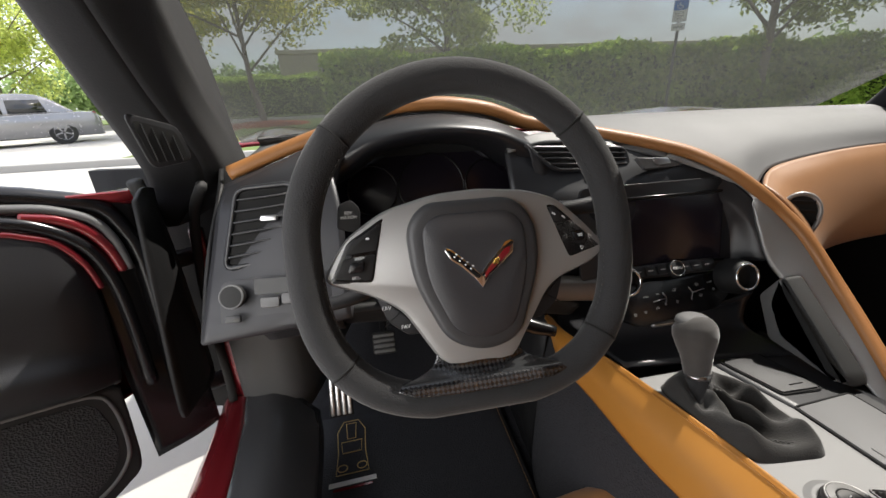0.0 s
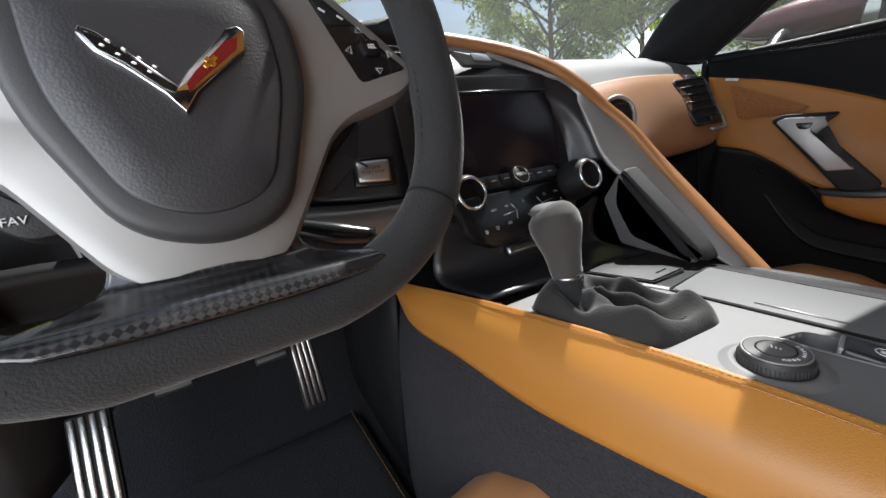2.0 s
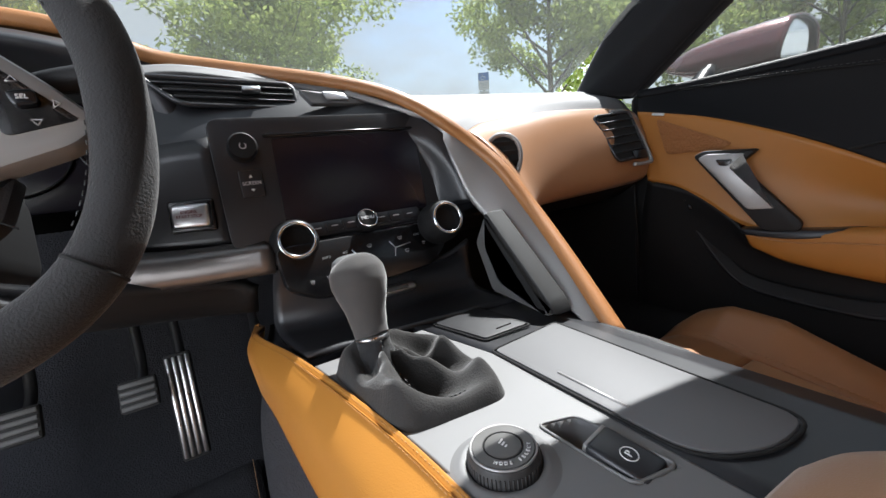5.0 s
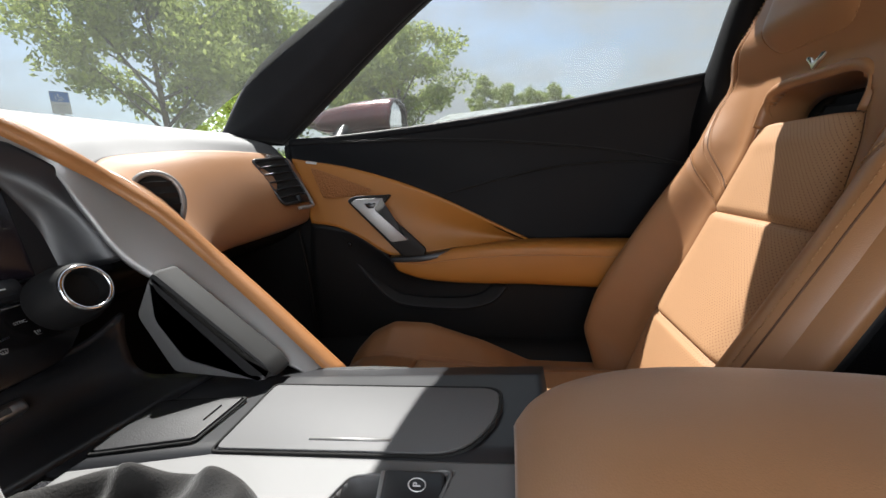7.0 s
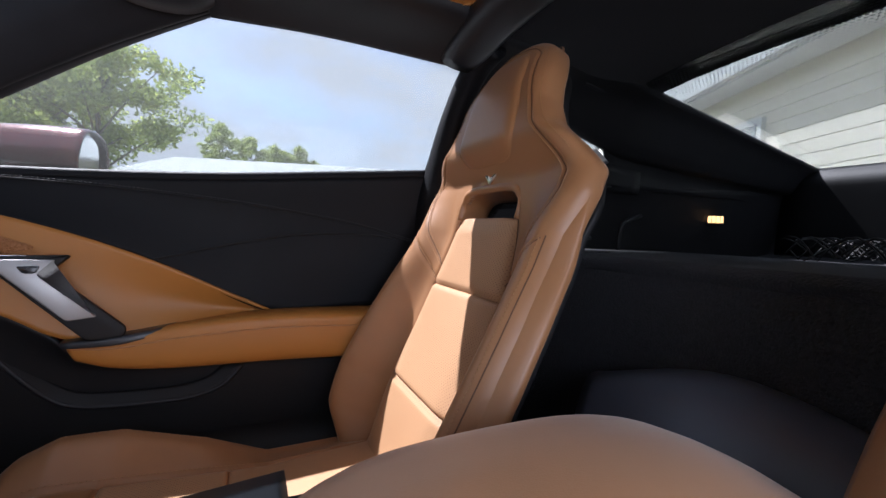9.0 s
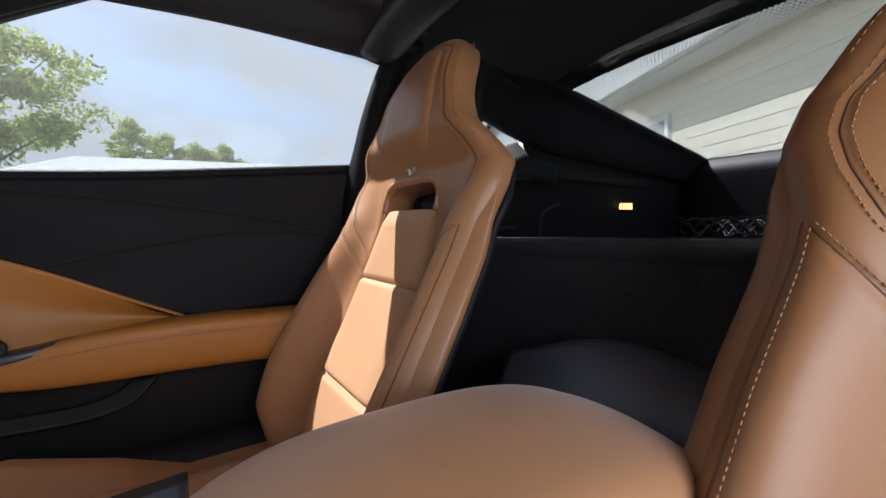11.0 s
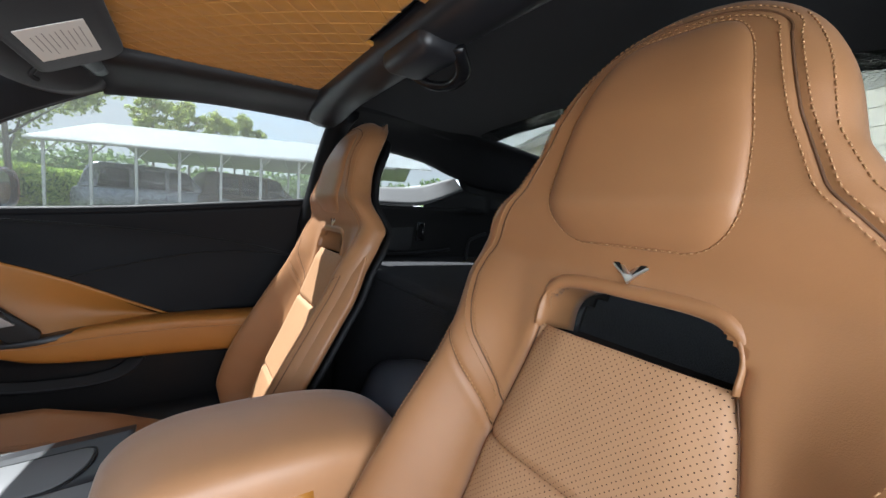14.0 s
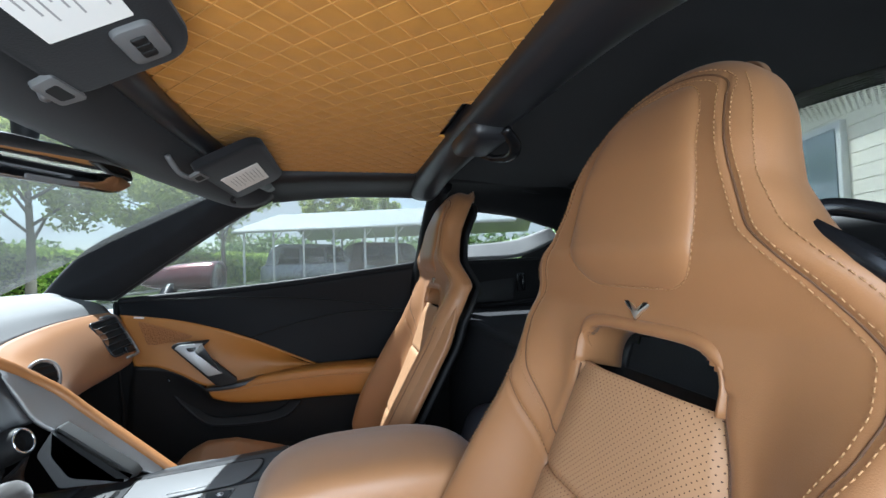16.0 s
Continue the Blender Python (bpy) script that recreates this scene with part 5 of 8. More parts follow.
link("tunnel", slab(sheet([[(-0.199, 0.28, 0.50), (-0.199, 0.45, 0.48), (-0.199, 0.62, 0.44)], [(-0.215, 0.28, 0.3), (-0.21, 0.45, 0.3), (-0.20, 0.62, 0.3)], [(-0.22, 0.28, 0.15), (-0.21, 0.45, 0.15), (-0.20, 0.62, 0.15)]], 6, 6), 0.006, 1), matt_black, con)
# lids
dm = lambda x, y, z=0.0: Matrix.Translation((x, y, deck_z(y) + z)) @ pose(0, 0, 0, -3.15)
lid = part("bin_lid", plate(rounded([(-0.033, 0.093), (0.050, 0.098), (0.043, -0.103), (0.004, -0.103), (-0.032, -0.080)], [0.006, 0.006, 0.014, 0.02, 0.02]), 0.004, 0.0012, dm(0, -0.122, -0.0025)), satin_grey, con, "satin grey storage bin lid")
link("shut_line", tube([dm(0, -0.122, 0.0) @ Vector((*p, 0.0)) for p in rounded([(-0.0355, 0.0955), (0.0520, 0.1000), (0.0450, -0.1050), (0.004, -0.1050), (-0.0340, -0.0815)], [0.006, 0.006, 0.014, 0.02, 0.02])], 0.0012, 6, True), void_black, con)
link("lid_pull", tube([dm(-0.004, -0.125, 0.0015) @ Vector((-0.018, 0.03, 0)), dm(-0.004, -0.125, 0.0017) @ Vector((-0.018, 0.0, 0)), dm(-0.004, -0.125, 0.0015) @ Vector((-0.018, -0.03, 0))], 0.0012, 6), satin_silver, lid)
part("tray_lid", plate(rounded([(-0.033, 0.036), (0.030, 0.040), (0.037, -0.037), (-0.016, -0.035)], 0.004), 0.0025, 0.001, dm(-0.008, 0.031, -0.0005)), dark_soft, con, "black flush tray lid")
link("shut_line", tube([dm(-0.008, 0.031, 0.0) @ Vector((*p, 0.0)) for p in rounded([(-0.035, 0.038), (0.032, 0.042), (0.039, -0.039), (-0.018, -0.037)], 0.004)], 0.0012, 6, True), void_black, con)
part("lid_pull", rbox(0.020, 0.0018, 0.0015, 0.0005, 1, dm(0.006, 0.005, 0.0022)), gloss_black, con)
# mode dial: a grey turned knob in a soft collar of the deck
DIAL = (-0.116, -0.142)
at_dial = lambda z=0.0: dm(*DIAL) @ Matrix.Scale(0.92, 4) @ Matrix.Translation((0, 0, z))
part("dial_collar", lathe([(0.0360, -0.0005), (0.0320, 0.0006), (0.0285, 0.0028), (0.0262, 0.0034), (0.0240, 0.0026), (0.0230, 0.0)], 48, at_dial()), deck_silver, con)
dial_side = material("ribbed_dark_grey_plastic", (0.028, 0.027, 0.027), 0.55, mottle=0.1)
dial_top = material("satin_grey_plastic", (0.085, 0.083, 0.08), 0.42, mottle=0.05)
dial = part("mode_dial", lathe([(0.0224, 0.0), (0.0222, 0.0085), (0.0212, 0.0118), (0.0196, 0.0128), (0.0190, 0.0126)], 60, at_dial()), dial_side, con, "round drive mode dial with grey top")
part("dial_face", lathe([(0.0190, 0.0), (0.0188, 0.0022), (0.0126, 0.0026), (0.0122, 0.0012), (0.0116, 0.0012)], 48, at_dial(0.0112)), dial_top, dial)
link("dial_ring", tube([at_dial() @ Vector((0.0201 * math.cos(a), 0.0201 * math.sin(a), 0.0126)) for a in np.linspace(0, 2 * math.pi, 44, endpoint=False)], 0.0007, 8, True), satin_silver, dial)
link("dial_ring", tube([at_dial() @ Vector((0.0119 * math.cos(a), 0.0119 * math.sin(a), 0.0134)) for a in np.linspace(0, 2 * math.pi, 36, endpoint=False)], 0.0005, 6, True), void_black, dial)
part("dial_cap", lathe([(0.0113, 0.0), (0.0111, 0.0020), (0.0095, 0.0026)], 32, at_dial(0.0118)), dial_top, dial)
for k in range(3):
    part("mark", rbox(0.0044 - 0.001 * k, 0.0012, 0.0003, 0.0001, 1, at_dial(0.0145) @ pose(0.0005, 0.0028 - 0.0026 * k, 0, 0, 0, 24)), ink_white, dial)
for k in range(56):
    a = 2 * math.pi * k / 56
    part("grip_rib", rbox(0.0012, 0.0007, 0.0075, 0.0002, 1, at_dial() @ Matrix.Rotation(a, 4, "Z") @ Matrix.Translation((0.0223, 0, 0.0045))), dial_side, dial)
for k, ch in enumerate("MODE SELECT"):
    a = radians(-90 - 55 + 11 * k)
    if ch != " ":
        link("writing", words(ch, 0.0032, at_dial(0.0139) @ Matrix.Translation((0.0156 * math.cos(a), 0.0156 * math.sin(a), 0)) @ Matrix.Rotation(a + math.pi / 2, 4, "Z")), ink_white, dial)
# parking brake switch in its pocket, sunk into the deck
deep = lambda x, y, z: (x, y, deck_z(y) + z)
ring_ = [np.array(rounded([(p[0] + (-0.0635 - p[0]) * k, p[1] + (-0.165 - p[1]) * k) for p in BRAKE], 0.006)) for k in (-0.03, 0.0, 0.06, 0.14)]
sunk = np.array([[deep(*p, z) for p in np.concatenate([r, r[:1]])] for r, z in zip(ring_, (0.0006, 0.0002, -0.004, -0.020))] + [[deep(-0.0635 + 0.002 * math.cos(a), -0.165 + 0.004 * math.sin(a), -0.021) for a in np.linspace(0, 2 * math.pi, len(ring_[0]) + 1)]])
pocket = link("brake_pocket", slab(sunk, 0.002, 1), satin_grey, con, "recessed satin grey switch pocket")
link("pocket_rim", tube([deep(*p, 0.0006) for p in ring_[0]], 0.0010, 6, True), deck_silver, pocket)
bs_m = Matrix.Translation(deep(-0.0612, -0.1790, -0.0012)) @ pose(0, 0, 0, 7, 0, 10)
bs = part("brake_switch", rbox(0.0245, 0.036, 0.010, 0.003, 3, bs_m), console_black, pocket)
part("switch_lip", rbox(0.0225, 0.003, 0.006, 0.001, 2, bs_m @ Matrix.Translation((0, 0.0180, 0.001))), satin_silver, bs)
link("brake_mark", tube([bs_m @ Vector((0.0048 * math.cos(a), 0.0048 * math.sin(a) - 0.002, 0.0053)) for a in np.linspace(0, 2 * math.pi, 24, endpoint=False)], 0.0004, 4, True), ink_white, bs)
link("writing", words("P", 0.0062, bs_m @ Matrix.Translation((0, -0.002, 0.0053))), ink_white, bs)
con.location += Vector((0.009, 0.010, 0.005))

# padded armrest
arm = thing("armrest", (-0.055, -0.40, 0.5), "padded tan leather armrest lid on the console", "armrest")
rows = []
for y, hw, z, cx in ((-0.236, 0.070, 0.543, -0.052), (-0.250, 0.082, 0.557, -0.054), (-0.275, 0.086, 0.570, -0.055), (-0.32, 0.088, 0.580, -0.056), (-0.40, 0.088, 0.583, -0.058), (-0.48, 0.086, 0.580, -0.060), (-0.54, 0.080, 0.568, -0.062), (-0.575, 0.066, 0.548, -0.064), (-0.59, 0.05, 0.52, -0.064)):
    rows.append([(cx - hw, y, z - 0.085), (cx - hw * 1.0, y, z - 0.03), (cx - hw * 0.86, y, z - 0.008), (cx - hw * 0.4, y, z), (cx, y, z + 0.002), (cx + hw * 0.4, y, z), (cx + hw * 0.86, y, z - 0.008), (cx + hw, y, z - 0.03), (cx + hw, y, z - 0.085)])
AG = sheet(rows, 50, 44)
link("pad", slab(AG, 0.01, -1), armrest_leather, arm)
k = int(50 * 0.26)
link("seam", tube([AG[k - 1, j] + np.array((0, 0.0006, 0.0010)) for j in range(1, 43)], 0.0015, 6), seam_dark, arm)
link("stitching", dashes([AG[k, j] + np.array((0, 0, 0.0016)) for j in range(1, 43)], 0.0036, 0.0022, 0.0006), thread_tan, arm, "pale tan stitching")
part("base", rbox(0.17, 0.34, 0.34, 0.02, 3, pose(-0.056, -0.42, 0.32)), dark_soft, arm)
link("armrest_bezel", tube([(-0.140, -0.24, 0.546), (-0.10, -0.228, 0.549), (-0.05, -0.226, 0.549), (0.0, -0.228, 0.548), (0.03, -0.245, 0.546)], 0.003, 8, n=24), console_black, con)

arm.location += Vector((0.004, 0.003, 0.008))

# gear lever
gear = thing("gear_lever", (-0.118, 0.02, 0.535), "grey suede gear lever with a silver capped knob", "gear lever")


def gaiter(u, v):
    """Sewn over a raised frame, sunk inside it, and drawn up to the lever in folds."""
    f, g = (u + 1) / 2, (v + 1) / 2
    c = np.array(BOOT[3]) * (1 - f) * (1 - g) + np.array(BOOT[2]) * f * (1 - g) + np.array(BOOT[1]) * f * g + np.array(BOOT[0]) * (1 - f) * g
    lx_, ly_ = -0.124, 0.018
    edge = (abs(u) ** 6 + abs(v) ** 6) ** (1 / 6)
    x, y = c
    dx, dy = x - lx_, y - ly_
    r = math.hypot(dx, dy)
    ang = math.atan2(dy, dx)
    near = lambda q: (ang - q + math.pi) % (2 * math.pi) - math.pi
    rim = 0.0105 * math.exp(-((edge - 0.86) / 0.13) ** 2) + 0.0015
    well = -0.012 * (1 - step(0.45, 0.80, edge))
    cone = 0.036 * math.exp(-(r / 0.024) ** 2)
    fold = sum(h * math.exp(-(near(q) / w) ** 2) for q, h, w in ((-1.05, 0.026, 0.17), (-1.75, 0.030, 0.26), (-0.35, 0.013, 0.20), (0.35, 0.010, 0.16), (1.4, 0.006, 0.4), (2.8, 0.008, 0.4)))
    fold *= step(0.006, 0.030, r) * (1 - step(0.70, 0.98, edge)) * (1 - 0.45 * step(0.05, 0.11, r))
    hang = 0.0030 * math.sin(r * 150 + 2.2 * math.sin(3 * ang)) * step(0.02, 0.05, r) * (1 - step(0.75, 0.95, edge))
    soft = 0.0022 * noise.noise((x * 55, y * 55, 3.1)) * (1 - edge ** 6)
    z = max(0.0, 1 - max(0.0, (edge - 0.90) / 0.10) ** 2) * rim + well + cone + fold + hang + soft
    return (x, y, deck_z(y) + max(z, -0.016) - 0.002 * step(0.95, 1.0, edge))


bx = np.sin(np.linspace(-math.pi / 2, math.pi / 2, 76))
link("gaiter", slab(np.array([[gaiter(u, v) for u in bx] for v in bx]), 0.003, -1), gaiter_suede, gear, "soft dark grey suede gaiter with folds")
seam_line = [gaiter(-0.36 + 0.62 * f, 0.10 - 0.86 * f) for f in np.linspace(0.15, 1, 26)]
for off in (-0.0022, 0.0022):
    link("stitching", dashes([(p[0] + off, p[1], p[2] + 0.0008) for p in seam_line], 0.003, 0.002, 0.0006), thread_grey, gear)
ax = Vector((0.0, 0.16, 1.0)).normalized()
gm = facing((-0.126, 0.018, 0.545), ax, (0, 1, 0))
link("gaiter_neck", tube([gm @ Vector((0, 0, z)) for z in (-0.012, 0.0, 0.012, 0.022)], [0.030, 0.021, 0.0155, 0.014], 18, n=16), black_suede, gear)
link("collar", tube([gm @ Vector((0, 0, 0.020)), gm @ Vector((0, 0, 0.0235))], 0.0150, 20), brushed, gear)
link("knob", tube([gm @ Vector((0, 0.002 * k_, z)) for k_, z in enumerate((0.022, 0.030, 0.045, 0.058, 0.070, 0.080, 0.087, 0.091))], [0.0150, 0.0156, 0.0180, 0.0222, 0.0252, 0.0246, 0.0200, 0.010], 26, n=30), material("grey_suede", (0.050, 0.047, 0.045), 0.95, grain=-0.001, grain_size=0.0012, mottle=0.2, mottle_size=0.01, sheen=0.4), gear, "grey suede knob")
capb = link("cap", tube([gm @ Vector((0, 0.013, z)) for z in (0.0855, 0.0905, 0.0940, 0.0955)], [0.0200, 0.0188, 0.0135, 0.003], 26, n=12), satin_grey, gear, "silver shift pattern cap")
link("seam", dashes([gm @ Vector((0.002, -0.0145 - 0.006 * f, 0.020 - 0.03 * f)) for f in np.linspace(0, 1.2, 20)], 0.003, 0.002, 0.0007), thread_grey, gear)

gear.location += Vector((0.006, 0.010, 0.004))

# ---- steering wheel ----
WT = radians(20)
wheel = thing("steering_wheel", (-0.415, 0.10, 0.73), "flat-bottomed black suede steering wheel with silver spokes", "steering wheel")
WM = facing((-0.408, 0.032, 0.783), (0, -math.cos(WT), math.sin(WT))) @ Matrix.Scale(1.045, 4)


def rim_line(a, grow=0.0):
    x, y = 0.1458 * math.sin(a), 0.1458 * math.cos(a)
    if y < 0:
        f = (abs(math.sin(a)) ** 2.7 + abs(math.cos(a)) ** 2.7) ** (-1 / 2.7)
        x, y = 0.1458 * f * math.sin(a), max(0.1480 * f * math.cos(a), -0.1455)
    k = 1 + grow / 0.1458
    return WM @ Vector((x * k, y * k, -0.010))


rim = link("rim", tube([rim_line(a) for a in np.linspace(0, 2 * math.pi, 120, endpoint=False)], 0.0165, 20, True, axis=(WM.to_3x3() @ Vector((0, 0, 1)))[:], squash=0.95), black_suede, wheel)
for a in (-0.85, 0.85, -2.28, 2.28):
    t0, t1 = rim_line(a - 0.006), rim_line(a + 0.006)
    link("rim_seam", tube([t0, t1], 0.0170, 18), void_black, rim)
for sg in (-1, 1):
    for a0, a1 in ((0.9, 1.25), (1.75, 2.2)):
        link("stitching", dashes([WM @ (WM.inverted() @ rim_line(sg * a, -0.0152) + Vector((0, 0, 0.006))) for a in np.linspace(a0, a1, 40)], 0.003, 0.003, 0.0004), thread_grey, rim)


def longer(pts):
    """The lower half of the wheel's middle is drawn out a little."""
    return [(x, y if y > -0.03 else -0.03 + (y + 0.03) * 1.12) for x, y in pts]


def shaped(outline, z0, z1, bevel, r=0.01):
    return plate(rounded(outline, r), z1 - z0, bevel, WM @ Matrix.Translation((0, 0, z0)))


spoke_out = [(-0.134, -0.029), (-0.110, 0.008), (-0.074, 0.030), (-0.027, 0.041), (0.014, 0.043), (0.062, 0.038), (0.091, 0.028), (0.118, 0.002), (0.138, -0.022), (0.125, -0.035), (0.086, -0.047), (0.073, -0.056), (0.036, -0.107), (0.020, -0.115), (-0.021, -0.113), (-0.037, -0.102), (-0.066, -0.058), (-0.094, -0.043)]
sil = part("spoke_frame", shaped(longer(spoke_out), -0.024, -0.0085, 0.0075, 0.012), satin_silver, wheel, "satin silver three-spoke frame")
# domed airbag cover
bag = rounded(longer([(-0.057, 0.012), (-0.040, 0.033), (0.044, 0.033), (0.063, 0.010), (0.065, -0.030), (0.040, -0.090), (0.008, -0.099), (-0.028, -0.088), (-0.054, -0.036)]), 0.02, 6)
cen = np.mean(bag, axis=0)


def dome(outline, heights, mat, name, parent, label=""):
    bm = bmesh.new()
    rings = []
    for f, h in heights:
        rings.append([bm.verts.new(WM @ Vector((cen[0] + (p[0] - cen[0]) * f, cen[1] + (p[1] - cen[1]) * f, h))) for p in outline])
    for a, b in zip(rings, rings[1:]):
        for i in range(len(a)):
            bm.faces.new((a[i], a[(i + 1) % len(a)], b[(i + 1) % len(b)], b[i]))
    bm.faces.new(rings[-1])
    return part(name, bm, mat, parent, label)


bag_cover = material("satin_dark_grey_plastic", (0.030, 0.030, 0.032), 0.5, grain=0.0003, grain_size=0.001, mottle=0.08, bump=0.15)
airbag = dome(bag, [(1.0, -0.018), (1.0, -0.008), (0.985, -0.003), (0.95, -0.0005), (0.90, 0.0005), (0.80, 0.0008)], bag_cover, "airbag_cover", wheel, "grained black airbag cover")
grainy = material("coarse_grained_plastic", (0.028, 0.028, 0.031), 0.42, grain=0.0005, grain_size=0.0014, mottle=0.08, bump=0.2)
dome(rounded(longer([(-0.043, 0.010), (-0.030, 0.021), (0.036, 0.021), (0.050, 0.008), (0.052, -0.030), (0.034, -0.080), (0.006, -0.088), (-0.022, -0.078), (-0.042, -0.034)]), 0.018, 6), [(1.0, 0.0), (0.99, 0.0016), (0.96, 0.0026), (0.6, 0.0030), (0.2, 0.0031)], grainy, "airbag_pad", airbag)
# badge of two crossed pennants
bz = 0.0032
at_badge = lambda z: WM @ Matrix.Translation((0, 0, bz + z))
bad = part("badge", plate([(0.006, -0.0475), (0.0125, -0.038), (0.0365, -0.0185), (0.0385, -0.009), (0.0355, -0.0065), (0.0300, -0.0085), (0.0270, -0.0125), (0.0105, -0.0285), (0.0055, -0.0350), (-0.0010, -0.0285), (-0.0120, -0.0170), (-0.0185, -0.0110), (-0.0235, -0.0085), (-0.0250, -0.0120), (-0.0205, -0.0200), (-0.0120, -0.0265), (0.0000, -0.0385)], 0.0022, 0.0007, at_badge(0)), chrome, airbag, "chrome badge of two pennants")
red_p = part("red_pennant", plate([(0.0092, -0.0388), (0.0130, -0.0345), (0.0330, -0.0185), (0.0345, -0.0128), (0.0290, -0.0145), (0.0135, -0.0290), (0.0090, -0.0345)], 0.0005, 0, at_badge(0.0022)), red_enamel, bad)
for w_, h_ in ((0.0075, 0.0024), (0.0028, 0.0052)):
    part("cross", rbox(w_, h_, 0.0005, 0.0002, 1, at_badge(0.0029) @ pose(0.0205, -0.0250, 0, 0, 0, 42)), gold_metal, red_p)
blk_p = part("black_pennant", plate([(0.0035, -0.0385), (0.0052, -0.0360), (-0.0010, -0.0305), (-0.0120, -0.0190), (-0.0200, -0.0125), (-0.0228, -0.0120), (-0.0190, -0.0192), (-0.0110, -0.0250), (0.0000, -0.0365)], 0.0005, 0, at_badge(0.0022)), gloss_black, bad)
for k in range(4):
    for q in range(2):
        x_, y_ = -0.0182 + 0.0046 * k + 0.0022 * q, -0.0176 - 0.0038 * k + 0.0022 * q
        part("check", plate([(0, 0), (0.0013, -0.0010), (0.0020, -0.0002), (0.0008, 0.0008)], 0.0001, 0, at_badge(0.0027) @ Matrix.Translation((x_, y_, 0))), ink_white, blk_p)
link("writing", words("AIRBAG", 0.0075, WM @ Matrix.Translation((0.006, -0.078, 0.0012)), 0.0002), dark_soft, airbag)

# button pads
padL = part("button_pad", shaped([(-0.126, -0.030), (-0.108, 0.004), (-0.074, 0.024), (-0.088, -0.034)], -0.012, -0.0085, 0.001, 0.005), gloss_black, wheel)
padR = part("button_pad", shaped([(0.076, 0.023), (0.087, 0.022), (0.130, -0.022), (0.096, -0.031)], -0.012, -0.0085, 0.001, 0.005), gloss_black, wheel)
part("button", shaped([(-0.121, -0.027), (-0.112, -0.010), (-0.084, -0.008), (-0.090, -0.031)], -0.0086, -0.0070, 0.0008, 0.003), matt_black, padL)
part("button", shaped([(-0.111, -0.007), (-0.105, 0.003), (-0.077, 0.019), (-0.083, -0.005)], -0.0086, -0.0070, 0.0008, 0.003), matt_black, padL)
part("rocker", shaped([(-0.110, -0.023), (-0.107, -0.014), (-0.094, -0.013), (-0.096, -0.023)], -0.0072, -0.0035, 0.0015, 0.003), gloss_black, padL)
link("writing", words("RES+", 0.0040, WM @ pose(-0.0985, -0.0105, -0.0068, 0, 0, 3)), ink_white, padL)
link("writing", words("SET-", 0.0040, WM @ pose(-0.103, -0.0275, -0.0068, 0, 0, -3)), ink_white, padL)
part("mark", plate(rounded([(-0.0018, -0.0008), (0.0018, -0.0008), (0.0014, 0.0010), (-0.0014, 0.0010)], 0.001), 0.0003, 0, WM @ Matrix.Translation((-0.090, 0.006, -0.0068))), ink_white, padL)
part("button", shaped([(0.079, 0.020), (0.087, 0.019), (0.101, 0.005), (0.084, 0.004)], -0.0086, -0.0070, 0.0008, 0.002), matt_black, padR)
part("rocker", shaped([(0.100, -0.006), (0.112, -0.005), (0.113, -0.014), (0.103, -0.015)], -0.0086, -0.0040, 0.0015, 0.003), gloss_black, padR)
link("writing", words("SEL", 0.0036, WM @ Matrix.Translation((0.107, -0.010, -0.0038))), ink_white, padR)
for x_, y_, r_ in ((0.103, 0.002, 0), (0.110, -0.022, 180), (0.0945, -0.010, 90), (0.119, -0.012, -90)):
    link("arrow_mark", tube([WM @ Matrix.Translation((x_, y_, -0.0080)) @ pose(0, 0, 0, 0, 0, r_) @ Vector(v) for v in ((-0.0022, -0.001, 0), (0, 0.0022, 0), (0.0022, -0.001, 0))], 0.0004, 4, True), ink_white, padR)
for x_ in (0.084, 0.0935):
    part("mark", rbox(0.004, 0.0014, 0.0003, 0.0002, 1, WM @ pose(x_, 0.0125 - 0.4 * (x_ - 0.084), -0.0068, 0, 0, -35)), ink_white, padR)

# lower spoke in carbon fibre, lower keys, paddles, column, stalk
spoke_rows = [[(-0.038, -0.100, -0.016), (-0.015, -0.106, -0.012), (0.018, -0.106, -0.012), (0.040, -0.100, -0.016)],
              [(-0.042, -0.114, -0.014), (-0.016, -0.117, -0.008), (0.018, -0.117, -0.008), (0.044, -0.114, -0.014)],
              [(-0.056, -0.121, -0.008), (-0.018, -0.123, -0.003), (0.022, -0.123, -0.003), (0.060, -0.121, -0.008)],
              [(-0.080, -0.127, 0.001), (-0.022, -0.129, 0.0035), (0.026, -0.129, 0.0035), (0.084, -0.127, 0.001)],
              [(-0.062, -0.1345, 0.0062), (-0.024, -0.1365, 0.0075), (0.028, -0.1365, 0.0075), (0.066, -0.1345, 0.0062)]]
low_spoke = link("lower_spoke", moved(slab(sheet(spoke_rows, 24, 40), 0.004, 1), WM), carbon, wheel, "glossy carbon fibre lower spoke")
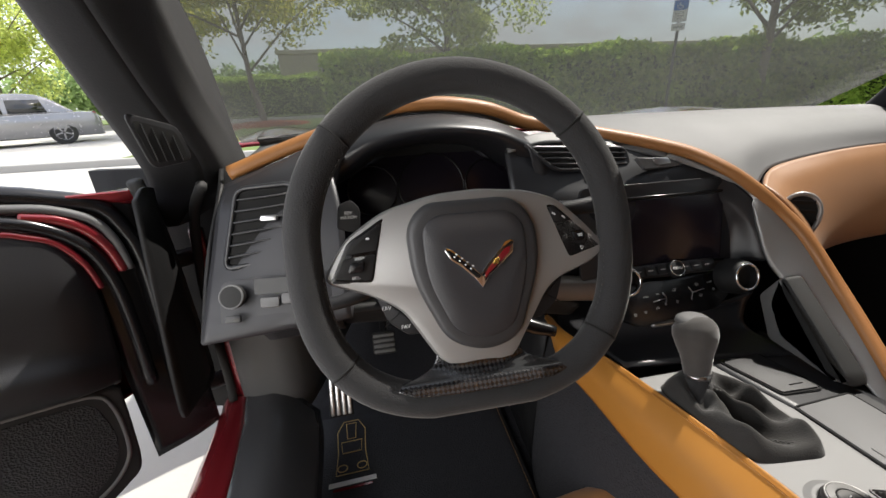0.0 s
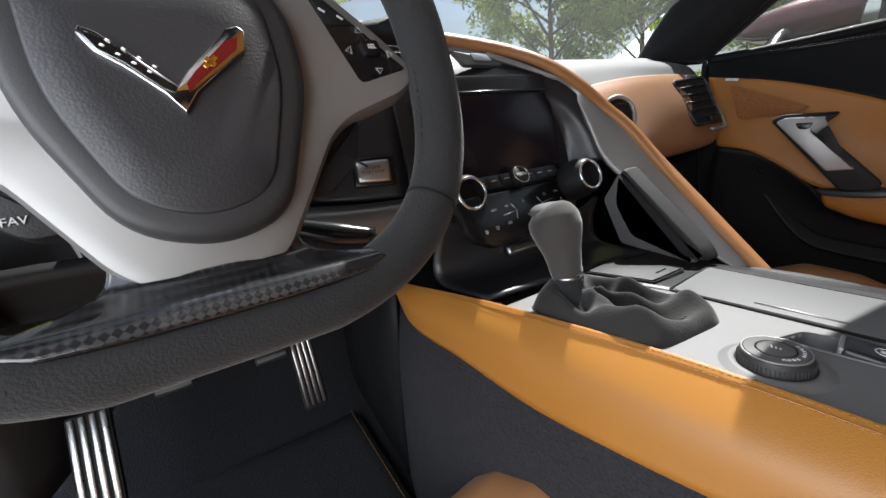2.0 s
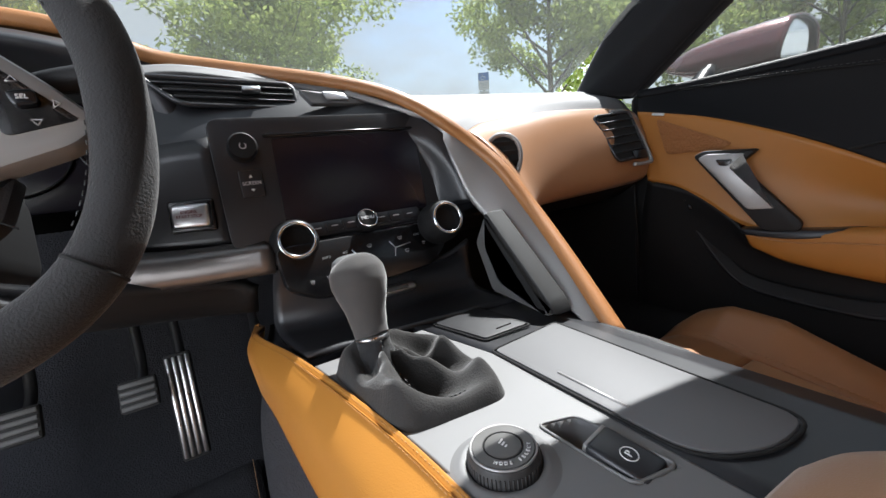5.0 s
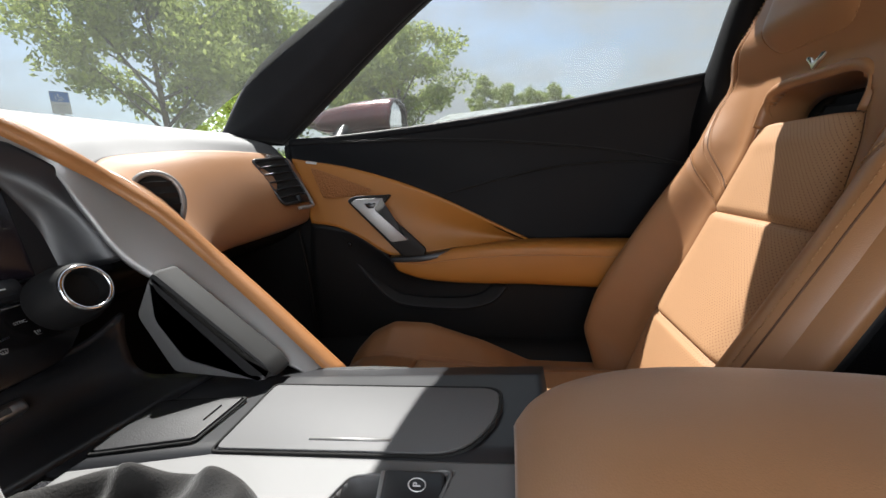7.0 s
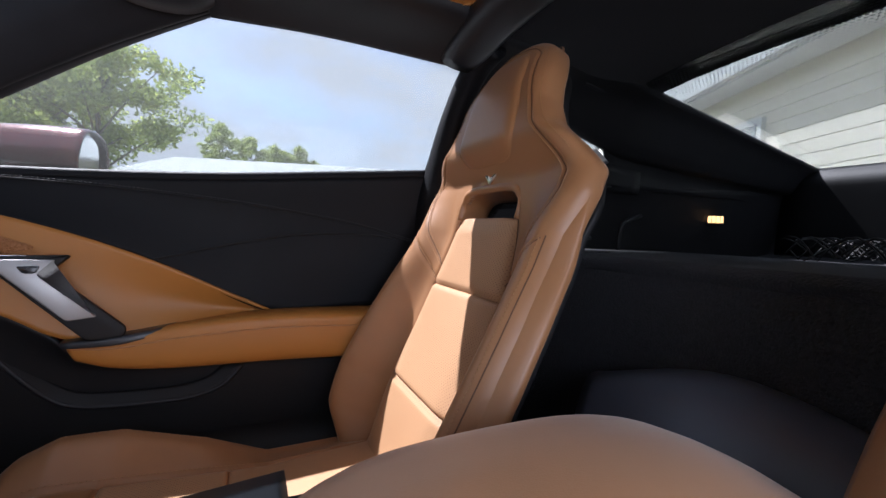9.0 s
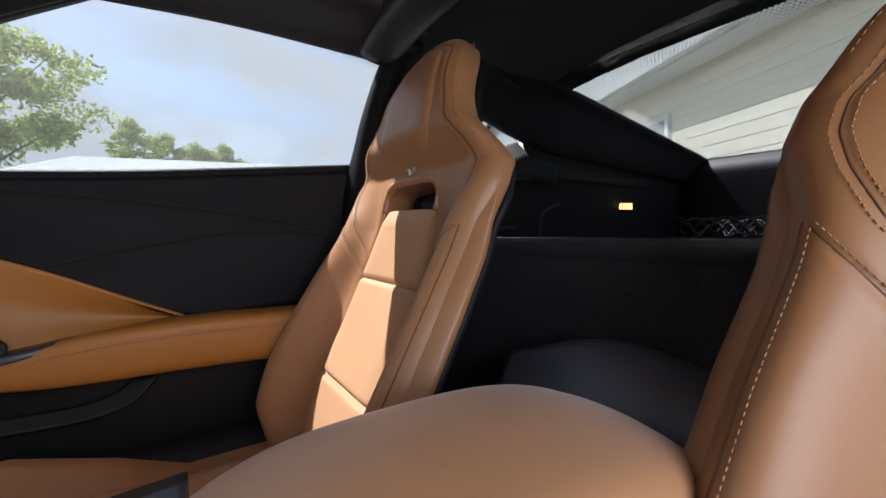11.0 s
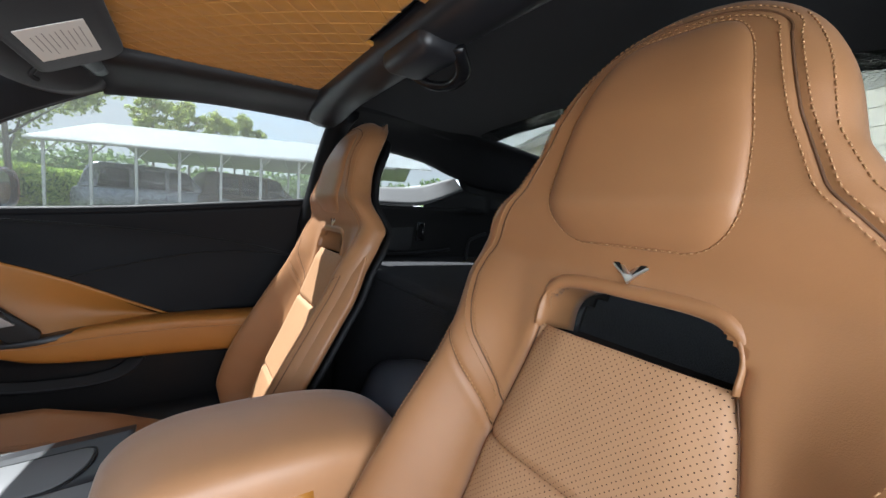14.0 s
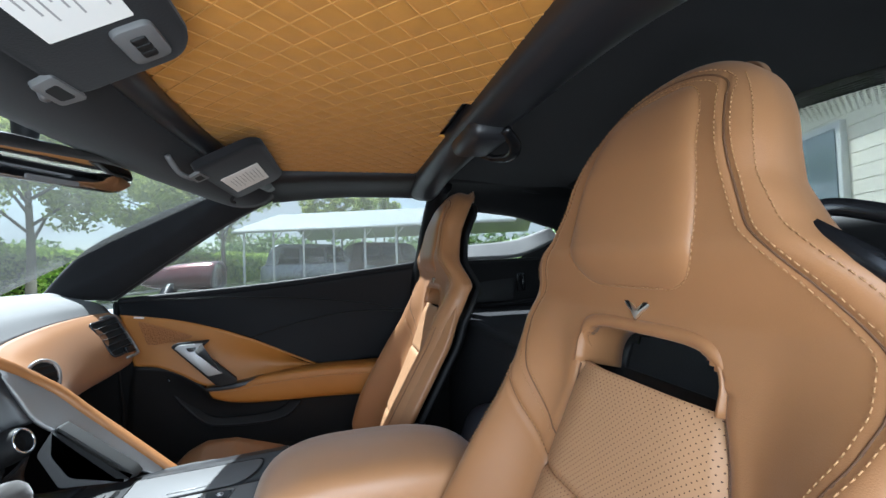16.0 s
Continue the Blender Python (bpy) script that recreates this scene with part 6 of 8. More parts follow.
for sg in (-1, 1):
    base = [(-0.095, -0.046), (-0.072, -0.048), (-0.048, -0.086), (-0.068, -0.087), (-0.086, -0.072)]
    key = part("side_key", shaped([(sg * p[0] + (0.006 if sg > 0 else 0), p[1]) for p in base][::sg], -0.032, -0.020, 0.003, 0.005), dark_soft, wheel)
    part("key_gap", rbox(0.030, 0.0010, 0.0010, 0.0003, 1, WM @ pose(sg * -0.070 if sg < 0 else 0.079, -0.067, -0.0200, 0, 0, 35 * -sg)) if sg > 0 else rbox(0.030, 0.0010, 0.0010, 0.0003, 1, WM @ pose(-0.072, -0.067, -0.0198, 0, 0, 38)), void_black, key)
    if sg < 0:
        link("writing", words("FAV", 0.005, WM @ pose(-0.080, -0.059, -0.0196)), ink_white, key)
        link("writing", words("FAV", 0.005, WM @ pose(-0.064, -0.078, -0.0196)), ink_white, key)
    px_ = 0.106 * sg if sg > 0 else -0.107
    up_ = 0.018 if sg < 0 else -0.012
    pad = part("paddle", plate(rounded([(-0.011, 0.0), (-0.008, 0.022), (0.004, 0.027), (0.012, 0.018), (0.010, -0.006)], 0.004), 0.005, 0.0015, WM @ pose(px_, up_, -0.040)), dark_soft, wheel)
    link("writing", words("REV\nMATCH", 0.0042, WM @ pose(px_ + 0.001, up_ + 0.012, -0.0346)), ink_white, pad)
column = thing("steering_column", (-0.41, 0.17, 0.66), "dark plastic steering column shroud with a stalk", "steering column")
part("shroud", rbox(0.115, 0.17, 0.10, 0.025, 4, Matrix.Translation((-0.413, 0.135, 0.700)) @ pose(0, 0, 0, -18)), matt_black, column)
link("column_tube", tube([(-0.413, 0.05, 0.735), (-0.413, 0.25, 0.665)], 0.036, 20), matt_black, column)
link("stalk", tube([(-0.34, 0.105, 0.775), (-0.30, 0.078, 0.785), (-0.262, 0.070, 0.790), (-0.245, 0.068, 0.791)], [0.007, 0.007, 0.0095, 0.0085], 12, n=16), dark_soft, column)
link("stalk", tube([(-0.47, 0.10, 0.72), (-0.52, 0.09, 0.705), (-0.555, 0.085, 0.70)], [0.007, 0.008, 0.007], 12, n=12), dark_soft, column)
link("lever", tube([(-0.36, 0.075, 0.665), (-0.33, 0.06, 0.655), (-0.305, 0.05, 0.650)], [0.006, 0.009, 0.006], 10, n=10), gloss_black, column)

# pedals
def pedal(x, y, z, w, h, bars, tilt, label, metal=brushed):
    p = thing("pedal", (x, y, z - h / 2), label, "pedal", "driver's pedals")
    m = facing((x, y, z), (0, -math.cos(radians(tilt)), math.sin(radians(tilt))))
    part("pad", rbox(w, h, 0.012, 0.004, 2, m), rubber, p)
    for k in range(bars):
        f = (k + 0.5) / bars - 0.5
        part("grip_bar", rbox(w / bars * 0.62, h * 0.94, 0.004, 0.0015, 2, m @ Matrix.Translation((f * w * 0.94, 0, 0.007))) if h > w else rbox(w * 0.9, h / bars * 0.55, 0.004, 0.0015, 2, m @ Matrix.Translation((0, f * h * 0.94, 0.007))), metal, p)
    link("arm", tube([m @ Vector((0, 0, -0.006)), m @ Vector((0, 0.06, -0.05)), (x, y + 0.12, z + 0.22)], 0.008, 8, n=12), matt_black, p)
    return p


pedal(-0.318, 0.46, 0.345, 0.040, 0.178, 4, 22, "brushed aluminium accelerator pedal with grip bars")
pedal(-0.370, 0.44, 0.398, 0.050, 0.048, 4, 28, "dark rubber brake pedal with satin bars", satin_grey)
pedal(-0.505, 0.44, 0.404, 0.050, 0.048, 4, 28, "dark rubber clutch pedal with satin bars", satin_grey)
pedal(-0.608, 0.41, 0.335, 0.050, 0.130, 4, 34, "brushed aluminium footrest with grip bars")

# floor mat with its printed crest
mat = thing("floor_mat", (-0.42, 0.25, 0.165), "black carpet floor mat with gold printed outline", "floor mat")
link("mat", slab(sheet([[(-0.69, y, 0.162), (-0.5, y, 0.160), (-0.34, y, 0.157), (-0.235, y, 0.160)] for y in (-0.02, 0.15, 0.35, 0.50)], 12, 12), 0.008, -1), carpet, mat)
gold = material("gold_print", (0.45, 0.30, 0.10), 0.6)
mm = Matrix.Translation((-0.603, 0.400, 0.166)) @ pose(0, 0, 0, 0, 0, 3) @ Matrix.Diagonal((1.15, 0.78, 1, 1))
for pts in ([(-0.030, -0.09), (-0.026, -0.02), (-0.028, 0.06), (-0.015, 0.10), (0.015, 0.10), (0.028, 0.06), (0.026, -0.02), (0.030, -0.09)], [(-0.018, -0.02), (-0.020, 0.02), (0.020, 0.02), (0.018, -0.02)], [(-0.008, 0.03), (-0.010, 0.09), (0.010, 0.09), (0.008, 0.03)]):
    link("crest_line", tube([mm @ Vector((*p, 0.0)) for p in pts], 0.0012, 6, True), gold, mat, "gold printed line")
for x_, y_ in ((-0.018, -0.07), (0.018, -0.07)):
    link("crest_line", tube([mm @ Vector((x_ + 0.009 * math.cos(a), y_ + 0.011 * math.sin(a), 0)) for a in np.linspace(0, 6.28, 16, endpoint=False)], 0.0012, 6, True), gold, mat, "gold printed line")
part("title_bar", rbox(0.085, 0.014, 0.0015, 0.0005, 1, mm @ Matrix.Translation((0, -0.118, 0.001))), ink_white, mat)
part("title_bar", rbox(0.070, 0.008, 0.0015, 0.0005, 1, mm @ Matrix.Translation((0, -0.134, 0.001))), red_enamel, mat)
link("mat_edge", dashes([(-0.245, y, 0.163 + 0.002) for y in np.linspace(-0.02, 0.5, 60)], 0.006, 0.003, 0.0008), thread_tan, mat)

# ---- doors ----


def build_door(sg, M, label):
    """A door with its parts: sg 1 for the passenger's, -1 for the driver's; M swings it on its hinge."""
    P = lambda pts: [(sg * p[0] - (0.06 if sg < 0 else 0), p[1], p[2] if sg > 0 else max(p[2], 0.385 + 0.10 * step(0.1, 0.3, p[1]))) for p in pts]
    hinge = M @ Vector((sg * 0.78, 0.33, 0.2))
    door = thing("door_1" if sg > 0 else "door_2", hinge, label, "door", kind="structure")
    put = lambda name, me, mat, parent=door, lab="": link(name, moved(me, M), mat, parent, lab)
    putb = lambda name, bm, mat, parent=door, lab="": link(name, moved(mesh_of(bm), M), mat, parent, lab)
    if sg > 0:
        belt = [(0.668, 0.300, 0.815), (0.700, 0.20, 0.820), (0.712, 0.0, 0.832), (0.706, -0.20, 0.848), (0.698, -0.40, 0.870), (0.682, -0.63, 0.895)]
        mid = [(0.662, 0.295, 0.795), (0.690, 0.18, 0.785), (0.708, -0.02, 0.765), (0.716, -0.20, 0.740), (0.716, -0.40, 0.725), (0.695, -0.63, 0.730)]
        vline = [(0.648, 0.285, 0.773), (0.672, 0.13, 0.740), (0.690, -0.05, 0.672), (0.705, -0.264, 0.556), (0.712, -0.45, 0.556), (0.695, -0.64, 0.560)]
        cap = P([(p[0] + 0.055, p[1], p[2] + 0.004) for p in belt])
        top = put("door_cap", slab(sheet([cap, P([(p[0] + 0.012, p[1], p[2] + 0.006) for p in belt]), P(belt), P([(p[0] - 0.002, p[1], p[2] - 0.012) for p in belt])], 10, 40), 0.006, sg), black_leather)
        up = sheet([P([(p[0] - 0.002, p[1], p[2] - 0.012) for p in belt]), P(mid), P(vline)], 24, 60)
        upper = put("upper_panel", slab(up, 0.006, sg), black_leather, lab="black leather upper door panel")
        seam1 = [(0.697, 0.290, 0.808), (0.703, 0.05, 0.805), (0.708, -0.15, 0.793), (0.710, -0.30, 0.777), (0.710, -0.46, 0.752), (0.701, -0.60, 0.716)]
        seam2 = [(0.690, -0.06, 0.670), (0.706, -0.20, 0.703), (0.711, -0.34, 0.727), (0.708, -0.49, 0.730), (0.699, -0.60, 0.716)]
        for s_, r_ in ((seam1, 0.0016), (seam2, 0.0022)):
            put("seam", tube(P([(p[0] - 0.003, p[1], p[2]) for p in s_]), r_, 6, n=40), void_black, upper)
        put("stitching", dashes(catmull(P([(p[0] - 0.004, p[1], p[2] + 0.004) for p in seam1]), 90), 0.004, 0.003, 0.0006), thread_grey, upper)
        # amber panel that runs back to a point
        vtop = catmull(vline[:4], 8)
        vlow = catmull([(0.632, 0.245, 0.620), (0.642, 0.16, 0.600), (0.650, 0.085, 0.548), (0.660, 0.03, 0.530), (0.685, -0.09, 0.533), (0.704, -0.262, 0.551)], 8)
        vm = [(a * 0.5 + b * 0.5 + np.array((0.006 + 0.012 * step(2, 6, i), 0, 0))).tolist() for i, (a, b) in enumerate(zip(vtop, vlow))]
        amber = put("amber_panel" if sg > 0 else "lower_pad", slab(sheet([P([(p[0] - 0.003, *p[1:]) for p in vtop]), P(vm), P(vlow)], 20, 50), 0.006, sg), door_leather if sg > 0 else black_leather, lab="amber leather door panel" if sg > 0 else "black leather door pad")
        # speaker grille and its plaque
        gm_ = facing((sg * 0.6515, 0.178, 0.715), (-sg * 0.985, -0.16, 0.08))
        fl = 1 if sg > 0 else -1
        gr = sg > 0 and part("grille", plate(rounded([(fl * -0.062, 0.038), (fl * 0.085, -0.024), (fl * 0.060, -0.033), (fl * -0.035, -0.040)], 0.012), 0.002, 0.0006, M @ gm_), material("perforated_tan_cover", (0.24, 0.09, 0.02), 0.6, grain=0.002, grain_size=0.004, bump=1.0), amber, "tan speaker grille")
        sg > 0 and part("plaque", rbox(0.026, 0.006, 0.002, 0.001, 1, M @ gm_ @ pose(fl * -0.058, 0.046, 0.001, 0, 0, fl * -8)), brushed, amber)
        # armrest
        a0 = [(0.655, 0.052, 0.527), (0.700, -0.02, 0.530), (0.705, -0.12, 0.545), (0.712, -0.27, 0.560), (0.712, -0.45, 0.558), (0.70, -0.645, 0.556)]
        a1 = [(0.640, 0.050, 0.530), (0.644, -0.02, 0.534), (0.642, -0.12, 0.553), (0.640, -0.27, 0.562), (0.638, -0.45, 0.558), (0.640, -0.645, 0.553)]
        a2 = [(0.632, 0.047, 0.520), (0.632, -0.02, 0.516), (0.629, -0.12, 0.528), (0.626, -0.27, 0.535), (0.624, -0.45, 0.530), (0.628, -0.645, 0.526)]
        a3 = [(0.640, 0.036, 0.497), (0.638, -0.02, 0.480), (0.636, -0.12, 0.472), (0.634, -0.27, 0.470), (0.632, -0.45, 0.463), (0.636, -0.645, 0.460)]
        a4 = [(0.675, 0.026, 0.500), (0.690, -0.02, 0.480), (0.695, -0.12, 0.470), (0.70, -0.27, 0.466), (0.70, -0.45, 0.460), (0.70, -0.645, 0.456)]
        A = sheet([P(r) for r in (a0, a1, a2, a3, a4)], 24, 60)
        ar = put("armrest", slab(A, 0.006, sg), door_leather if sg > 0 else black_leather, lab="amber leather door armrest" if sg > 0 else "black leather door armrest")
        put("seam", tube(P([(p[0] - 0.001, p[1], p[2] + 0.002) for p in a2]), 0.0012, 6, n=40), tan_trim, ar)
        put("switch_cap", slab(sheet([P([(0.700, 0.058, 0.532), (0.70, -0.03, 0.536), (0.70, -0.10, 0.545)]), P([(0.636, 0.058, 0.533), (0.637, -0.02, 0.538), (0.645, -0.085, 0.548)]), P([(0.629, 0.053, 0.523), (0.629, -0.02, 0.524), (0.634, -0.078, 0.536)])], 10, 16), 0.004, sg), console_black, ar, "black switch panel")
        # pull handle: black body with a silver face
        hm = M @ facing((sg * 0.640 - (0.06 if sg < 0 else 0), 0.055, 0.612), (-sg * 0.97, -0.2, 0.1))
        flip = lambda pts: [(fl * p[0], p[1]) for p in pts][::fl]
        hb = part("pull_handle", plate(rounded(flip([(-0.092, 0.058), (-0.075, 0.068), (0.012, 0.068), (-0.016, 0.040), (0.085, -0.062), (0.080, -0.078), (0.030, -0.078)]), 0.008), 0.018, 0.004, hm @ Matrix.Translation((0, 0, -0.004))), matt_black, door)
        hf = part("handle_face", plate(rounded(flip([(-0.082, 0.053), (-0.068, 0.061), (-0.006, 0.060), (-0.028, 0.036), (0.046, -0.038), (0.006, -0.042)]), 0.006), 0.005, 0.002, hm @ Matrix.Translation((0, 0, 0.014))), satin_silver, hb, "brushed aluminium handle face")
        part("lock_button", plate(rounded(flip([(-0.052, 0.050), (-0.024, 0.050), (-0.030, 0.038), (-0.044, 0.038)]), 0.004), 0.003, 0.001, hm @ Matrix.Translation((0, 0, 0.0185))), gloss_black, hf)
        # lower panel and map pocket
        l0 = [(0.634, 0.247, 0.618), (0.645, 0.16, 0.598), (0.655, 0.085, 0.545), (0.665, 0.03, 0.495), (0.69, -0.12, 0.472), (0.70, -0.40, 0.463), (0.70, -0.645, 0.458)]
        l1 = [(0.655, 0.270, 0.50), (0.675, 0.16, 0.49), (0.69, 0.085, 0.46), (0.70, 0.03, 0.44), (0.705, -0.12, 0.43), (0.705, -0.40, 0.42), (0.705, -0.645, 0.42)]
        l2 = [(0.700, 0.300, 0.22), (0.71, 0.16, 0.22), (0.71, 0.085, 0.22), (0.71, 0.03, 0.22), (0.71, -0.12, 0.22), (0.71, -0.40, 0.22), (0.71, -0.645, 0.22)]
        lower = put("lower_panel", slab(sheet([P(l0), P(l1), P(l2)], 20, 40), 0.006, sg), matt_black, lab="dark lower door panel with a map pocket")
        lip = [(0.668, 0.205, 0.575), (0.676, 0.16, 0.515), (0.680, 0.115, 0.455), (0.682, 0.075, 0.415), (0.682, 0.03, 0.400), (0.682, -0.06, 0.394), (0.683, -0.13, 0.396), (0.685, -0.18, 0.412), (0.69, -0.215, 0.448)]
        put("pocket_lip", tube(P(lip), 0.005, 8, n=50), dark_soft, lower)
        put("pocket", slab(sheet([P(lip), P([(p[0] + 0.014, p[1] * 0.86, 0.40 + (p[2] - 0.40) * 0.7 + 0.02) for p in lip])], 6, 30), 0.004, sg), matt_black, lower)
        for k in range(2):
            put("switch", tube(P([(0.657, 0.178 - 0.012 * k, 0.585 - 0.016 * k), (0.654, 0.172 - 0.012 * k, 0.575 - 0.016 * k)]), 0.004, 8), gloss_black, lower)
    # painted outer skin
    sk = [[(0.760, 0.335, 0.800), (0.79, 0.0, 0.815), (0.775, -0.35, 0.84), (0.745, -0.66, 0.87)], [(0.86, 0.335, 0.70), (0.89, 0, 0.71), (0.88, -0.35, 0.73), (0.86, -0.66, 0.76)], [(0.86, 0.335, 0.45), (0.885, 0, 0.45), (0.88, -0.35, 0.45), (0.86, -0.66, 0.45)], [(0.83, 0.335, 0.20), (0.84, 0, 0.20), (0.84, -0.35, 0.20), (0.83, -0.66, 0.20)]]
    skin = put("outer_skin", slab(sheet([P(r) for r in sk], 16, 24), 0.004, -sg), red_paint, lab="deep red painted outer door skin")
    put("front_edge", slab(sheet([P([(0.665, 0.312, 0.80), (0.70, 0.325, 0.81), (0.755, 0.338, 0.80)]), P([(0.65, 0.295, 0.62), (0.74, 0.335, 0.65), (0.852, 0.338, 0.69)]), P([(0.66, 0.285, 0.45), (0.74, 0.335, 0.45), (0.855, 0.338, 0.45)]), P([(0.70, 0.30, 0.21), (0.75, 0.335, 0.21), (0.83, 0.335, 0.21)])], 14, 10), 0.006, -sg), matt_black, skin)
    put("rear_edge", slab(sheet([P([(0.685, -0.642, 0.88), (0.745, -0.66, 0.87)]), P([(0.70, -0.645, 0.6), (0.86, -0.66, 0.7)]), P([(0.71, -0.645, 0.21), (0.83, -0.66, 0.21)])], 12, 6), 0.006, sg), red_paint, skin)
    put("seal", tube(P([(0.735, 0.318, 0.815), (0.76, 0.33, 0.72), (0.765, 0.335, 0.5), (0.76, 0.33, 0.24)]), 0.010, 8, n=24), rubber, skin)
    return door


build_door(1, Matrix(), "closed passenger door with black and amber leather")
SWING = Matrix.Translation((-0.803, 0.365, 0)) @ pose(0, 0, 0, 0, 0, -60) @ Matrix.Translation((0.86, -0.36, 0))
open_door = build_door(-1, SWING, "open driver's door with black panel and red edge")


def on_door(s_, z, off=0.0):
    """A point on the open door: s_ back from the hinge, off towards the cabin."""
    return (-0.803 - 0.866 * s_ + 0.5 * off, 0.365 - 0.5 * s_ - 0.866 * off, z)


shut = [part_ for part_ in open_door.children if part_.name.startswith("outer_skin")][0]
for pts, mt, r_, off in (([(0.24, 0.826), (0.175, 0.813), (0.137, 0.802), (0.09, 0.783), (0.071, 0.747), (0.062, 0.70), (0.064, 0.60), (0.070, 0.45)], gloss_black, 0.015, 0.020),
                         ([(0.24, 0.815), (0.180, 0.800), (0.137, 0.790), (0.10, 0.768), (0.084, 0.735), (0.078, 0.690)], satin_grey, 0.007, 0.034),
                         ([(0.165, 0.786), (0.134, 0.776), (0.110, 0.757), (0.094, 0.727), (0.086, 0.690)], red_paint, 0.010, 0.034),
                         ([(0.24, 0.795), (0.180, 0.783), (0.145, 0.766), (0.118, 0.738), (0.104, 0.700), (0.098, 0.64), (0.100, 0.50)], gloss_black, 0.011, 0.038),
                         ([(0.24, 0.782), (0.188, 0.772), (0.165, 0.762), (0.141, 0.747), (0.123, 0.714), (0.115, 0.675)], red_paint, 0.006, 0.044)):
    link("edge_seal", tube([on_door(*p, off) for p in pts], r_, 10, n=40, squash=0.8), mt, shut)
link("shut_face", slab(sheet([[on_door(0.030, z, 0.0), on_door(0.07, z, 0.014), on_door(0.13, z, 0.022)] for z in (0.80, 0.70, 0.55, 0.42, 0.35)], 16, 10), 0.006, 1), gloss_black, shut)
pad_rows = [[on_door(x_, z_, o_) for x_, z_, o_ in row] for row in (
    ((0.95, 0.83, 0.05), (0.34, 0.800, 0.04), (0.19, 0.770, 0.040), (0.146, 0.742, 0.042), (0.128, 0.700, 0.036)),
    ((0.95, 0.74, 0.07), (0.34, 0.72, 0.060), (0.20, 0.70, 0.060), (0.150, 0.680, 0.058), (0.124, 0.650, 0.040)),
    ((0.95, 0.65, 0.07), (0.34, 0.63, 0.064), (0.22, 0.62, 0.064), (0.165, 0.605, 0.062), (0.128, 0.580, 0.042)),
    ((0.95, 0.62, 0.095), (0.34, 0.605, 0.088), (0.24, 0.590, 0.086), (0.175, 0.578, 0.080), (0.130, 0.560, 0.046)),
    ((0.95, 0.58, 0.085), (0.34, 0.565, 0.078), (0.24, 0.555, 0.076), (0.180, 0.545, 0.070), (0.134, 0.535, 0.044)),
    ((0.95, 0.56, 0.05), (0.34, 0.545, 0.050), (0.24, 0.540, 0.050), (0.180, 0.532, 0.048), (0.136, 0.525, 0.040)))]
link("top_ledge", slab(sheet([[on_door(x_, z_ + 0.012, o_ - 0.05) for x_, z_, o_ in ((0.95, 0.83, 0.05), (0.34, 0.815, 0.04), (0.20, 0.795, 0.04))], [on_door(x_, z_, o_) for x_, z_, o_ in ((0.95, 0.83, 0.05), (0.34, 0.800, 0.04), (0.19, 0.770, 0.040))]], 6, 20), 0.005, 1), gloss_black, open_door)
link("padded_panel", slab(sheet(pad_rows, 40, 30), 0.006, -1), dark_soft, open_door, "black padded door panel with a rolled ledge")
low_rows = [[on_door(x_, z_, 0.046) for x_, z_ in row] for row in (((0.95, 0.57), (0.34, 0.556), (0.26, 0.549), (0.16, 0.530), (0.138, 0.518)), ((0.95, 0.46), (0.34, 0.46), (0.25, 0.45), (0.165, 0.44), (0.142, 0.44)), ((0.95, 0.36), (0.34, 0.36), (0.26, 0.355), (0.18, 0.36), (0.150, 0.37)), ((0.95, 0.28), (0.34, 0.30), (0.28, 0.302), (0.22, 0.318), (0.175, 0.345)))]
link("lower_face", slab(sheet(low_rows, 20, 20), 0.006, -1), matt_black, open_door)
grille_m = facing(on_door(0.0, 0.0, 0.049), (0.5, -0.866, 0))
cloth = part("speaker", plate(rounded([(-0.34, 0.532), (-0.172, 0.512), (-0.160, 0.44), (-0.176, 0.385), (-0.225, 0.345), (-0.34, 0.330)], [0.01, 0.02, 0.03, 0.03, 0.03, 0.01]), 0.004, 0.001, grille_m), material("woven_speaker_cloth", (0.016, 0.016, 0.018), 0.8, grain=0.002, grain_size=0.003, bump=1.0), open_door, "black woven speaker cloth")
link("speaker_rim", tube([grille_m @ Vector((-x_, z_, 0.004)) for x_, z_ in ((0.34, 0.543), (0.205, 0.528), (0.166, 0.518), (0.154, 0.495), (0.152, 0.444), (0.160, 0.395), (0.19, 0.358), (0.235, 0.334))], 0.003, 8, n=50), satin_grey, cloth)

# door mirror outside the passenger window
mir = thing("door_mirror", (0.86, 0.15, 0.83), "deep red door mirror with a clear glass", "mirror")
cz = catmull([(0.0, 0.0), (0.012, 0.045), (0.05, 0.080), (0.11, 0.086), (0.165, 0.072), (0.175, 0.035), (0.16, 0.0), (0.08, -0.012)], 40, True)
rings = [[(0.775 + p[0] * f + 0.012 * (1 - f), y, 0.840 + p[1] * f + 0.030 * (1 - f)) for p in cz] for f, y in ((0.97, 0.075), (1.0, 0.085), (0.98, 0.13), (0.86, 0.20), (0.62, 0.26), (0.25, 0.30))]
link("shell", slab(np.array(rings)[:, list(range(40)) + [0]], 0.004, 1), red_paint, mir)
part("glass", plate([(0.775 + p[0] * 0.94 + 0.003, -(0.840 + p[1] * 0.94 + 0.002)) for p in cz], 0.003, 0, Matrix(((1, 0, 0, 0), (0, 0, 1, 0.082), (0, -1, 0, 0), (0, 0, 0, 1)))), material("silvered_mirror", (0.85, 0.86, 0.86), 0.02, metal=1.0, mottle=0.0), mir)
link("rim", tube([(0.775 + p[0] * 0.96, 0.078, 0.840 + p[1] * 0.96 + 0.001) for p in cz], 0.004, 8, True), gloss_black, mir)
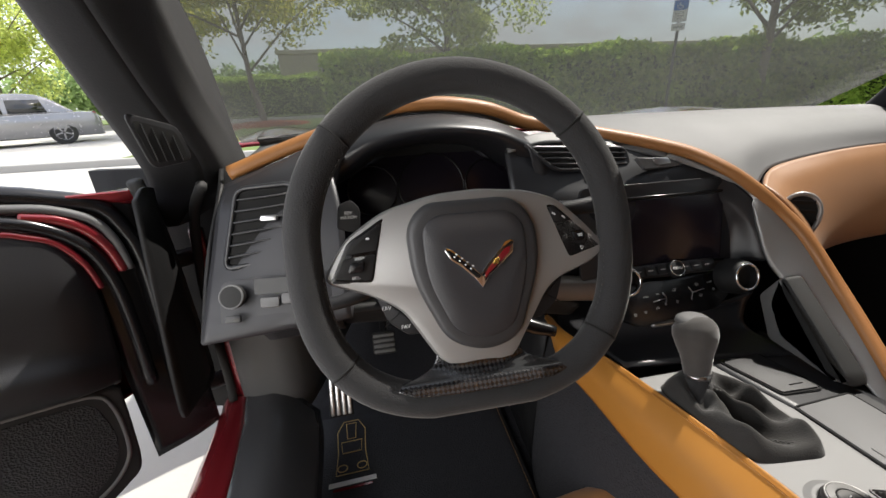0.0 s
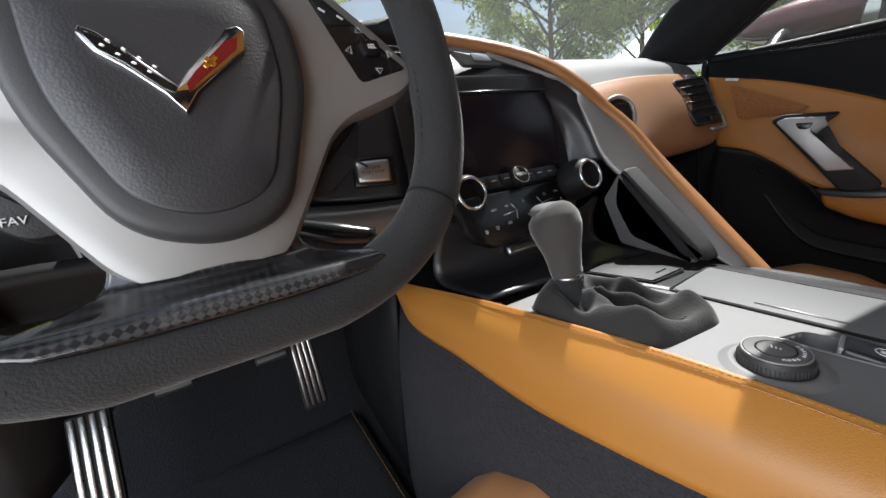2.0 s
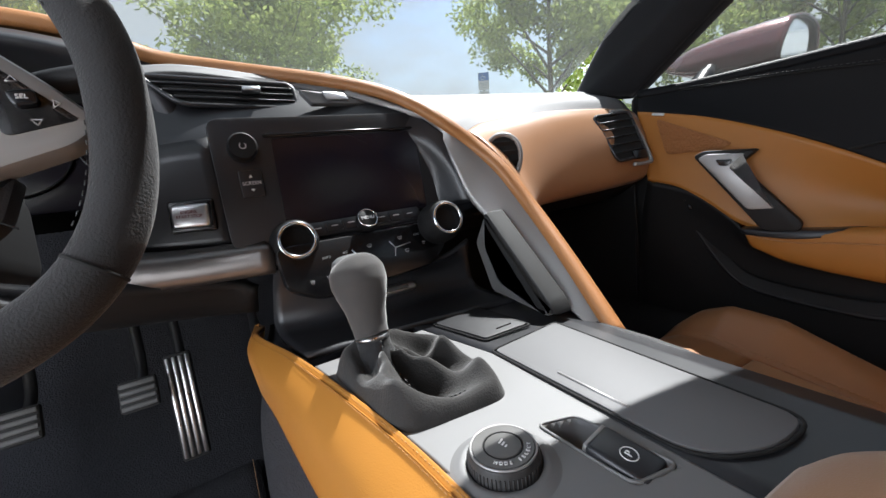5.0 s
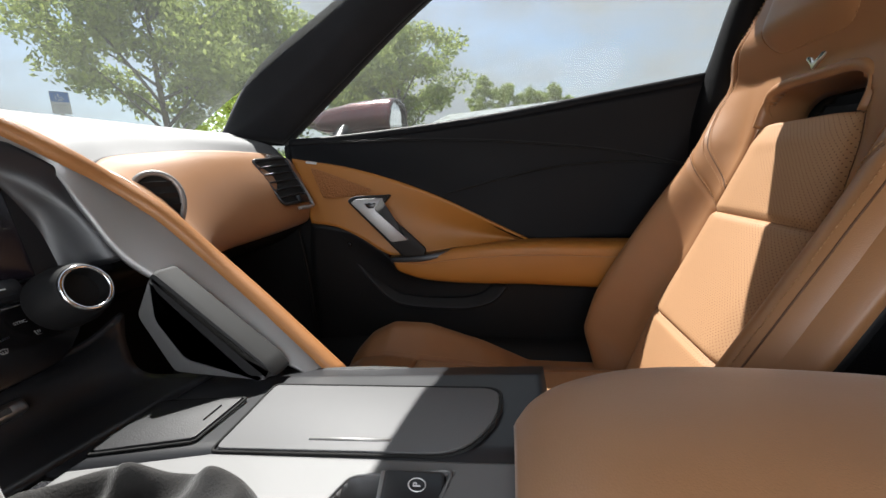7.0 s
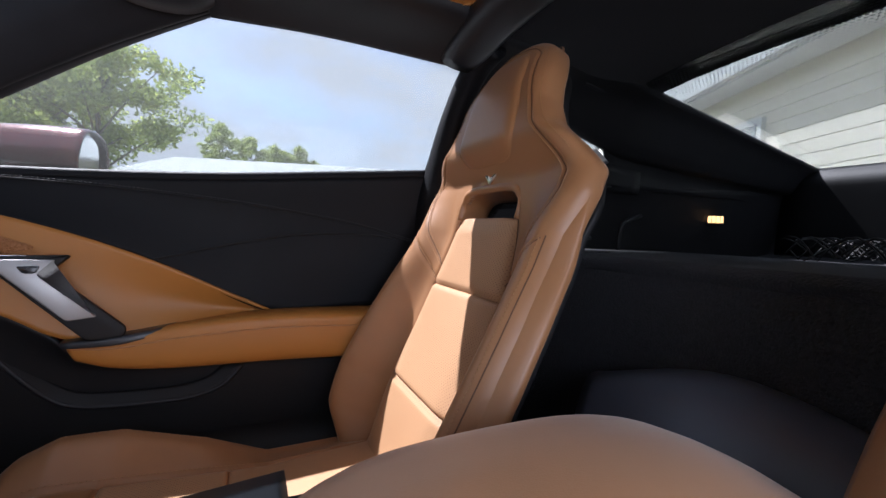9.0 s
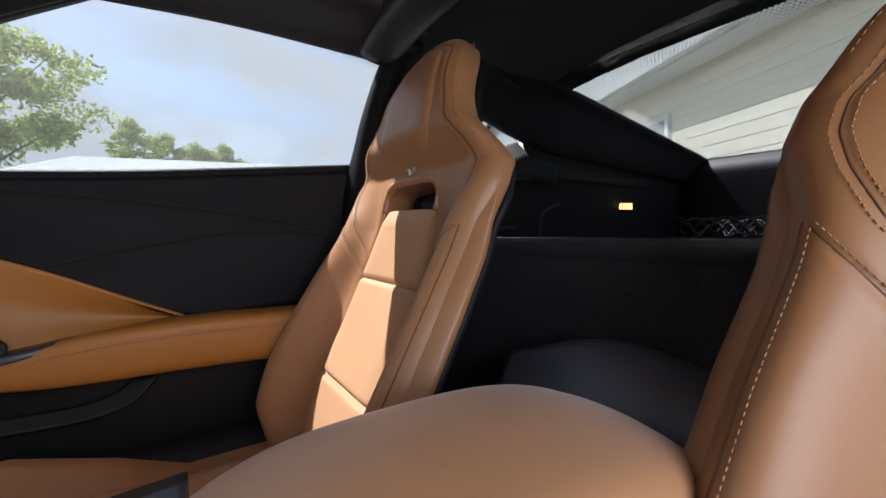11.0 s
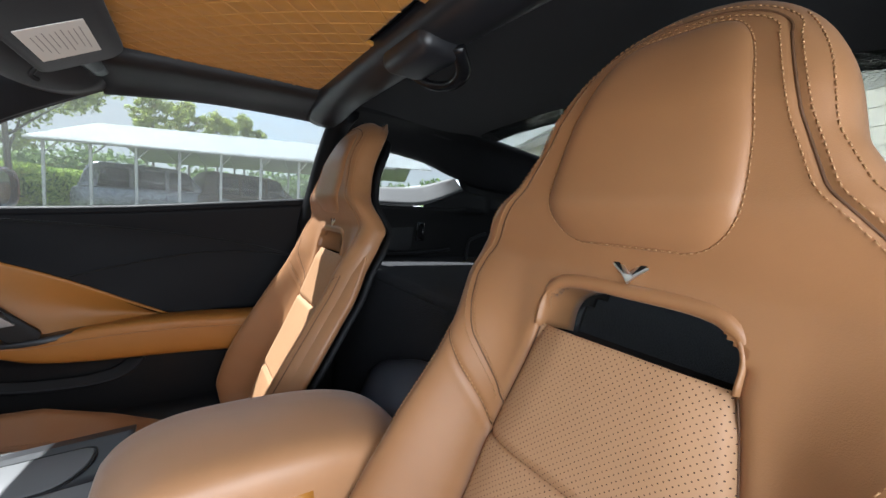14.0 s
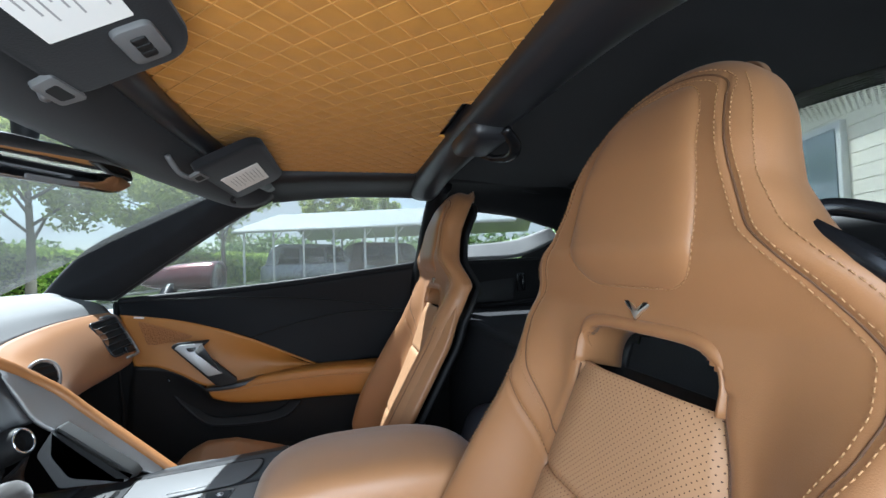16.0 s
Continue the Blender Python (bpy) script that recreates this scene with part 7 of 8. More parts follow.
link("foot", tube([(0.735, 0.20, 0.80), (0.78, 0.20, 0.84), (0.82, 0.19, 0.850)], [0.03, 0.022, 0.02], 10, n=12), gloss_black, mir)

# ---- behind the seats ----
link("bulkhead", slab(sheet([[(x, -0.74, 0.15) for x in (-0.72, -0.3, 0, 0.3, 0.72)], [(x, -0.745, 0.45) for x in (-0.72, -0.3, 0, 0.3, 0.72)], [(x, -0.75, 0.66) for x in (-0.72, -0.3, 0, 0.3, 0.72)], [(x, -0.762, 0.695) for x in (-0.72, -0.3, 0, 0.3, 0.72)], [(x, -0.80, 0.705) for x in (-0.72, -0.3, 0, 0.3, 0.72)], [(x, -1.4, 0.70) for x in (-0.72, -0.3, 0, 0.3, 0.72)], [(x, -2.15, 0.70) for x in (-0.72, -0.3, 0, 0.3, 0.72)], [(x, -2.2, 0.95) for x in (-0.72, -0.3, 0, 0.3, 0.72)]], 50, 20), 0.012, -1), carpet, label="black carpeted bulkhead and cargo floor", category="cargo floor", kind="structure")
link("bulkhead_cover", slab(sheet([[(-0.14, -0.60, 0.46), (0.0, -0.60, 0.52), (0.15, -0.60, 0.42)], [(-0.17, -0.64, 0.55), (0.0, -0.64, 0.582), (0.16, -0.64, 0.525)], [(-0.20, -0.69, 0.555), (0.0, -0.69, 0.596), (0.185, -0.69, 0.54)], [(-0.22, -0.735, 0.53), (0, -0.735, 0.575), (0.2, -0.735, 0.52)]], 16, 18), 0.006, -1), material("smooth_blue_black_vinyl", (0.050, 0.055, 0.072), 0.5, mottle=0.1), label="smooth dark moulding behind the console", category="trim", kind="structure")
for sg, nm in ((1, "right"), (-1, "left")):
    side_low = sheet([[(sg * 0.70, -0.62, 0.15), (sg * 0.70, -1.2, 0.5), (sg * 0.68, -2.2, 0.6)], [(sg * 0.69, -0.66, 0.70), (sg * 0.67, -1.2, 0.72), (sg * 0.62, -2.2, 0.72)], [(sg * 0.665, -0.67, 0.83), (sg * 0.645, -1.2, 0.84), (sg * 0.58, -2.2, 0.84)], [(sg * 0.655, -0.68, 0.895), (sg * 0.62, -1.16, 0.905), (sg * 0.55, -2.2, 0.96)]], 16, 24)
    q = link("trim_quarter_" + nm, slab(side_low, 0.01, sg), matt_black, label="dark plastic cargo side trim", category="trim", kind="structure")
    ledge = sheet([[(sg * 0.655, -0.68, 0.895), (sg * 0.645, -0.85, 0.897), (sg * 0.632, -1.02, 0.905), (sg * 0.610, -1.17, 0.965)], [(sg * 0.74, -0.68, 0.945), (sg * 0.73, -0.85, 0.950), (sg * 0.70, -1.02, 0.965), (sg * 0.64, -1.15, 1.01)]], 8, 20)
    link("trim_ledge_" + nm, slab(ledge, 0.01, sg), dash_grey, label="grey ledge under the quarter window", category="trim", kind="structure")
    above = sheet([[(sg * 0.655, -0.69, 1.103), (sg * 0.650, -0.85, 1.100), (sg * 0.638, -1.0, 1.077), (sg * 0.626, -1.13, 1.040), (sg * 0.60, -1.30, 1.0), (sg * 0.545, -2.1, 0.955)], [(sg * 0.625, -0.69, 1.09), (sg * 0.620, -0.85, 1.085), (sg * 0.612, -1.0, 1.065), (sg * 0.600, -1.13, 1.025), (sg * 0.58, -1.30, 0.99), (sg * 0.53, -2.1, 0.95)], [(sg * 0.56, -0.69, 1.145), (sg * 0.555, -0.85, 1.14), (sg * 0.545, -1.0, 1.135), (sg * 0.53, -1.13, 1.12), (sg * 0.515, -1.30, 1.09), (sg * 0.49, -2.1, 1.01)], [(sg * 0.48, -0.69, 1.172), (sg * 0.478, -0.85, 1.168), (sg * 0.475, -1.0, 1.162), (sg * 0.472, -1.12, 1.150), (sg * 0.47, -1.30, 1.128), (sg * 0.462, -2.09, 1.030)]], 12, 36)
    link("trim_sail_" + nm, slab(above, 0.012, sg), matt_black, label="dark trim beside the rear glass", category="trim", kind="structure")
    corner = sheet([[(sg * 0.592, -1.13, 1.036), (sg * 0.572, -1.3, 1.003), (sg * 0.52, -2.1, 0.962)], [(sg * 0.600, -1.14, 1.01), (sg * 0.585, -1.3, 0.98), (sg * 0.53, -2.1, 0.95)], [(sg * 0.615, -1.17, 0.965), (sg * 0.60, -1.3, 0.94), (sg * 0.55, -2.15, 0.93)], [(sg * 0.62, -1.16, 0.90), (sg * 0.60, -1.3, 0.90), (sg * 0.56, -2.2, 0.90)]], 8, 16)
    link("trim_corner_" + nm, slab(corner, 0.01, sg), matt_black, label="dark cargo corner trim", category="trim", kind="structure")
    infill = sheet([[(sg * 0.629, -1.02, 0.907), (sg * 0.618, -1.10, 0.934), (sg * 0.606, -1.17, 0.970), (sg * 0.596, -1.3, 0.955)], [(sg * 0.630, -1.02, 0.885), (sg * 0.622, -1.10, 0.885), (sg * 0.614, -1.17, 0.885), (sg * 0.596, -1.3, 0.885)]], 4, 12)
    link("trim_infill_" + nm, slab(infill, 0.006, sg), matt_black, label="dark trim below the quarter window's rear end", category="trim", kind="structure")
    qw = link("window_4" if sg > 0 else "window_5", slab(sheet([[(sg * 0.74, -0.68, 0.94), (sg * 0.73, -0.9, 0.955), (sg * 0.645, -1.16, 1.0)], [(sg * 0.65, -0.68, 1.10), (sg * 0.64, -0.9, 1.095), (sg * 0.62, -1.16, 1.03)]], 6, 12), 0.004, -sg), auto_glass, label="small clear quarter window", category="window", kind="structure")
    qw.visible_shadow = False
    for k in range(3):
        part("vent_rib", rbox(0.012, 0.16, 0.006, 0.002, 1, Matrix.Translation((sg * (0.505 + 0.012 * k), -1.06, 1.146 - 0.010 * k)) @ pose(0, 0, 0, 8, sg * 20, sg * 6)), dark_soft, q)
    part("pocket_cover", plate(rounded([(-0.10, 0.045), (0.10, 0.045), (0.08, -0.05), (-0.08, -0.05)], 0.02), 0.004, 0.0015, facing((sg * 0.652, -0.90, 0.79), (-sg, 0.06, 0.15))), dark_soft, q)
    link("cargo_hook", tube([(sg * 0.640, -1.02, 0.835), (sg * 0.628, -1.02, 0.825), (sg * 0.628, -1.02, 0.790), (sg * 0.640, -1.03, 0.785), (sg * 0.645, -1.03, 0.80)], 0.005, 8, n=20), gloss_black, q)
    part("hook_plate", rbox(0.006, 0.034, 0.07, 0.003, 2, pose(sg * 0.645, -1.02, 0.81)), gloss_black, q)
    link("pocket_rim", tube([(sg * 0.655, -0.74, 0.755), (sg * 0.652, -0.80, 0.735), (sg * 0.648, -0.95, 0.73), (sg * 0.64, -1.15, 0.745)], 0.006, 8, n=24), dark_soft, q)
    link("side_clip", joined([tube([(sg * 0.55, -1.16, 0.70), (sg * 0.55, -1.17, 0.78), (sg * 0.55, -1.20, 0.80), (sg * 0.54, -1.24, 0.815)], 0.006, 6, n=10)]), dark_soft, q)
# cross panel under the hatch glass, with the lit courtesy lamp
link("trim_rear_panel", slab(sheet([[(x, -2.09, 1.025) for x in (-0.52, 0, 0.52)], [(x, -2.06, 0.985) for x in (-0.54, 0, 0.54)], [(x, -2.07, 0.93) for x in (-0.56, 0, 0.56)], [(x, -2.14, 0.70) for x in (-0.6, 0, 0.6)]], 12, 14), 0.01, 1), matt_black, label="dark panel below the rear glass", category="trim", kind="structure")
link("trim_rear_strip", tube([(0.50, -2.06, 0.986), (0.2, -2.062, 0.984), (-0.2, -2.062, 0.984), (-0.50, -2.06, 0.986)], 0.006, 8, n=20), satin_grey, label="satin strip below the rear glass", category="trim", kind="structure")
lamp_glow = bpy.data.materials.new("warm_lamp_lens")
lamp_glow.use_nodes = True
_, lb = nodes_of(lamp_glow)
lb.inputs["Base Color"].default_value = (0.9, 0.75, 0.5, 1)
lb.inputs["Emission Color"].default_value, lb.inputs["Emission Strength"].default_value = (1.0, 0.50, 0.16, 1), 0.42
cl_ = thing("courtesy_lamp", (0.598, -1.70, 0.825), "small lit courtesy lamp in the cargo side", "lamp")
lm = facing((0.592, -1.70, 0.828), (-0.8, 0.6, 0.1))
part("lens", rbox(0.050, 0.024, 0.008, 0.003, 2, lm), lamp_glow, cl_)
part("lamp_frame", rbox(0.060, 0.032, 0.006, 0.003, 2, lm @ Matrix.Translation((0, 0, -0.003))), gloss_black, cl_)
for k in range(3):
    part("lens_rib", rbox(0.0015, 0.022, 0.002, 0.0005, 1, lm @ Matrix.Translation((-0.014 + 0.014 * k, 0, 0.0045))), chrome, cl_)
# cargo net over the luggage floor
net = []
for k in range(24):
    x = -0.45 + k * 0.027
    net.append(tube([(x + 0.012 * math.sin(5 * f + k), -1.15 - 0.35 * f, 0.716 + 0.045 * abs(math.sin(3.1 * f + k * 0.9))) for f in np.linspace(0, 1, 14)], 0.0016, 4))
for k in range(14):
    y = -1.15 - k * 0.026
    net.append(tube([(-0.45 + 0.62 * f, y + 0.010 * math.sin(17 * f + k), 0.718 + 0.045 * abs(math.sin(21 * f + k * 0.7))) for f in np.linspace(0, 1, 50)], 0.0016, 4))
link("cargo_net", joined(net), rubber, label="black elastic cargo net on the luggage floor", category="net")
# dotted edge band on the rear glass
dots = []
for r in range(14):
    y = -1.122 - 0.0092 * r
    for k in range(104):
        x = -0.445 + 0.0086 * k + (0.0043 if r % 2 else 0)
        s_ = 0.0039 - 0.00021 * r
        zz = 1.1395 + 0.012 * (1 - (x / 0.47) ** 2) - 0.1 * (-1.122 - y)
        dots.append([(x + s_ * a, y + s_ * b, zz) for a, b in ((-1, -0.4), (-0.4, -1), (0.4, -1), (1, -0.4), (1, 0.4), (0.4, 1), (-0.4, 1), (-1, 0.4))])
band = bpy.data.meshes.new("dots")
band.from_pydata([v for d in dots for v in d], [], [tuple(range(8 * k, 8 * k + 8)) for k in range(len(dots))])
link("glass_dots", band, void_black, label="black printed dots along the rear glass edge", category="glass print", kind="stuff")

# ---- visors and interior mirror ----


def visor(x0, x1, label):
    v = thing("sun_visor", ((x0 + x1) / 2, -0.15, 1.10), label, "sun visor", "sun visors")
    w = abs(x1 - x0)
    m = facing(((x0 + x1) / 2, -0.150, 1.1235), (0, -0.47, -0.88), (0, -1, 0))
    b = part("panel", plate(rounded([(-w / 2, -0.065), (w / 2, -0.065), (w / 2, 0.050), (w / 2 - 0.03, 0.070), (-w / 2 + 0.03, 0.070), (-w / 2, 0.050)], 0.025), 0.016, 0.006, m), suede_lining, v)
    return v, b, m


v1, b1, vm1 = visor(0.07, 0.39, "charcoal suede sun visor with a white warning label")
lbl = part("warning_label", plate(rounded([(-0.070, 0.040), (0.070, 0.040), (0.070, -0.042), (-0.070, -0.042)], 0.002), 0.0008, 0, facing((0.252, -0.1545, 1.107), (0, -0.47, -0.88), (0, -1, 0))), paper, b1, "white paper warning label")
lm2 = facing((0.252, -0.1545, 1.107), (0, -0.47, -0.88), (0, -1, 0))
for k in range(9):
    part("print_line", rbox(0.094 - 0.016 * (k % 3), 0.0014, 0.0003, 0.0001, 1, lm2 @ Matrix.Translation((-0.004 * (k % 3), 0.030 - 0.0075 * k, 0.0009))), ink_grey, lbl)
v2, b2, vm2 = visor(-0.70, -0.25, "charcoal suede sun visor above the wheel")
lm3 = facing((-0.42, -0.1595, 1.1105), (0, -0.47, -0.88), (0, -1, 0))
lbl2 = part("warning_label", plate(rounded([(-0.085, 0.035), (0.085, 0.035), (0.085, -0.035), (-0.085, -0.035)], 0.002), 0.0008, 0, lm3), paper, b2, "white paper warning label")
for k in range(9):
    part("print_line", rbox(0.13 - 0.02 * (k % 3), 0.0018, 0.0003, 0.0001, 1, lm3 @ Matrix.Translation((0.0, 0.026 - 0.0065 * k, 0.0009))), ink_grey, lbl2)
gmv = facing((-0.300, -0.180, 1.1235), (0, -0.47, -0.88), (0, -1, 0)) @ pose(0, 0, 0, 0, 0, 90)
gd = part("door_opener", plate(rounded([(-0.019, 0.027), (0.019, 0.027), (0.019, -0.027), (-0.019, -0.027)], 0.010), 0.008, 0.003, gmv), satin_grey, b2, "grey three-button panel")
for k in range(3):
    part("key", rbox(0.014, 0.0095, 0.005, 0.002, 2, gmv @ Matrix.Translation((0.0, 0.0105 - 0.0105 * k, 0.008))), matt_black, gd)
for v_, xs, b_ in ((v1, (0.11, 0.06), b1), (v2, (-0.275, -0.225), b2)):
    cm = facing((xs[0], -0.098, 1.080), (0, -0.47, -0.88), (0, -1, 0))
    part("clip_plate", plate(rounded([(-0.026, 0.011), (0.026, 0.013), (0.022, -0.012), (-0.022, -0.012)], 0.006), 0.006, 0.002, cm), satin_grey, v_)
    # flat black plate paints the shade inside the clip
    part("clip_hole", plate(rounded([(-0.014, 0.006), (0.014, 0.007), (0.012, -0.006), (-0.012, -0.006)], 0.003), 0.0066, 0, cm), void_black, v_)
    link("pivot", tube([(xs[0], -0.088, 1.074), ((xs[0] + xs[1]) / 2, -0.075, 1.080), (xs[1], -0.065, 1.105)], 0.005, 8, n=12), satin_grey, v_)
link("hook", tube([(0.37, -0.100, 1.090), (0.375, -0.090, 1.074), (0.382, -0.098, 1.068)], 0.004, 8, n=10), matt_black, v1)
rv = thing("rear_view_mirror", (0.02, 0.0, 1.05), "frameless interior mirror reflecting the tan roof", "mirror")
rvm = facing((-0.012, 0.060, 1.069), (-0.44, -0.89, -0.10))
outl = rounded([(-0.125, 0.018), (-0.06, 0.031), (0.06, 0.031), (0.122, 0.016), (0.127, -0.012), (0.10, -0.031), (-0.105, -0.031), (-0.127, -0.014)], 0.014)
part("shell", plate(outl, 0.022, 0.006, rvm @ Matrix.Translation((0, 0, -0.020))), gloss_black, rv)
part("glass", plate([(p[0] * 0.975, p[1] * 0.93) for p in outl], 0.0035, 0.0012, rvm), material("mirror_glass", (0.80, 0.80, 0.80), 0.02, metal=1.0, mottle=0.0), rv)
part("key_strip", rbox(0.07, 0.009, 0.004, 0.0015, 1, rvm @ Matrix.Translation((0.0, -0.0265, 0.0035))), satin_grey, rv)
link("stem", tube([(-0.015, 0.07, 1.083), (0.0, 0.10, 1.10), (0.0, 0.10, 1.135)], [0.014, 0.013, 0.018], 10, n=12), matt_black, rv)

# grille on the driver's pillar
sp = facing((-0.704, 0.163, 0.875), (0.66, -0.74, 0.05)) @ Matrix.Diagonal((0.62, 0.95, 0.6, 1))
pg = part("pillar_vent", plate(rounded([(-0.042, 0.030), (0.030, 0.012), (0.040, -0.026), (-0.024, -0.030)], 0.012), 0.006, 0.002, sp), dark_soft, ap, "black air vent in the pillar")
# flat black plate stands for the shade within the vent
part("vent_opening", plate(rounded([(-0.034, 0.022), (0.024, 0.007), (0.032, -0.021), (-0.020, -0.024)], 0.008), 0.0068, 0, sp), void_black, pg)
for k in range(4):
    part("slat", rbox(0.0022, 0.040 - 0.004 * k, 0.006, 0.0006, 1, sp @ pose(-0.018 + 0.013 * k, -0.002 - 0.003 * k, 0.006, 0, 0, 12)), matt_black, pg)

# sill and footwell side on the driver's side
sill = link("sill", slab(sheet([[(-0.66, 0.385, 0.29), (-0.64, 0.25, 0.29), (-0.63, -0.2, 0.29), (-0.63, -0.65, 0.31)], [(-0.722, 0.385, 0.362), (-0.705, 0.25, 0.358), (-0.68, -0.1, 0.355), (-0.67, -0.65, 0.38)], [(-0.782, 0.385, 0.366), (-0.760, 0.25, 0.362), (-0.735, -0.1, 0.358), (-0.73, -0.65, 0.38)]], 12, 24), 0.01, -1), sill_plate, label="glossy dark grey door sill plate", category="sill", kind="structure")
link("sill_outer", slab(sheet([[(-0.782, 0.385, 0.3655), (-0.760, 0.25, 0.3615), (-0.735, -0.1, 0.3575), (-0.73, -0.65, 0.3795)], [(-0.818, 0.385, 0.352), (-0.812, 0.25, 0.348), (-0.81, -0.1, 0.344), (-0.80, -0.65, 0.36)], [(-0.835, 0.385, 0.20), (-0.83, 0.25, 0.18), (-0.83, -0.1, 0.18), (-0.83, -0.65, 0.2)]], 12, 24), 0.01, -1), red_paint, label="deep red painted door sill", category="sill", kind="structure")
link("hinge_pillar", slab(sheet([[(-0.778, 0.374, 0.34), (-0.795, 0.376, 0.34), (-0.815, 0.385, 0.34), (-0.825, 0.41, 0.34)], [(-0.778, 0.374, 0.5), (-0.795, 0.376, 0.5), (-0.812, 0.385, 0.5), (-0.82, 0.41, 0.5)], [(-0.775, 0.36, 0.72), (-0.79, 0.362, 0.72), (-0.80, 0.375, 0.72), (-0.81, 0.41, 0.72)]], 14, 16), 0.012, 1), red_paint, label="deep red painted hinge pillar", category="pillar", kind="structure")
link("footwell_side", slab(sheet([[(-0.780, 0.377, 0.30), (-0.735, 0.372, 0.30), (-0.675, 0.42, 0.30), (-0.60, 0.75, 0.30)], [(-0.780, 0.377, 0.45), (-0.735, 0.372, 0.45), (-0.675, 0.42, 0.45), (-0.62, 0.75, 0.45)], [(-0.778, 0.375, 0.64), (-0.735, 0.372, 0.64), (-0.68, 0.42, 0.64), (-0.64, 0.75, 0.64)]], 10, 12), 0.01, 1), satin_grey, label="grey footwell side panel", category="trim", kind="structure")
link("footwell_side", slab(sheet([[(0.72, 0.18, 0.13), (0.68, 0.5, 0.13), (0.64, 0.9, 0.15)], [(0.71, 0.20, 0.45), (0.67, 0.5, 0.45), (0.64, 0.9, 0.45)], [(0.69, 0.22, 0.68), (0.66, 0.5, 0.74), (0.64, 0.9, 0.80)]], 10, 12), 0.01, -1), matt_black, label="dark footwell side panel", category="trim", kind="structure")
# flat panel added to fill the gap here; its black stands for shade
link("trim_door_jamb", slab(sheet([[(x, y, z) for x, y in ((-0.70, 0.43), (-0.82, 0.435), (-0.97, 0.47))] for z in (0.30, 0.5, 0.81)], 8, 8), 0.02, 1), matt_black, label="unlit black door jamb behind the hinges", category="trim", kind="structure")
for z in (0.40, 0.66):
    link("trim_hinge", tube([(-0.81, 0.425, z), (-0.835, 0.40, z), (-0.86, 0.39, z + 0.004)], 0.016, 8, n=8), console_black, label="black steel door hinge", category="hinge", kind="structure")
link("trim_jamb_seal", tube([(-0.735, 0.31, 0.80), (-0.775, 0.352, 0.74), (-0.800, 0.372, 0.60), (-0.803, 0.374, 0.42), (-0.800, 0.36, 0.375)], 0.008, 8, n=24), rubber, label="black rubber door seal", category="seal", kind="structure")
link("sill", slab(sheet([[(0.655, y, 0.14) for y in (0.55, 0.2, -0.2, -0.66)], [(0.675, y, 0.27) for y in (0.55, 0.2, -0.2, -0.66)], [(0.74, y, 0.30) for y in (0.55, 0.2, -0.2, -0.66)], [(0.85, y, 0.28) for y in (0.55, 0.2, -0.2, -0.66)], [(0.88, y, 0.14) for y in (0.55, 0.2, -0.2, -0.66)]], 16, 10), 0.01, 1), matt_black, label="dark passenger door sill", category="sill", kind="structure")
# bonnet seen through the windscreen
link("bonnet", slab(sheet([[(x, 1.02 - 0.30 * (x / 0.9) ** 2, z) for x, z in ((-0.90, 0.80), (-0.78, 0.815), (-0.5, 0.795), (0, 0.79), (0.5, 0.795), (0.78, 0.815), (0.90, 0.80))], [(x, 1.35, z) for x, z in ((-0.94, 0.79), (-0.80, 0.82), (-0.5, 0.775), (0, 0.79), (0.5, 0.775), (0.80, 0.82), (0.94, 0.79))], [(x, 1.9, z) for x, z in ((-0.93, 0.70), (-0.78, 0.745), (-0.5, 0.70), (0, 0.70), (0.5, 0.70), (0.78, 0.745), (0.93, 0.70))], [(x, 2.4, z) for x, z in ((-0.85, 0.5), (-0.75, 0.55), (-0.5, 0.56), (0, 0.57), (0.5, 0.56), (0.75, 0.55), (0.85, 0.5))]], 24, 40), 0.01, -1), red_paint, label="deep red bonnet with raised wings", category="bonnet", kind="structure")

# ---- outside ----
concrete = material("pale_concrete", (0.36, 0.35, 0.33), 0.85, grain=-0.004, grain_size=0.02, mottle=0.15, mottle_size=2.0)
asphalt = material("grey_asphalt", (0.10, 0.10, 0.10), 0.9, grain=-0.004, grain_size=0.015, mottle=0.2, mottle_size=1.5)
grass = material("mown_grass", (0.10, 0.14, 0.035), 0.95, grain=-0.02, grain_size=0.05, mottle=0.35, mottle_size=0.6)
beige_wall = material("beige_render", (0.52, 0.47, 0.36), 0.85, grain=-0.003, grain_size=0.02, mottle=0.05, mottle_size=2.0)
cream_siding = material("cream_siding", (0.86, 0.81, 0.69), 0.7, mottle=0.05, mottle_size=1.0)
white_metal = material("white_painted_metal", (0.72, 0.72, 0.70), 0.45, mottle=0.06, mottle_size=0.5)
bark = material("grey_bark", (0.20, 0.17, 0.14), 0.95, grain=-0.02, grain_size=0.03, mottle=0.3, mottle_size=0.1)
silver_paint = material("silver_car_paint", (0.26, 0.26, 0.27), 0.25, metal=0.6, coat=1.0, mottle=0.02)
grey_paint = material("grey_blue_car_paint", (0.20, 0.22, 0.25), 0.25, metal=0.5, coat=1.0, mottle=0.02)
dark_window = material("dark_car_window", (0.012, 0.013, 0.014), 0.08, coat=0.5)
house_glass = material("house_window_glass", (0.18, 0.22, 0.24), 0.1, coat=0.5)
tyre = material("tyre_rubber", (0.02, 0.02, 0.02), 0.85, mottle=0.2)
mulch = material("red_mulch", (0.22, 0.06, 0.03), 0.95, grain=-0.03, grain_size=0.04, mottle=0.4, mottle_size=0.1)


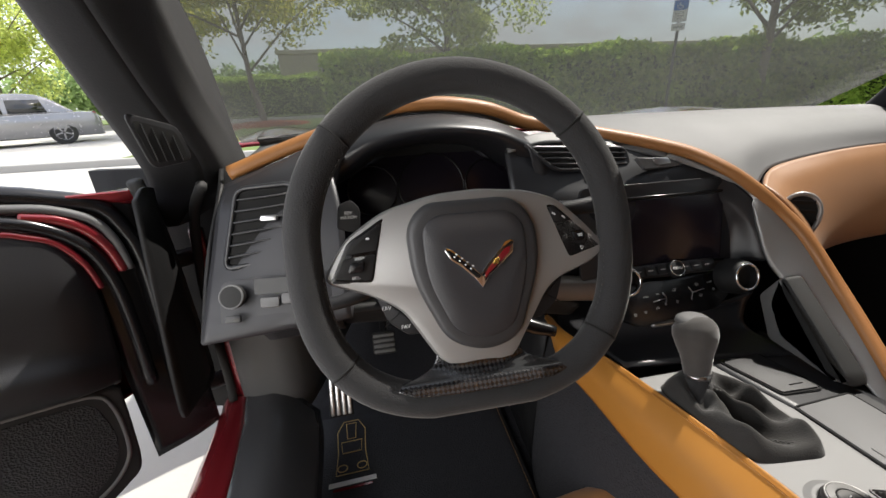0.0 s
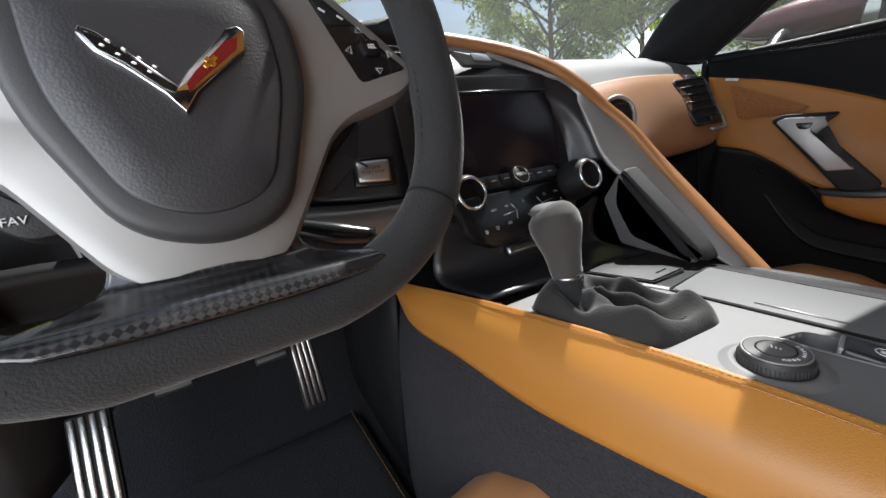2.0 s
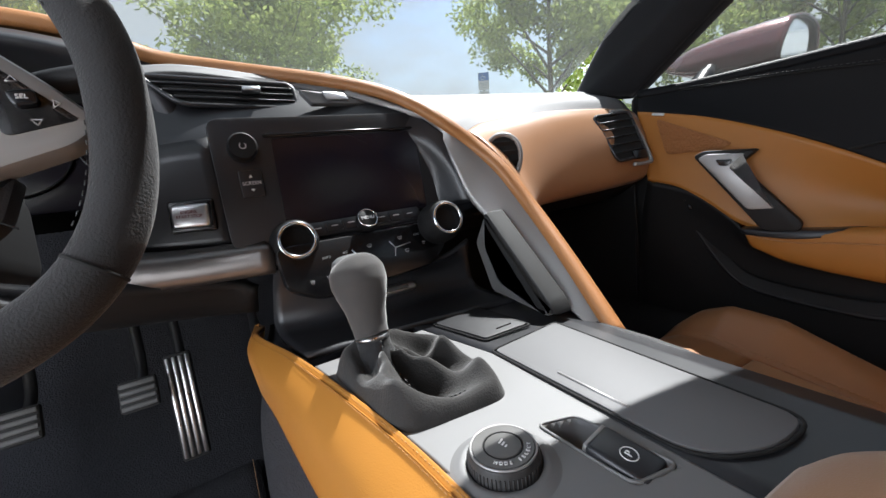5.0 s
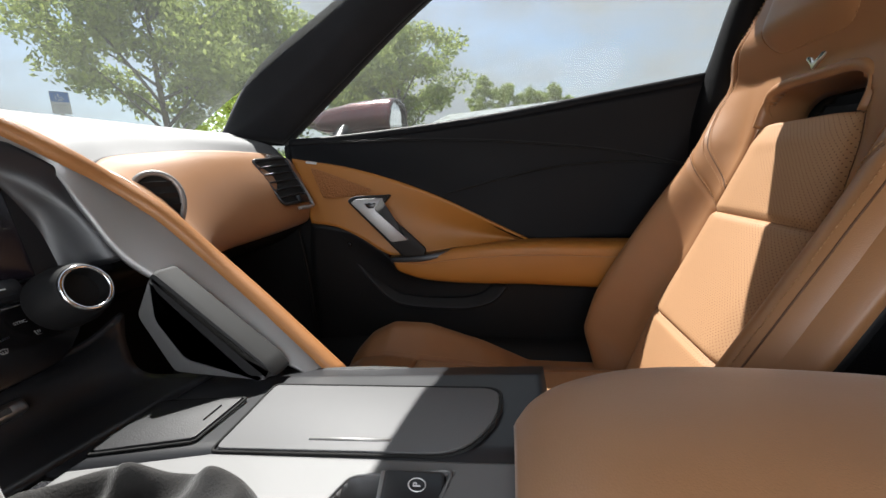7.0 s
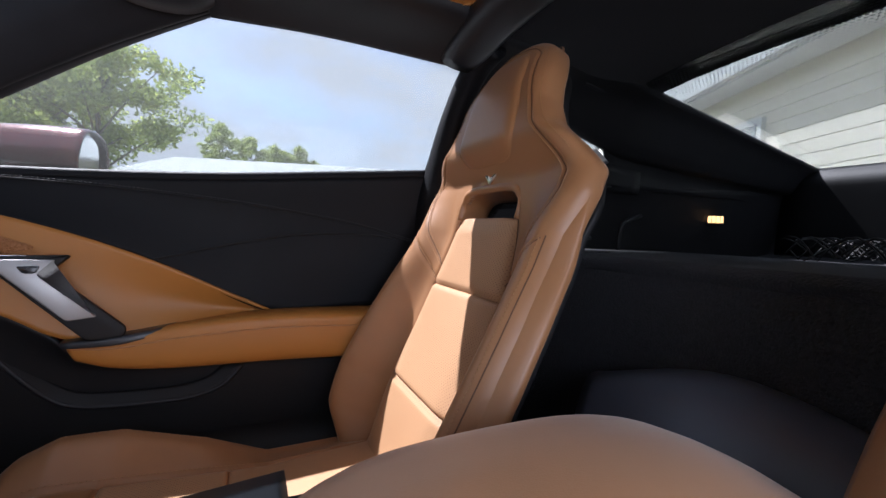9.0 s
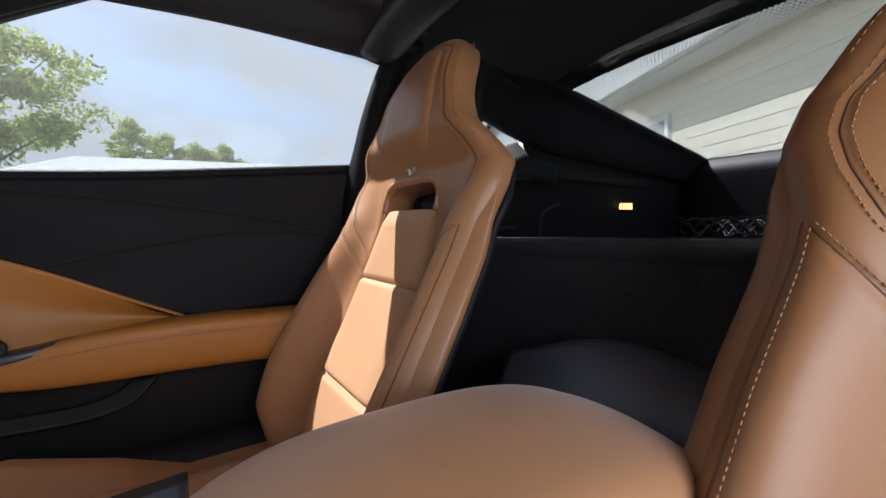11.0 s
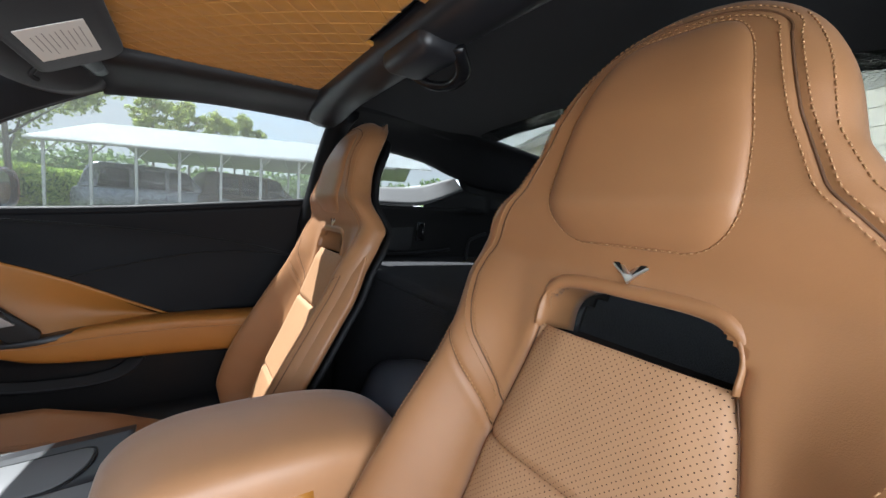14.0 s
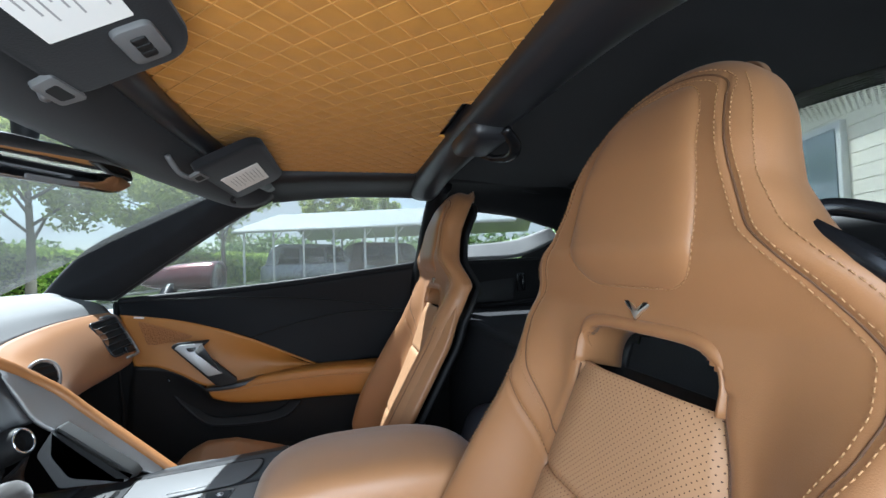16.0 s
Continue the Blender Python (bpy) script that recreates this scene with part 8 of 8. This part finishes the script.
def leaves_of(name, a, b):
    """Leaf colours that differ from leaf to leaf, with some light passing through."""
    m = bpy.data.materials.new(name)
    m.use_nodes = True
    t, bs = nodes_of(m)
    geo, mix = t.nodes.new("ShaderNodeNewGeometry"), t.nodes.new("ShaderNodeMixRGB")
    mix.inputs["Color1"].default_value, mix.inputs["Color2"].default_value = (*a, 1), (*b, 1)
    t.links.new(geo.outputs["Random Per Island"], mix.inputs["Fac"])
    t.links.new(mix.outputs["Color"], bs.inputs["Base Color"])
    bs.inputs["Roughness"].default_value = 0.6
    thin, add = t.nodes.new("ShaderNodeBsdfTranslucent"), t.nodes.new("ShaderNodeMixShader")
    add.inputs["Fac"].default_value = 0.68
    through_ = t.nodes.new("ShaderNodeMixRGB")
    # raised half again, so that sunlight through the crowns is in the colour
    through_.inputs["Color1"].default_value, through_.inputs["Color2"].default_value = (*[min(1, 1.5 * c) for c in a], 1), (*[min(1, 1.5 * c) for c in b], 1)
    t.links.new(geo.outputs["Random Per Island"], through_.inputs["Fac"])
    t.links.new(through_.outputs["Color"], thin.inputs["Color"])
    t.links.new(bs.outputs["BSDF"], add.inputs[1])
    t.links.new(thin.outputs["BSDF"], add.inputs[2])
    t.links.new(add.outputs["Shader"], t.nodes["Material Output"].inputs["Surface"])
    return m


# brighter than real leaves: sunlight on the foliage is put into these colours
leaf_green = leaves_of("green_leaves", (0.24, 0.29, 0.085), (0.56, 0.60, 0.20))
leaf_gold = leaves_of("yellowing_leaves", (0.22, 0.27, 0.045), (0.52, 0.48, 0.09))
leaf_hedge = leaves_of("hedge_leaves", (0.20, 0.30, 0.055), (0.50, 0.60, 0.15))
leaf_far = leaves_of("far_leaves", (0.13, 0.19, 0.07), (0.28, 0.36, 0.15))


def leaf_mesh(centres, size, rng):
    c = np.asarray(centres)
    k = len(c)
    a = rng.normal(size=(k, 3))
    a /= np.linalg.norm(a, axis=1, keepdims=True)
    b = np.cross(a, rng.normal(size=(k, 3)))
    b /= np.linalg.norm(b, axis=1, keepdims=True)
    s = size * rng.uniform(0.6, 1.4, (k, 1))
    V = np.stack([c - a * s, c + b * s * 0.55, c + a * s, c - b * s * 0.55], axis=1).reshape(-1, 3)
    me = bpy.data.meshes.new("leaves")
    me.from_pydata(V.tolist(), [], [(4 * i, 4 * i + 1, 4 * i + 2, 4 * i + 3) for i in range(k)])
    return me


ground = link("ground", slab(np.array([[(x, y, 0.0) for x in (-600, -60, -20, -6, 0, 6, 20, 60, 600)] for y in (-600, -60, -20, -6, 0, 6, 20, 60, 600)], float), 0.05, -1), concrete, label="pale concrete parking lot", category="ground", kind="structure")
strip = lambda name, x0, x1, y0, y1, z, mat, label, cat: link(name, mesh_of(rbox(x1 - x0, y1 - y0, z * 2, 0.02, 1, pose((x0 + x1) / 2, (y0 + y1) / 2, 0))), mat, label=label, category=cat, kind="structure")
strip("grass_verge", -5.0, 40, 7.6, 22, 0.09, grass, "mown grass verge behind the kerb", "grass")
strip("kerb", -8.5, 40, 7.45, 7.6, 0.12, concrete, "pale concrete kerb", "kerb")
strip("road", -60, 60, 22, 30, 0.012, asphalt, "grey asphalt road", "road")
strip("grass_verge", -60, 60, 30, 44, 0.08, grass, "mown grass across the road", "grass")
strip("grass_field", 13.0, 200, -60, 7.4, 0.04, grass, "mown grass beside the parking lot", "grass")
link("mulch_bed", mesh_of(lathe([(1.9, 0.0), (1.7, 0.14), (0.8, 0.22), (0.2, 0.24)], 24, pose(-4.6, 17.5, 0.02))), mulch, label="red mulch bed round a tree", category="mulch", kind="structure")

rng = np.random.default_rng(5)


def hedge(x0, y0, x1, y1, h, depth, count, label):
    d = np.array((x1 - x0, y1 - y0))
    L = np.linalg.norm(d)
    u, n = d / L, np.array((-d[1], d[0])) / L
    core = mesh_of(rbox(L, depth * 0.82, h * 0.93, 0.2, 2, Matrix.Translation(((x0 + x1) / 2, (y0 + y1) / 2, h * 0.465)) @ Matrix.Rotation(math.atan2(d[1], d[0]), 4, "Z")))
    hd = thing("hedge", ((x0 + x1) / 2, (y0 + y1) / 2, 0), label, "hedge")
    # solid filler block; the shade between the leaves is in its dark colour
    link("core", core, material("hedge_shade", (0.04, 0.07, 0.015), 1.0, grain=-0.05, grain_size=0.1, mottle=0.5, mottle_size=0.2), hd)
    s, w, z = rng.uniform(0, L, count), rng.uniform(-0.5, 0.5, count), rng.uniform(0.0, 1.0, count)
    face = rng.random(count)
    w = np.where(face < 0.6, -0.5 + rng.normal(0, 0.04, count), w) * depth
    z = np.where(face < 0.6, z, 1.0 + rng.normal(0, 0.02, count)) * h + 0.10 * np.sin(s * 1.7) * (face > 0.5) + rng.normal(0, 0.04, count)
    wob = 0.10 * np.sin(s * 2.3 + z * 3)
    C = np.stack([x0 + u[0] * s + n[0] * (w + wob), y0 + u[1] * s + n[1] * (w + wob), z], axis=1)
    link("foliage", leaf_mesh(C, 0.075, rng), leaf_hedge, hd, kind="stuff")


hedge(-1.5, 12.0, 14.5, 10.6, 1.95, 1.4, 30000, "clipped green hedge in front of the car")
hedge(14.5, 10.6, 30.0, 4.5, 1.75, 1.4, 16000, "clipped green hedge beside the lot")
hedge(-16.0, 32.0, 1.0, 33.0, 2.7, 1.8, 12000, "clipped green hedge across the road")


def tree(x, y, trunk_h, height, spread, count, mat, label, leaf=0.13, lean=0.0, r=0.13):
    t = thing("tree", (x, y, 0), label, "tree")
    tip = np.array((x + lean, y, trunk_h))
    link("trunk", tube([(x, y, 0), (x + lean * 0.45, y, trunk_h * 0.5), tip, (x + lean * 1.2, y + 0.1, (trunk_h + height) / 2), (x + lean, y, height * 0.93)], [r * 1.25, r, r * 0.85, r * 0.5, 0.02], 10, n=20), bark, t)
    C = []
    k = 15
    for i in range(k):
        a, f = 2.4 * i + rng.uniform(-0.3, 0.3), (i + 0.5) / k
        z0 = trunk_h + (height - trunk_h) * f * 0.75
        reach = spread * (math.sin(math.pi * min(1, 0.25 + 0.75 * f)) ** 0.7) * rng.uniform(0.75, 1.1)
        end = np.array((x + lean + math.cos(a) * reach, y + math.sin(a) * reach, z0 + (height - z0) * rng.uniform(0.3, 0.6)))
        start = np.array((x + lean, y, z0))
        mid_ = (start + end) / 2 + np.array((0, 0, 0.15))
        link("limb", tube([start, mid_, end], [r * 0.42, r * 0.25, 0.012], 6, n=8), bark, t)
        for q in range(5):
            c = start + (end - start) * rng.uniform(0.35, 1.1) + rng.normal(0, 0.22 * spread / 2, 3)
            rad = spread * rng.uniform(0.16, 0.30)
            n_ = int(1.9 * count / (k * 5))
            v = rng.normal(size=(n_, 3))
            v *= (rad * rng.random((n_, 1)) ** 0.45) / np.linalg.norm(v, axis=1, keepdims=True)
            v[:, 2] *= 0.7
            C.append(c + v)
    for q in range(10):
        c = np.array((x + lean, y, height - 0.6)) + rng.normal(0, 0.18 * spread, 3) * np.array((1, 1, 0.6))
        n_ = int(1.9 * count / 60)
        v = rng.normal(size=(n_, 3)) * spread * 0.12
        C.append(c + v)
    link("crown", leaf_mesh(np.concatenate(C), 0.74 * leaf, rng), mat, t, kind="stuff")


at = lambda az, d: (math.sin(radians(az)) * d - 0.4, math.cos(radians(az)) * d - 0.3)
tree(*at(-13.2, 18.5), 1.9, 8.0, 3.6, 11000, leaf_gold, "young tree with yellowing leaves in a mulch bed", 0.11, -0.25, 0.12)
tree(*at(-44.0, 27.0), 1.3, 8.5, 4.2, 9000, leaf_green, "broad green tree behind the parked sedan", 0.15)
tree(*at(-36.0, 34.0), 1.5, 8.0, 4.2, 7000, leaf_green, "green tree across the lot", 0.15)
tree(*at(-24.0, 30.0), 3.0, 9.0, 4.5, 7000, leaf_gold, "tree with yellowing leaves across the lot", 0.15)
tree(*at(11.0, 15.0), 1.9, 6.8, 3.3, 11000, leaf_green, "young green tree behind the hedge", 0.11)
tree(*at(47.0, 15.5), 1.8, 7.4, 3.3, 10000, leaf_green, "full green tree behind the hedge", 0.11)
tree(*at(57.5, 18.0), 1.8, 7.6, 3.0, 9000, leaf_green, "full green tree beside the hedge", 0.12)
tree(*at(75.0, 24.0), 2.0, 9.0, 3.6, 9000, leaf_green, "green tree near the carport", 0.14)
tree(*at(69.0, 26.0), 2.0, 7.6, 3.0, 7000, leaf_green, "green tree near the hedge corner", 0.14)
for az, d, h in ((86.5, 50, 11.6), (90.0, 52, 11.0), (93.0, 54, 10.6), (96.0, 56, 11.2)):
    tree(*at(az, d), 5.0, h, 2.0, 2500, leaf_green, "tall slim tree behind the carport", 0.2)
# far wood along the horizon
C = []
for k in range(150):
    az = rng.uniform(-60, 150)
    d = rng.uniform(60, 75)
    x, y = at(az, d)
    h = rng.uniform(4.0, 7.0)
    v = rng.normal(size=(260, 3))
    v *= (rng.random((260, 1)) ** 0.4) / np.linalg.norm(v, axis=1, keepdims=True)
    C.append(np.array((x, y, h * 0.5)) + v * np.array((3.0, 3.0, h * 0.52)))
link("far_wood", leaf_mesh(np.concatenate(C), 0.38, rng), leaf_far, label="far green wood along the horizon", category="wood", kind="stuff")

# long low building behind the hedge
bld = thing("long_building", (14, 42, 0), "long beige building with a flat parapet roof", "building")
part("wall", rbox(44, 8, 5.1, 0.03, 1, pose(14, 46, 2.55)), beige_wall, bld)
part("parapet", rbox(44.4, 8.4, 0.35, 0.04, 1, pose(14, 46, 5.25)), beige_wall, bld)
for k in range(7):
    part("pilaster", rbox(0.5, 0.25, 4.9, 0.03, 1, pose(-6 + 6.6 * k, 41.9, 2.45)), beige_wall, bld)

# parking sign
sg_ = thing("parking_sign", (8.0, 10.1, 0), "blue and white accessible parking sign on a post", "sign")
SX, SY = at(38.3, 12.6)
sg_.location = (SX, SY, 0)
part("post", rbox(0.06, 0.05, 2.75, 0.008, 1, pose(SX, SY, 1.375)), satin_grey, sg_)
sm = facing((SX - 0.03, SY - 0.04, 2.62), (-math.sin(radians(38)), -math.cos(radians(38)), 0))
blue = material("sign_blue", (0.02, 0.16, 0.50), 0.5)
part("plate", plate(rounded([(-0.16, -0.24), (0.16, -0.24), (0.16, 0.24), (-0.16, 0.24)], 0.03), 0.004, 0.001, sm), white_metal, sg_)
part("blue_field", plate(rounded([(-0.15, 0.02), (0.15, 0.02), (0.15, 0.23), (-0.15, 0.23)], 0.03), 0.002, 0, sm @ Matrix.Translation((0, 0, 0.004))), blue, sg_)
link("symbol", joined([tube([sm @ Vector((-0.02 + 0.05 * math.cos(a), 0.10 + 0.05 * math.sin(a), 0.007)) for a in np.linspace(2.2, 6.0, 16)], 0.008, 5), tube([sm @ Vector(v) for v in ((-0.02, 0.19, 0.007), (-0.02, 0.12, 0.007), (0.03, 0.12, 0.007), (0.06, 0.06, 0.007))], 0.010, 5)]), white_metal, sg_)
for k in range(3):
    part("print_line", rbox(0.20 - 0.04 * k, 0.018, 0.001, 0.0004, 1, sm @ Matrix.Translation((0, -0.05 - 0.06 * k, 0.005))), ink_grey, sg_)
part("lower_plate", plate(rounded([(-0.15, -0.43), (0.15, -0.43), (0.15, -0.27), (-0.15, -0.27)], 0.02), 0.004, 0.001, sm), white_metal, sg_)
part("print_line", rbox(0.2, 0.03, 0.001, 0.0004, 1, sm @ Matrix.Translation((0, -0.35, 0.005))), ink_grey, sg_)


# parked cars
def car(name, loc, rot, paint, length, width, height, tall, label):
    c = thing(name, (*loc, 0), label, "car")
    m = Matrix.Translation((*loc, 0)) @ pose(0, 0, 0, 0, 0, rot)
    hl, hw = length / 2, width / 2
    xs = [-hl, -hl * 0.96, -hl * 0.8, -hl * 0.55, 0, hl * 0.45, hl * 0.72, hl * 0.94, hl]
    zs = [0.75, 0.95, 1.0, 1.0, 0.98, 0.97, 0.90, 0.72, 0.55] if tall else [0.70, 0.85, 0.90, 0.90, 0.87, 0.86, 0.78, 0.66, 0.5]
    ws = [0.80, 0.92, 0.98, 1, 1, 1, 0.97, 0.88, 0.76]
    rows = [[m @ Vector((x, -hw * w_ * 0.92, 0.22)), m @ Vector((x, -hw * w_, 0.5)), m @ Vector((x, -hw * w_ * 0.98, z * 0.9)), m @ Vector((x, -hw * w_ * 0.86, z)), m @ Vector((x, 0, z + 0.03)), m @ Vector((x, hw * w_ * 0.86, z)), m @ Vector((x, hw * w_ * 0.98, z * 0.9)), m @ Vector((x, hw * w_, 0.5)), m @ Vector((x, hw * w_ * 0.92, 0.22))] for x, z, w_ in zip(xs, zs, ws)]
    body = link("body", slab(sheet([[tuple(v) for v in r] for r in rows], 50, 40), 0.02, -1), paint, c)
    z0 = 0.88 if not tall else 0.98
    gx = [-hl * 0.93, -hl * 0.80, -hl * 0.45, 0.0, hl * 0.22, hl * 0.5] if tall else [-hl * 0.78, -hl * 0.50, -hl * 0.15, hl * 0.08, hl * 0.25, hl * 0.52]
    gz = [z0, height * 0.965, height, height * 0.985, height * 0.93, z0] if tall else [z0, height * 0.95, height, height * 0.985, height * 0.93, z0]
    rows = [[m @ Vector((x, -hw * 0.88, z0 - 0.02)), m @ Vector((x, -hw * (0.88 - 0.20 * (z - z0) / (height - z0)), z0 + (z - z0) * 0.85)), m @ Vector((x, -hw * 0.45, z)), m @ Vector((x, 0, z + 0.01)), m @ Vector((x, hw * 0.45, z)), m @ Vector((x, hw * (0.88 - 0.20 * (z - z0) / (height - z0)), z0 + (z - z0) * 0.85)), m @ Vector((x, hw * 0.88, z0 - 0.02))] for x, z in zip(gx, gz)]
    link("roof", slab(sheet([[tuple(v) for v in r] for r in rows], 40, 30), 0.02, -1), paint, c)
    for sg in (-1, 1):
        for a, b in (((-0.74, -0.40), (-0.36, 0.0), (0.04, 0.36)) if tall else ((-0.52, -0.18), (-0.14, 0.20), (0.23, 0.34)))[:3]:
            h0, h1 = z0 + 0.04, height - 0.17
            ta, tb = a * hl + (0.10 if a < -0.5 else 0.02), b * hl - (0.22 if b > 0.3 else 0.02)
            y0, y1 = sg * hw * 0.885, sg * hw * 0.725
            w_ = bmesh.new()
            vs = [w_.verts.new(m @ Vector(v)) for v in ((a * hl, y0, h0), (b * hl, y0, h0), (tb, y1, h1), (ta, y1, h1))]
            w_.faces.new(vs)
            geo_ = bmesh.ops.extrude_face_region(w_, geom=w_.faces[:])
            for v in [g for g in geo_["geom"] if isinstance(g, bmesh.types.BMVert)]:
                v.co += (m.to_3x3() @ Vector((0, sg * 0.02, 0.004)))
            part("window", w_, dark_window, c)
        for x in (-hl * 0.60, hl * 0.60):
            wm_ = m @ Matrix.Translation((x, sg * hw * 0.93, 0.34)) @ pose(0, 0, 0, -90 * sg)
            wl = part("wheel", lathe([(0.20, -0.10), (0.33, -0.09), (0.34, 0.03), (0.33, 0.07), (0.25, 0.085), (0.22, 0.075)], 28, wm_), tyre, c)
            rimo = part("rim", lathe([(0.215, 0.06), (0.215, 0.078), (0.19, 0.072), (0.06, 0.060), (0.03, 0.075)], 28, wm_), silver_paint, wl)
            for k in range(5):
                part("spoke", rbox(0.05, 0.17, 0.02, 0.006, 1, wm_ @ pose(0, 0, 0, 0, 0, 72 * k) @ Matrix.Translation((0, 0.115, 0.078))), silver_paint, wl)
        part("door_mirror", rbox(0.10, 0.18, 0.12, 0.03, 2, m @ Matrix.Translation((hl * 0.36, sg * hw * 1.08, z0 + 0.08))), paint, c)
        part("lamp", rbox(0.10, 0.35, 0.12, 0.03, 2, m @ Matrix.Translation((hl * 0.95, sg * hw * 0.62, 0.64))), white_metal, c)
        part("tail_lamp", rbox(0.10, 0.30, 0.16, 0.03, 2, m @ Matrix.Translation((-hl * 0.955, sg * hw * 0.70, 0.84))), red_enamel, c)
        for x in (-hl * 0.12, hl * 0.24):
            part("handle", rbox(0.20, 0.03, 0.03, 0.01, 1, m @ Matrix.Translation((x, sg * hw * 1.0, z0 - 0.12))), paint, c)
    # windscreen and rear screen
    for x0, x1, zz in ((gx[-2] + 0.05, gx[-1] - 0.05, 1), (gx[0] + 0.06, gx[1] - 0.02, -1)):
        s_ = sheet([[tuple(m @ Vector((x1 if zz > 0 else x0, y, z0 + 0.03))) for y in (-hw * 0.72, 0, hw * 0.72)], [tuple(m @ Vector(((x0 if zz > 0 else x1), y, height - 0.12))) for y in (-hw * 0.58, 0, hw * 0.58)]], 6, 8)
        link("screen", slab(s_ + np.array((0, 0, 0.03)), 0.02, 1), dark_window, c)
    return c


car("silver_sedan", at(-37.5, 18.0), 214, silver_paint, 4.9, 1.85, 1.46, False, "silver sedan parked on the pale lot")
car("grey_suv", at(87.6, 16.9), 274, material("steel_blue_car_paint", (0.30, 0.32, 0.36), 0.28, metal=0.5, coat=1.0), 4.7, 1.95, 1.78, True, "grey sport utility car under the carport")
car("brown_suv", at(97.5, 17.6), 286, material("brown_car_paint", (0.10, 0.06, 0.04), 0.3, metal=0.3, coat=1.0), 4.8, 1.95, 1.80, True, "dark brown car under the carport")
car("dark_truck", at(-43.0, 30.0), 150, grey_paint, 5.0, 1.95, 1.85, True, "dark car standing far across the lot")

# carport
cp = thing("carport", (22, 1, 0), "white metal carport on slim posts", "carport")
CP0, CD = Vector((*at(77.4, 15.0), 0)), Vector((-0.33, -0.945, 0)).normalized()
CN = Vector((CD.y * -1, CD.x, 0))
for row in (0, 1):
    for k in range(7):
        b = CP0 + CD * (1.08 * k) + CN * (5.6 * row)
        part("post", rbox(0.07, 0.07, 2.14, 0.01, 1, Matrix.Translation(b + Vector((0, 0, 1.07)))), white_metal, cp)
        if row == 0:
            link("brace", tube([b + Vector((0, 0, 1.80)), b + CD * 0.22 + CN * 0.3 + Vector((0, 0, 2.18))], 0.02, 6), white_metal, cp)
for a in range(-1, 9):
    for side_, (n0, z0, n1, z1) in enumerate(((-0.3, 2.17, 2.8, 3.08), (2.8, 3.08, 5.9, 2.17))):
        p = [CP0 + CD * (1.08 * a + 0.86 + d) + CN * n for d, n in ((0, n0), (1.075, n0), (1.075, n1), (0, n1))]
        zz = (z0, z0, z1, z1)
        g = np.array([[(*p[0][:2], z0), (*p[1][:2], z0)], [(*p[3][:2], z1), (*p[2][:2], z1)]])
        link("roof_panel", slab(g, 0.03, 1), white_metal, cp, smooth=False)
link("fascia", tube([CP0 + CD * -0.22 + CN * -0.32 + Vector((0, 0, 2.14)), CP0 + CD * 9.4 + CN * -0.32 + Vector((0, 0, 2.14))], 0.05, 4), white_metal, cp)
for k in range(7):
    link("rafter", tube([CP0 + CD * 1.08 * k + CN * -0.2 + Vector((0, 0, 2.12)), CP0 + CD * 1.08 * k + CN * 2.8 + Vector((0, 0, 3.02)), CP0 + CD * 1.08 * k + CN * 5.8 + Vector((0, 0, 2.12))], 0.03, 4), white_metal, cp)

# house behind the car, clad in cream boards
hs = thing("cream_house", (5, -12, 0), "cream boarded building with a white window", "building")
H0, HD = Vector((-2.75, -3.85, 0)), Vector((0.90, -0.43, 0)).normalized()
hmx = Matrix((HD, Vector((0, 0, 1)), HD.cross(Vector((0, 0, 1))))).transposed().to_4x4()
hmx.translation = H0
LEN, EAVE = 24.0, 3.0
part("wall", rbox(LEN, EAVE, 0.2, 0.01, 1, hmx @ Matrix.Translation((LEN / 2, EAVE / 2, -0.12 if (hmx.to_3x3() @ Vector((0, 0, 1))).dot(Vector((0, 1, 0))) > 0 else 0.12))), cream_siding, hs)
OUT = 1 if (hmx.to_3x3() @ Vector((0, 0, 1))).dot(Vector((0, 1, 0))) > 0 else -1
for k in range(17):
    part("siding_board", rbox(LEN, 0.1672, 0.02, 0.003, 1, hmx @ Matrix.Translation((LEN / 2, 0.09 + 0.168 * k, OUT * 0.005)) @ pose(0, 0, 0, OUT * -2)), cream_siding, hs)
for k, wx in enumerate((6.72, 12.4, 18.0)):
    part("window_frame", rbox(1.5, 1.5, 0.10, 0.01, 1, hmx @ Matrix.Translation((wx, 1.72, OUT * 0.04))), white_metal, hs)
    part("pane", rbox(0.66, 1.32, 0.02, 0.004, 1, hmx @ Matrix.Translation((wx - 0.35, 1.72, OUT * 0.095))), house_glass, hs)
    part("pane", rbox(0.66, 1.32, 0.02, 0.004, 1, hmx @ Matrix.Translation((wx + 0.35, 1.72, OUT * 0.095))), house_glass, hs)
part("soffit", rbox(LEN + 0.6, 0.06, 0.4, 0.01, 1, hmx @ Matrix.Translation((LEN / 2, EAVE, OUT * 0.2))), white_metal, hs)
# tall white board added at the eave, bright in place of a lit soffit
part("eave_board", rbox(LEN + 0.6, 1.3, 0.12, 0.02, 1, hmx @ Matrix.Translation((LEN / 2, EAVE + 0.66, OUT * 0.42))), white_metal, hs)
part("roof_slope", rbox(LEN + 0.6, 0.08, 6.0, 0.01, 1, hmx @ Matrix.Translation((LEN / 2, EAVE + 2.25, OUT * -2.1)) @ pose(0, 0, 0, OUT * 20)), asphalt, hs)
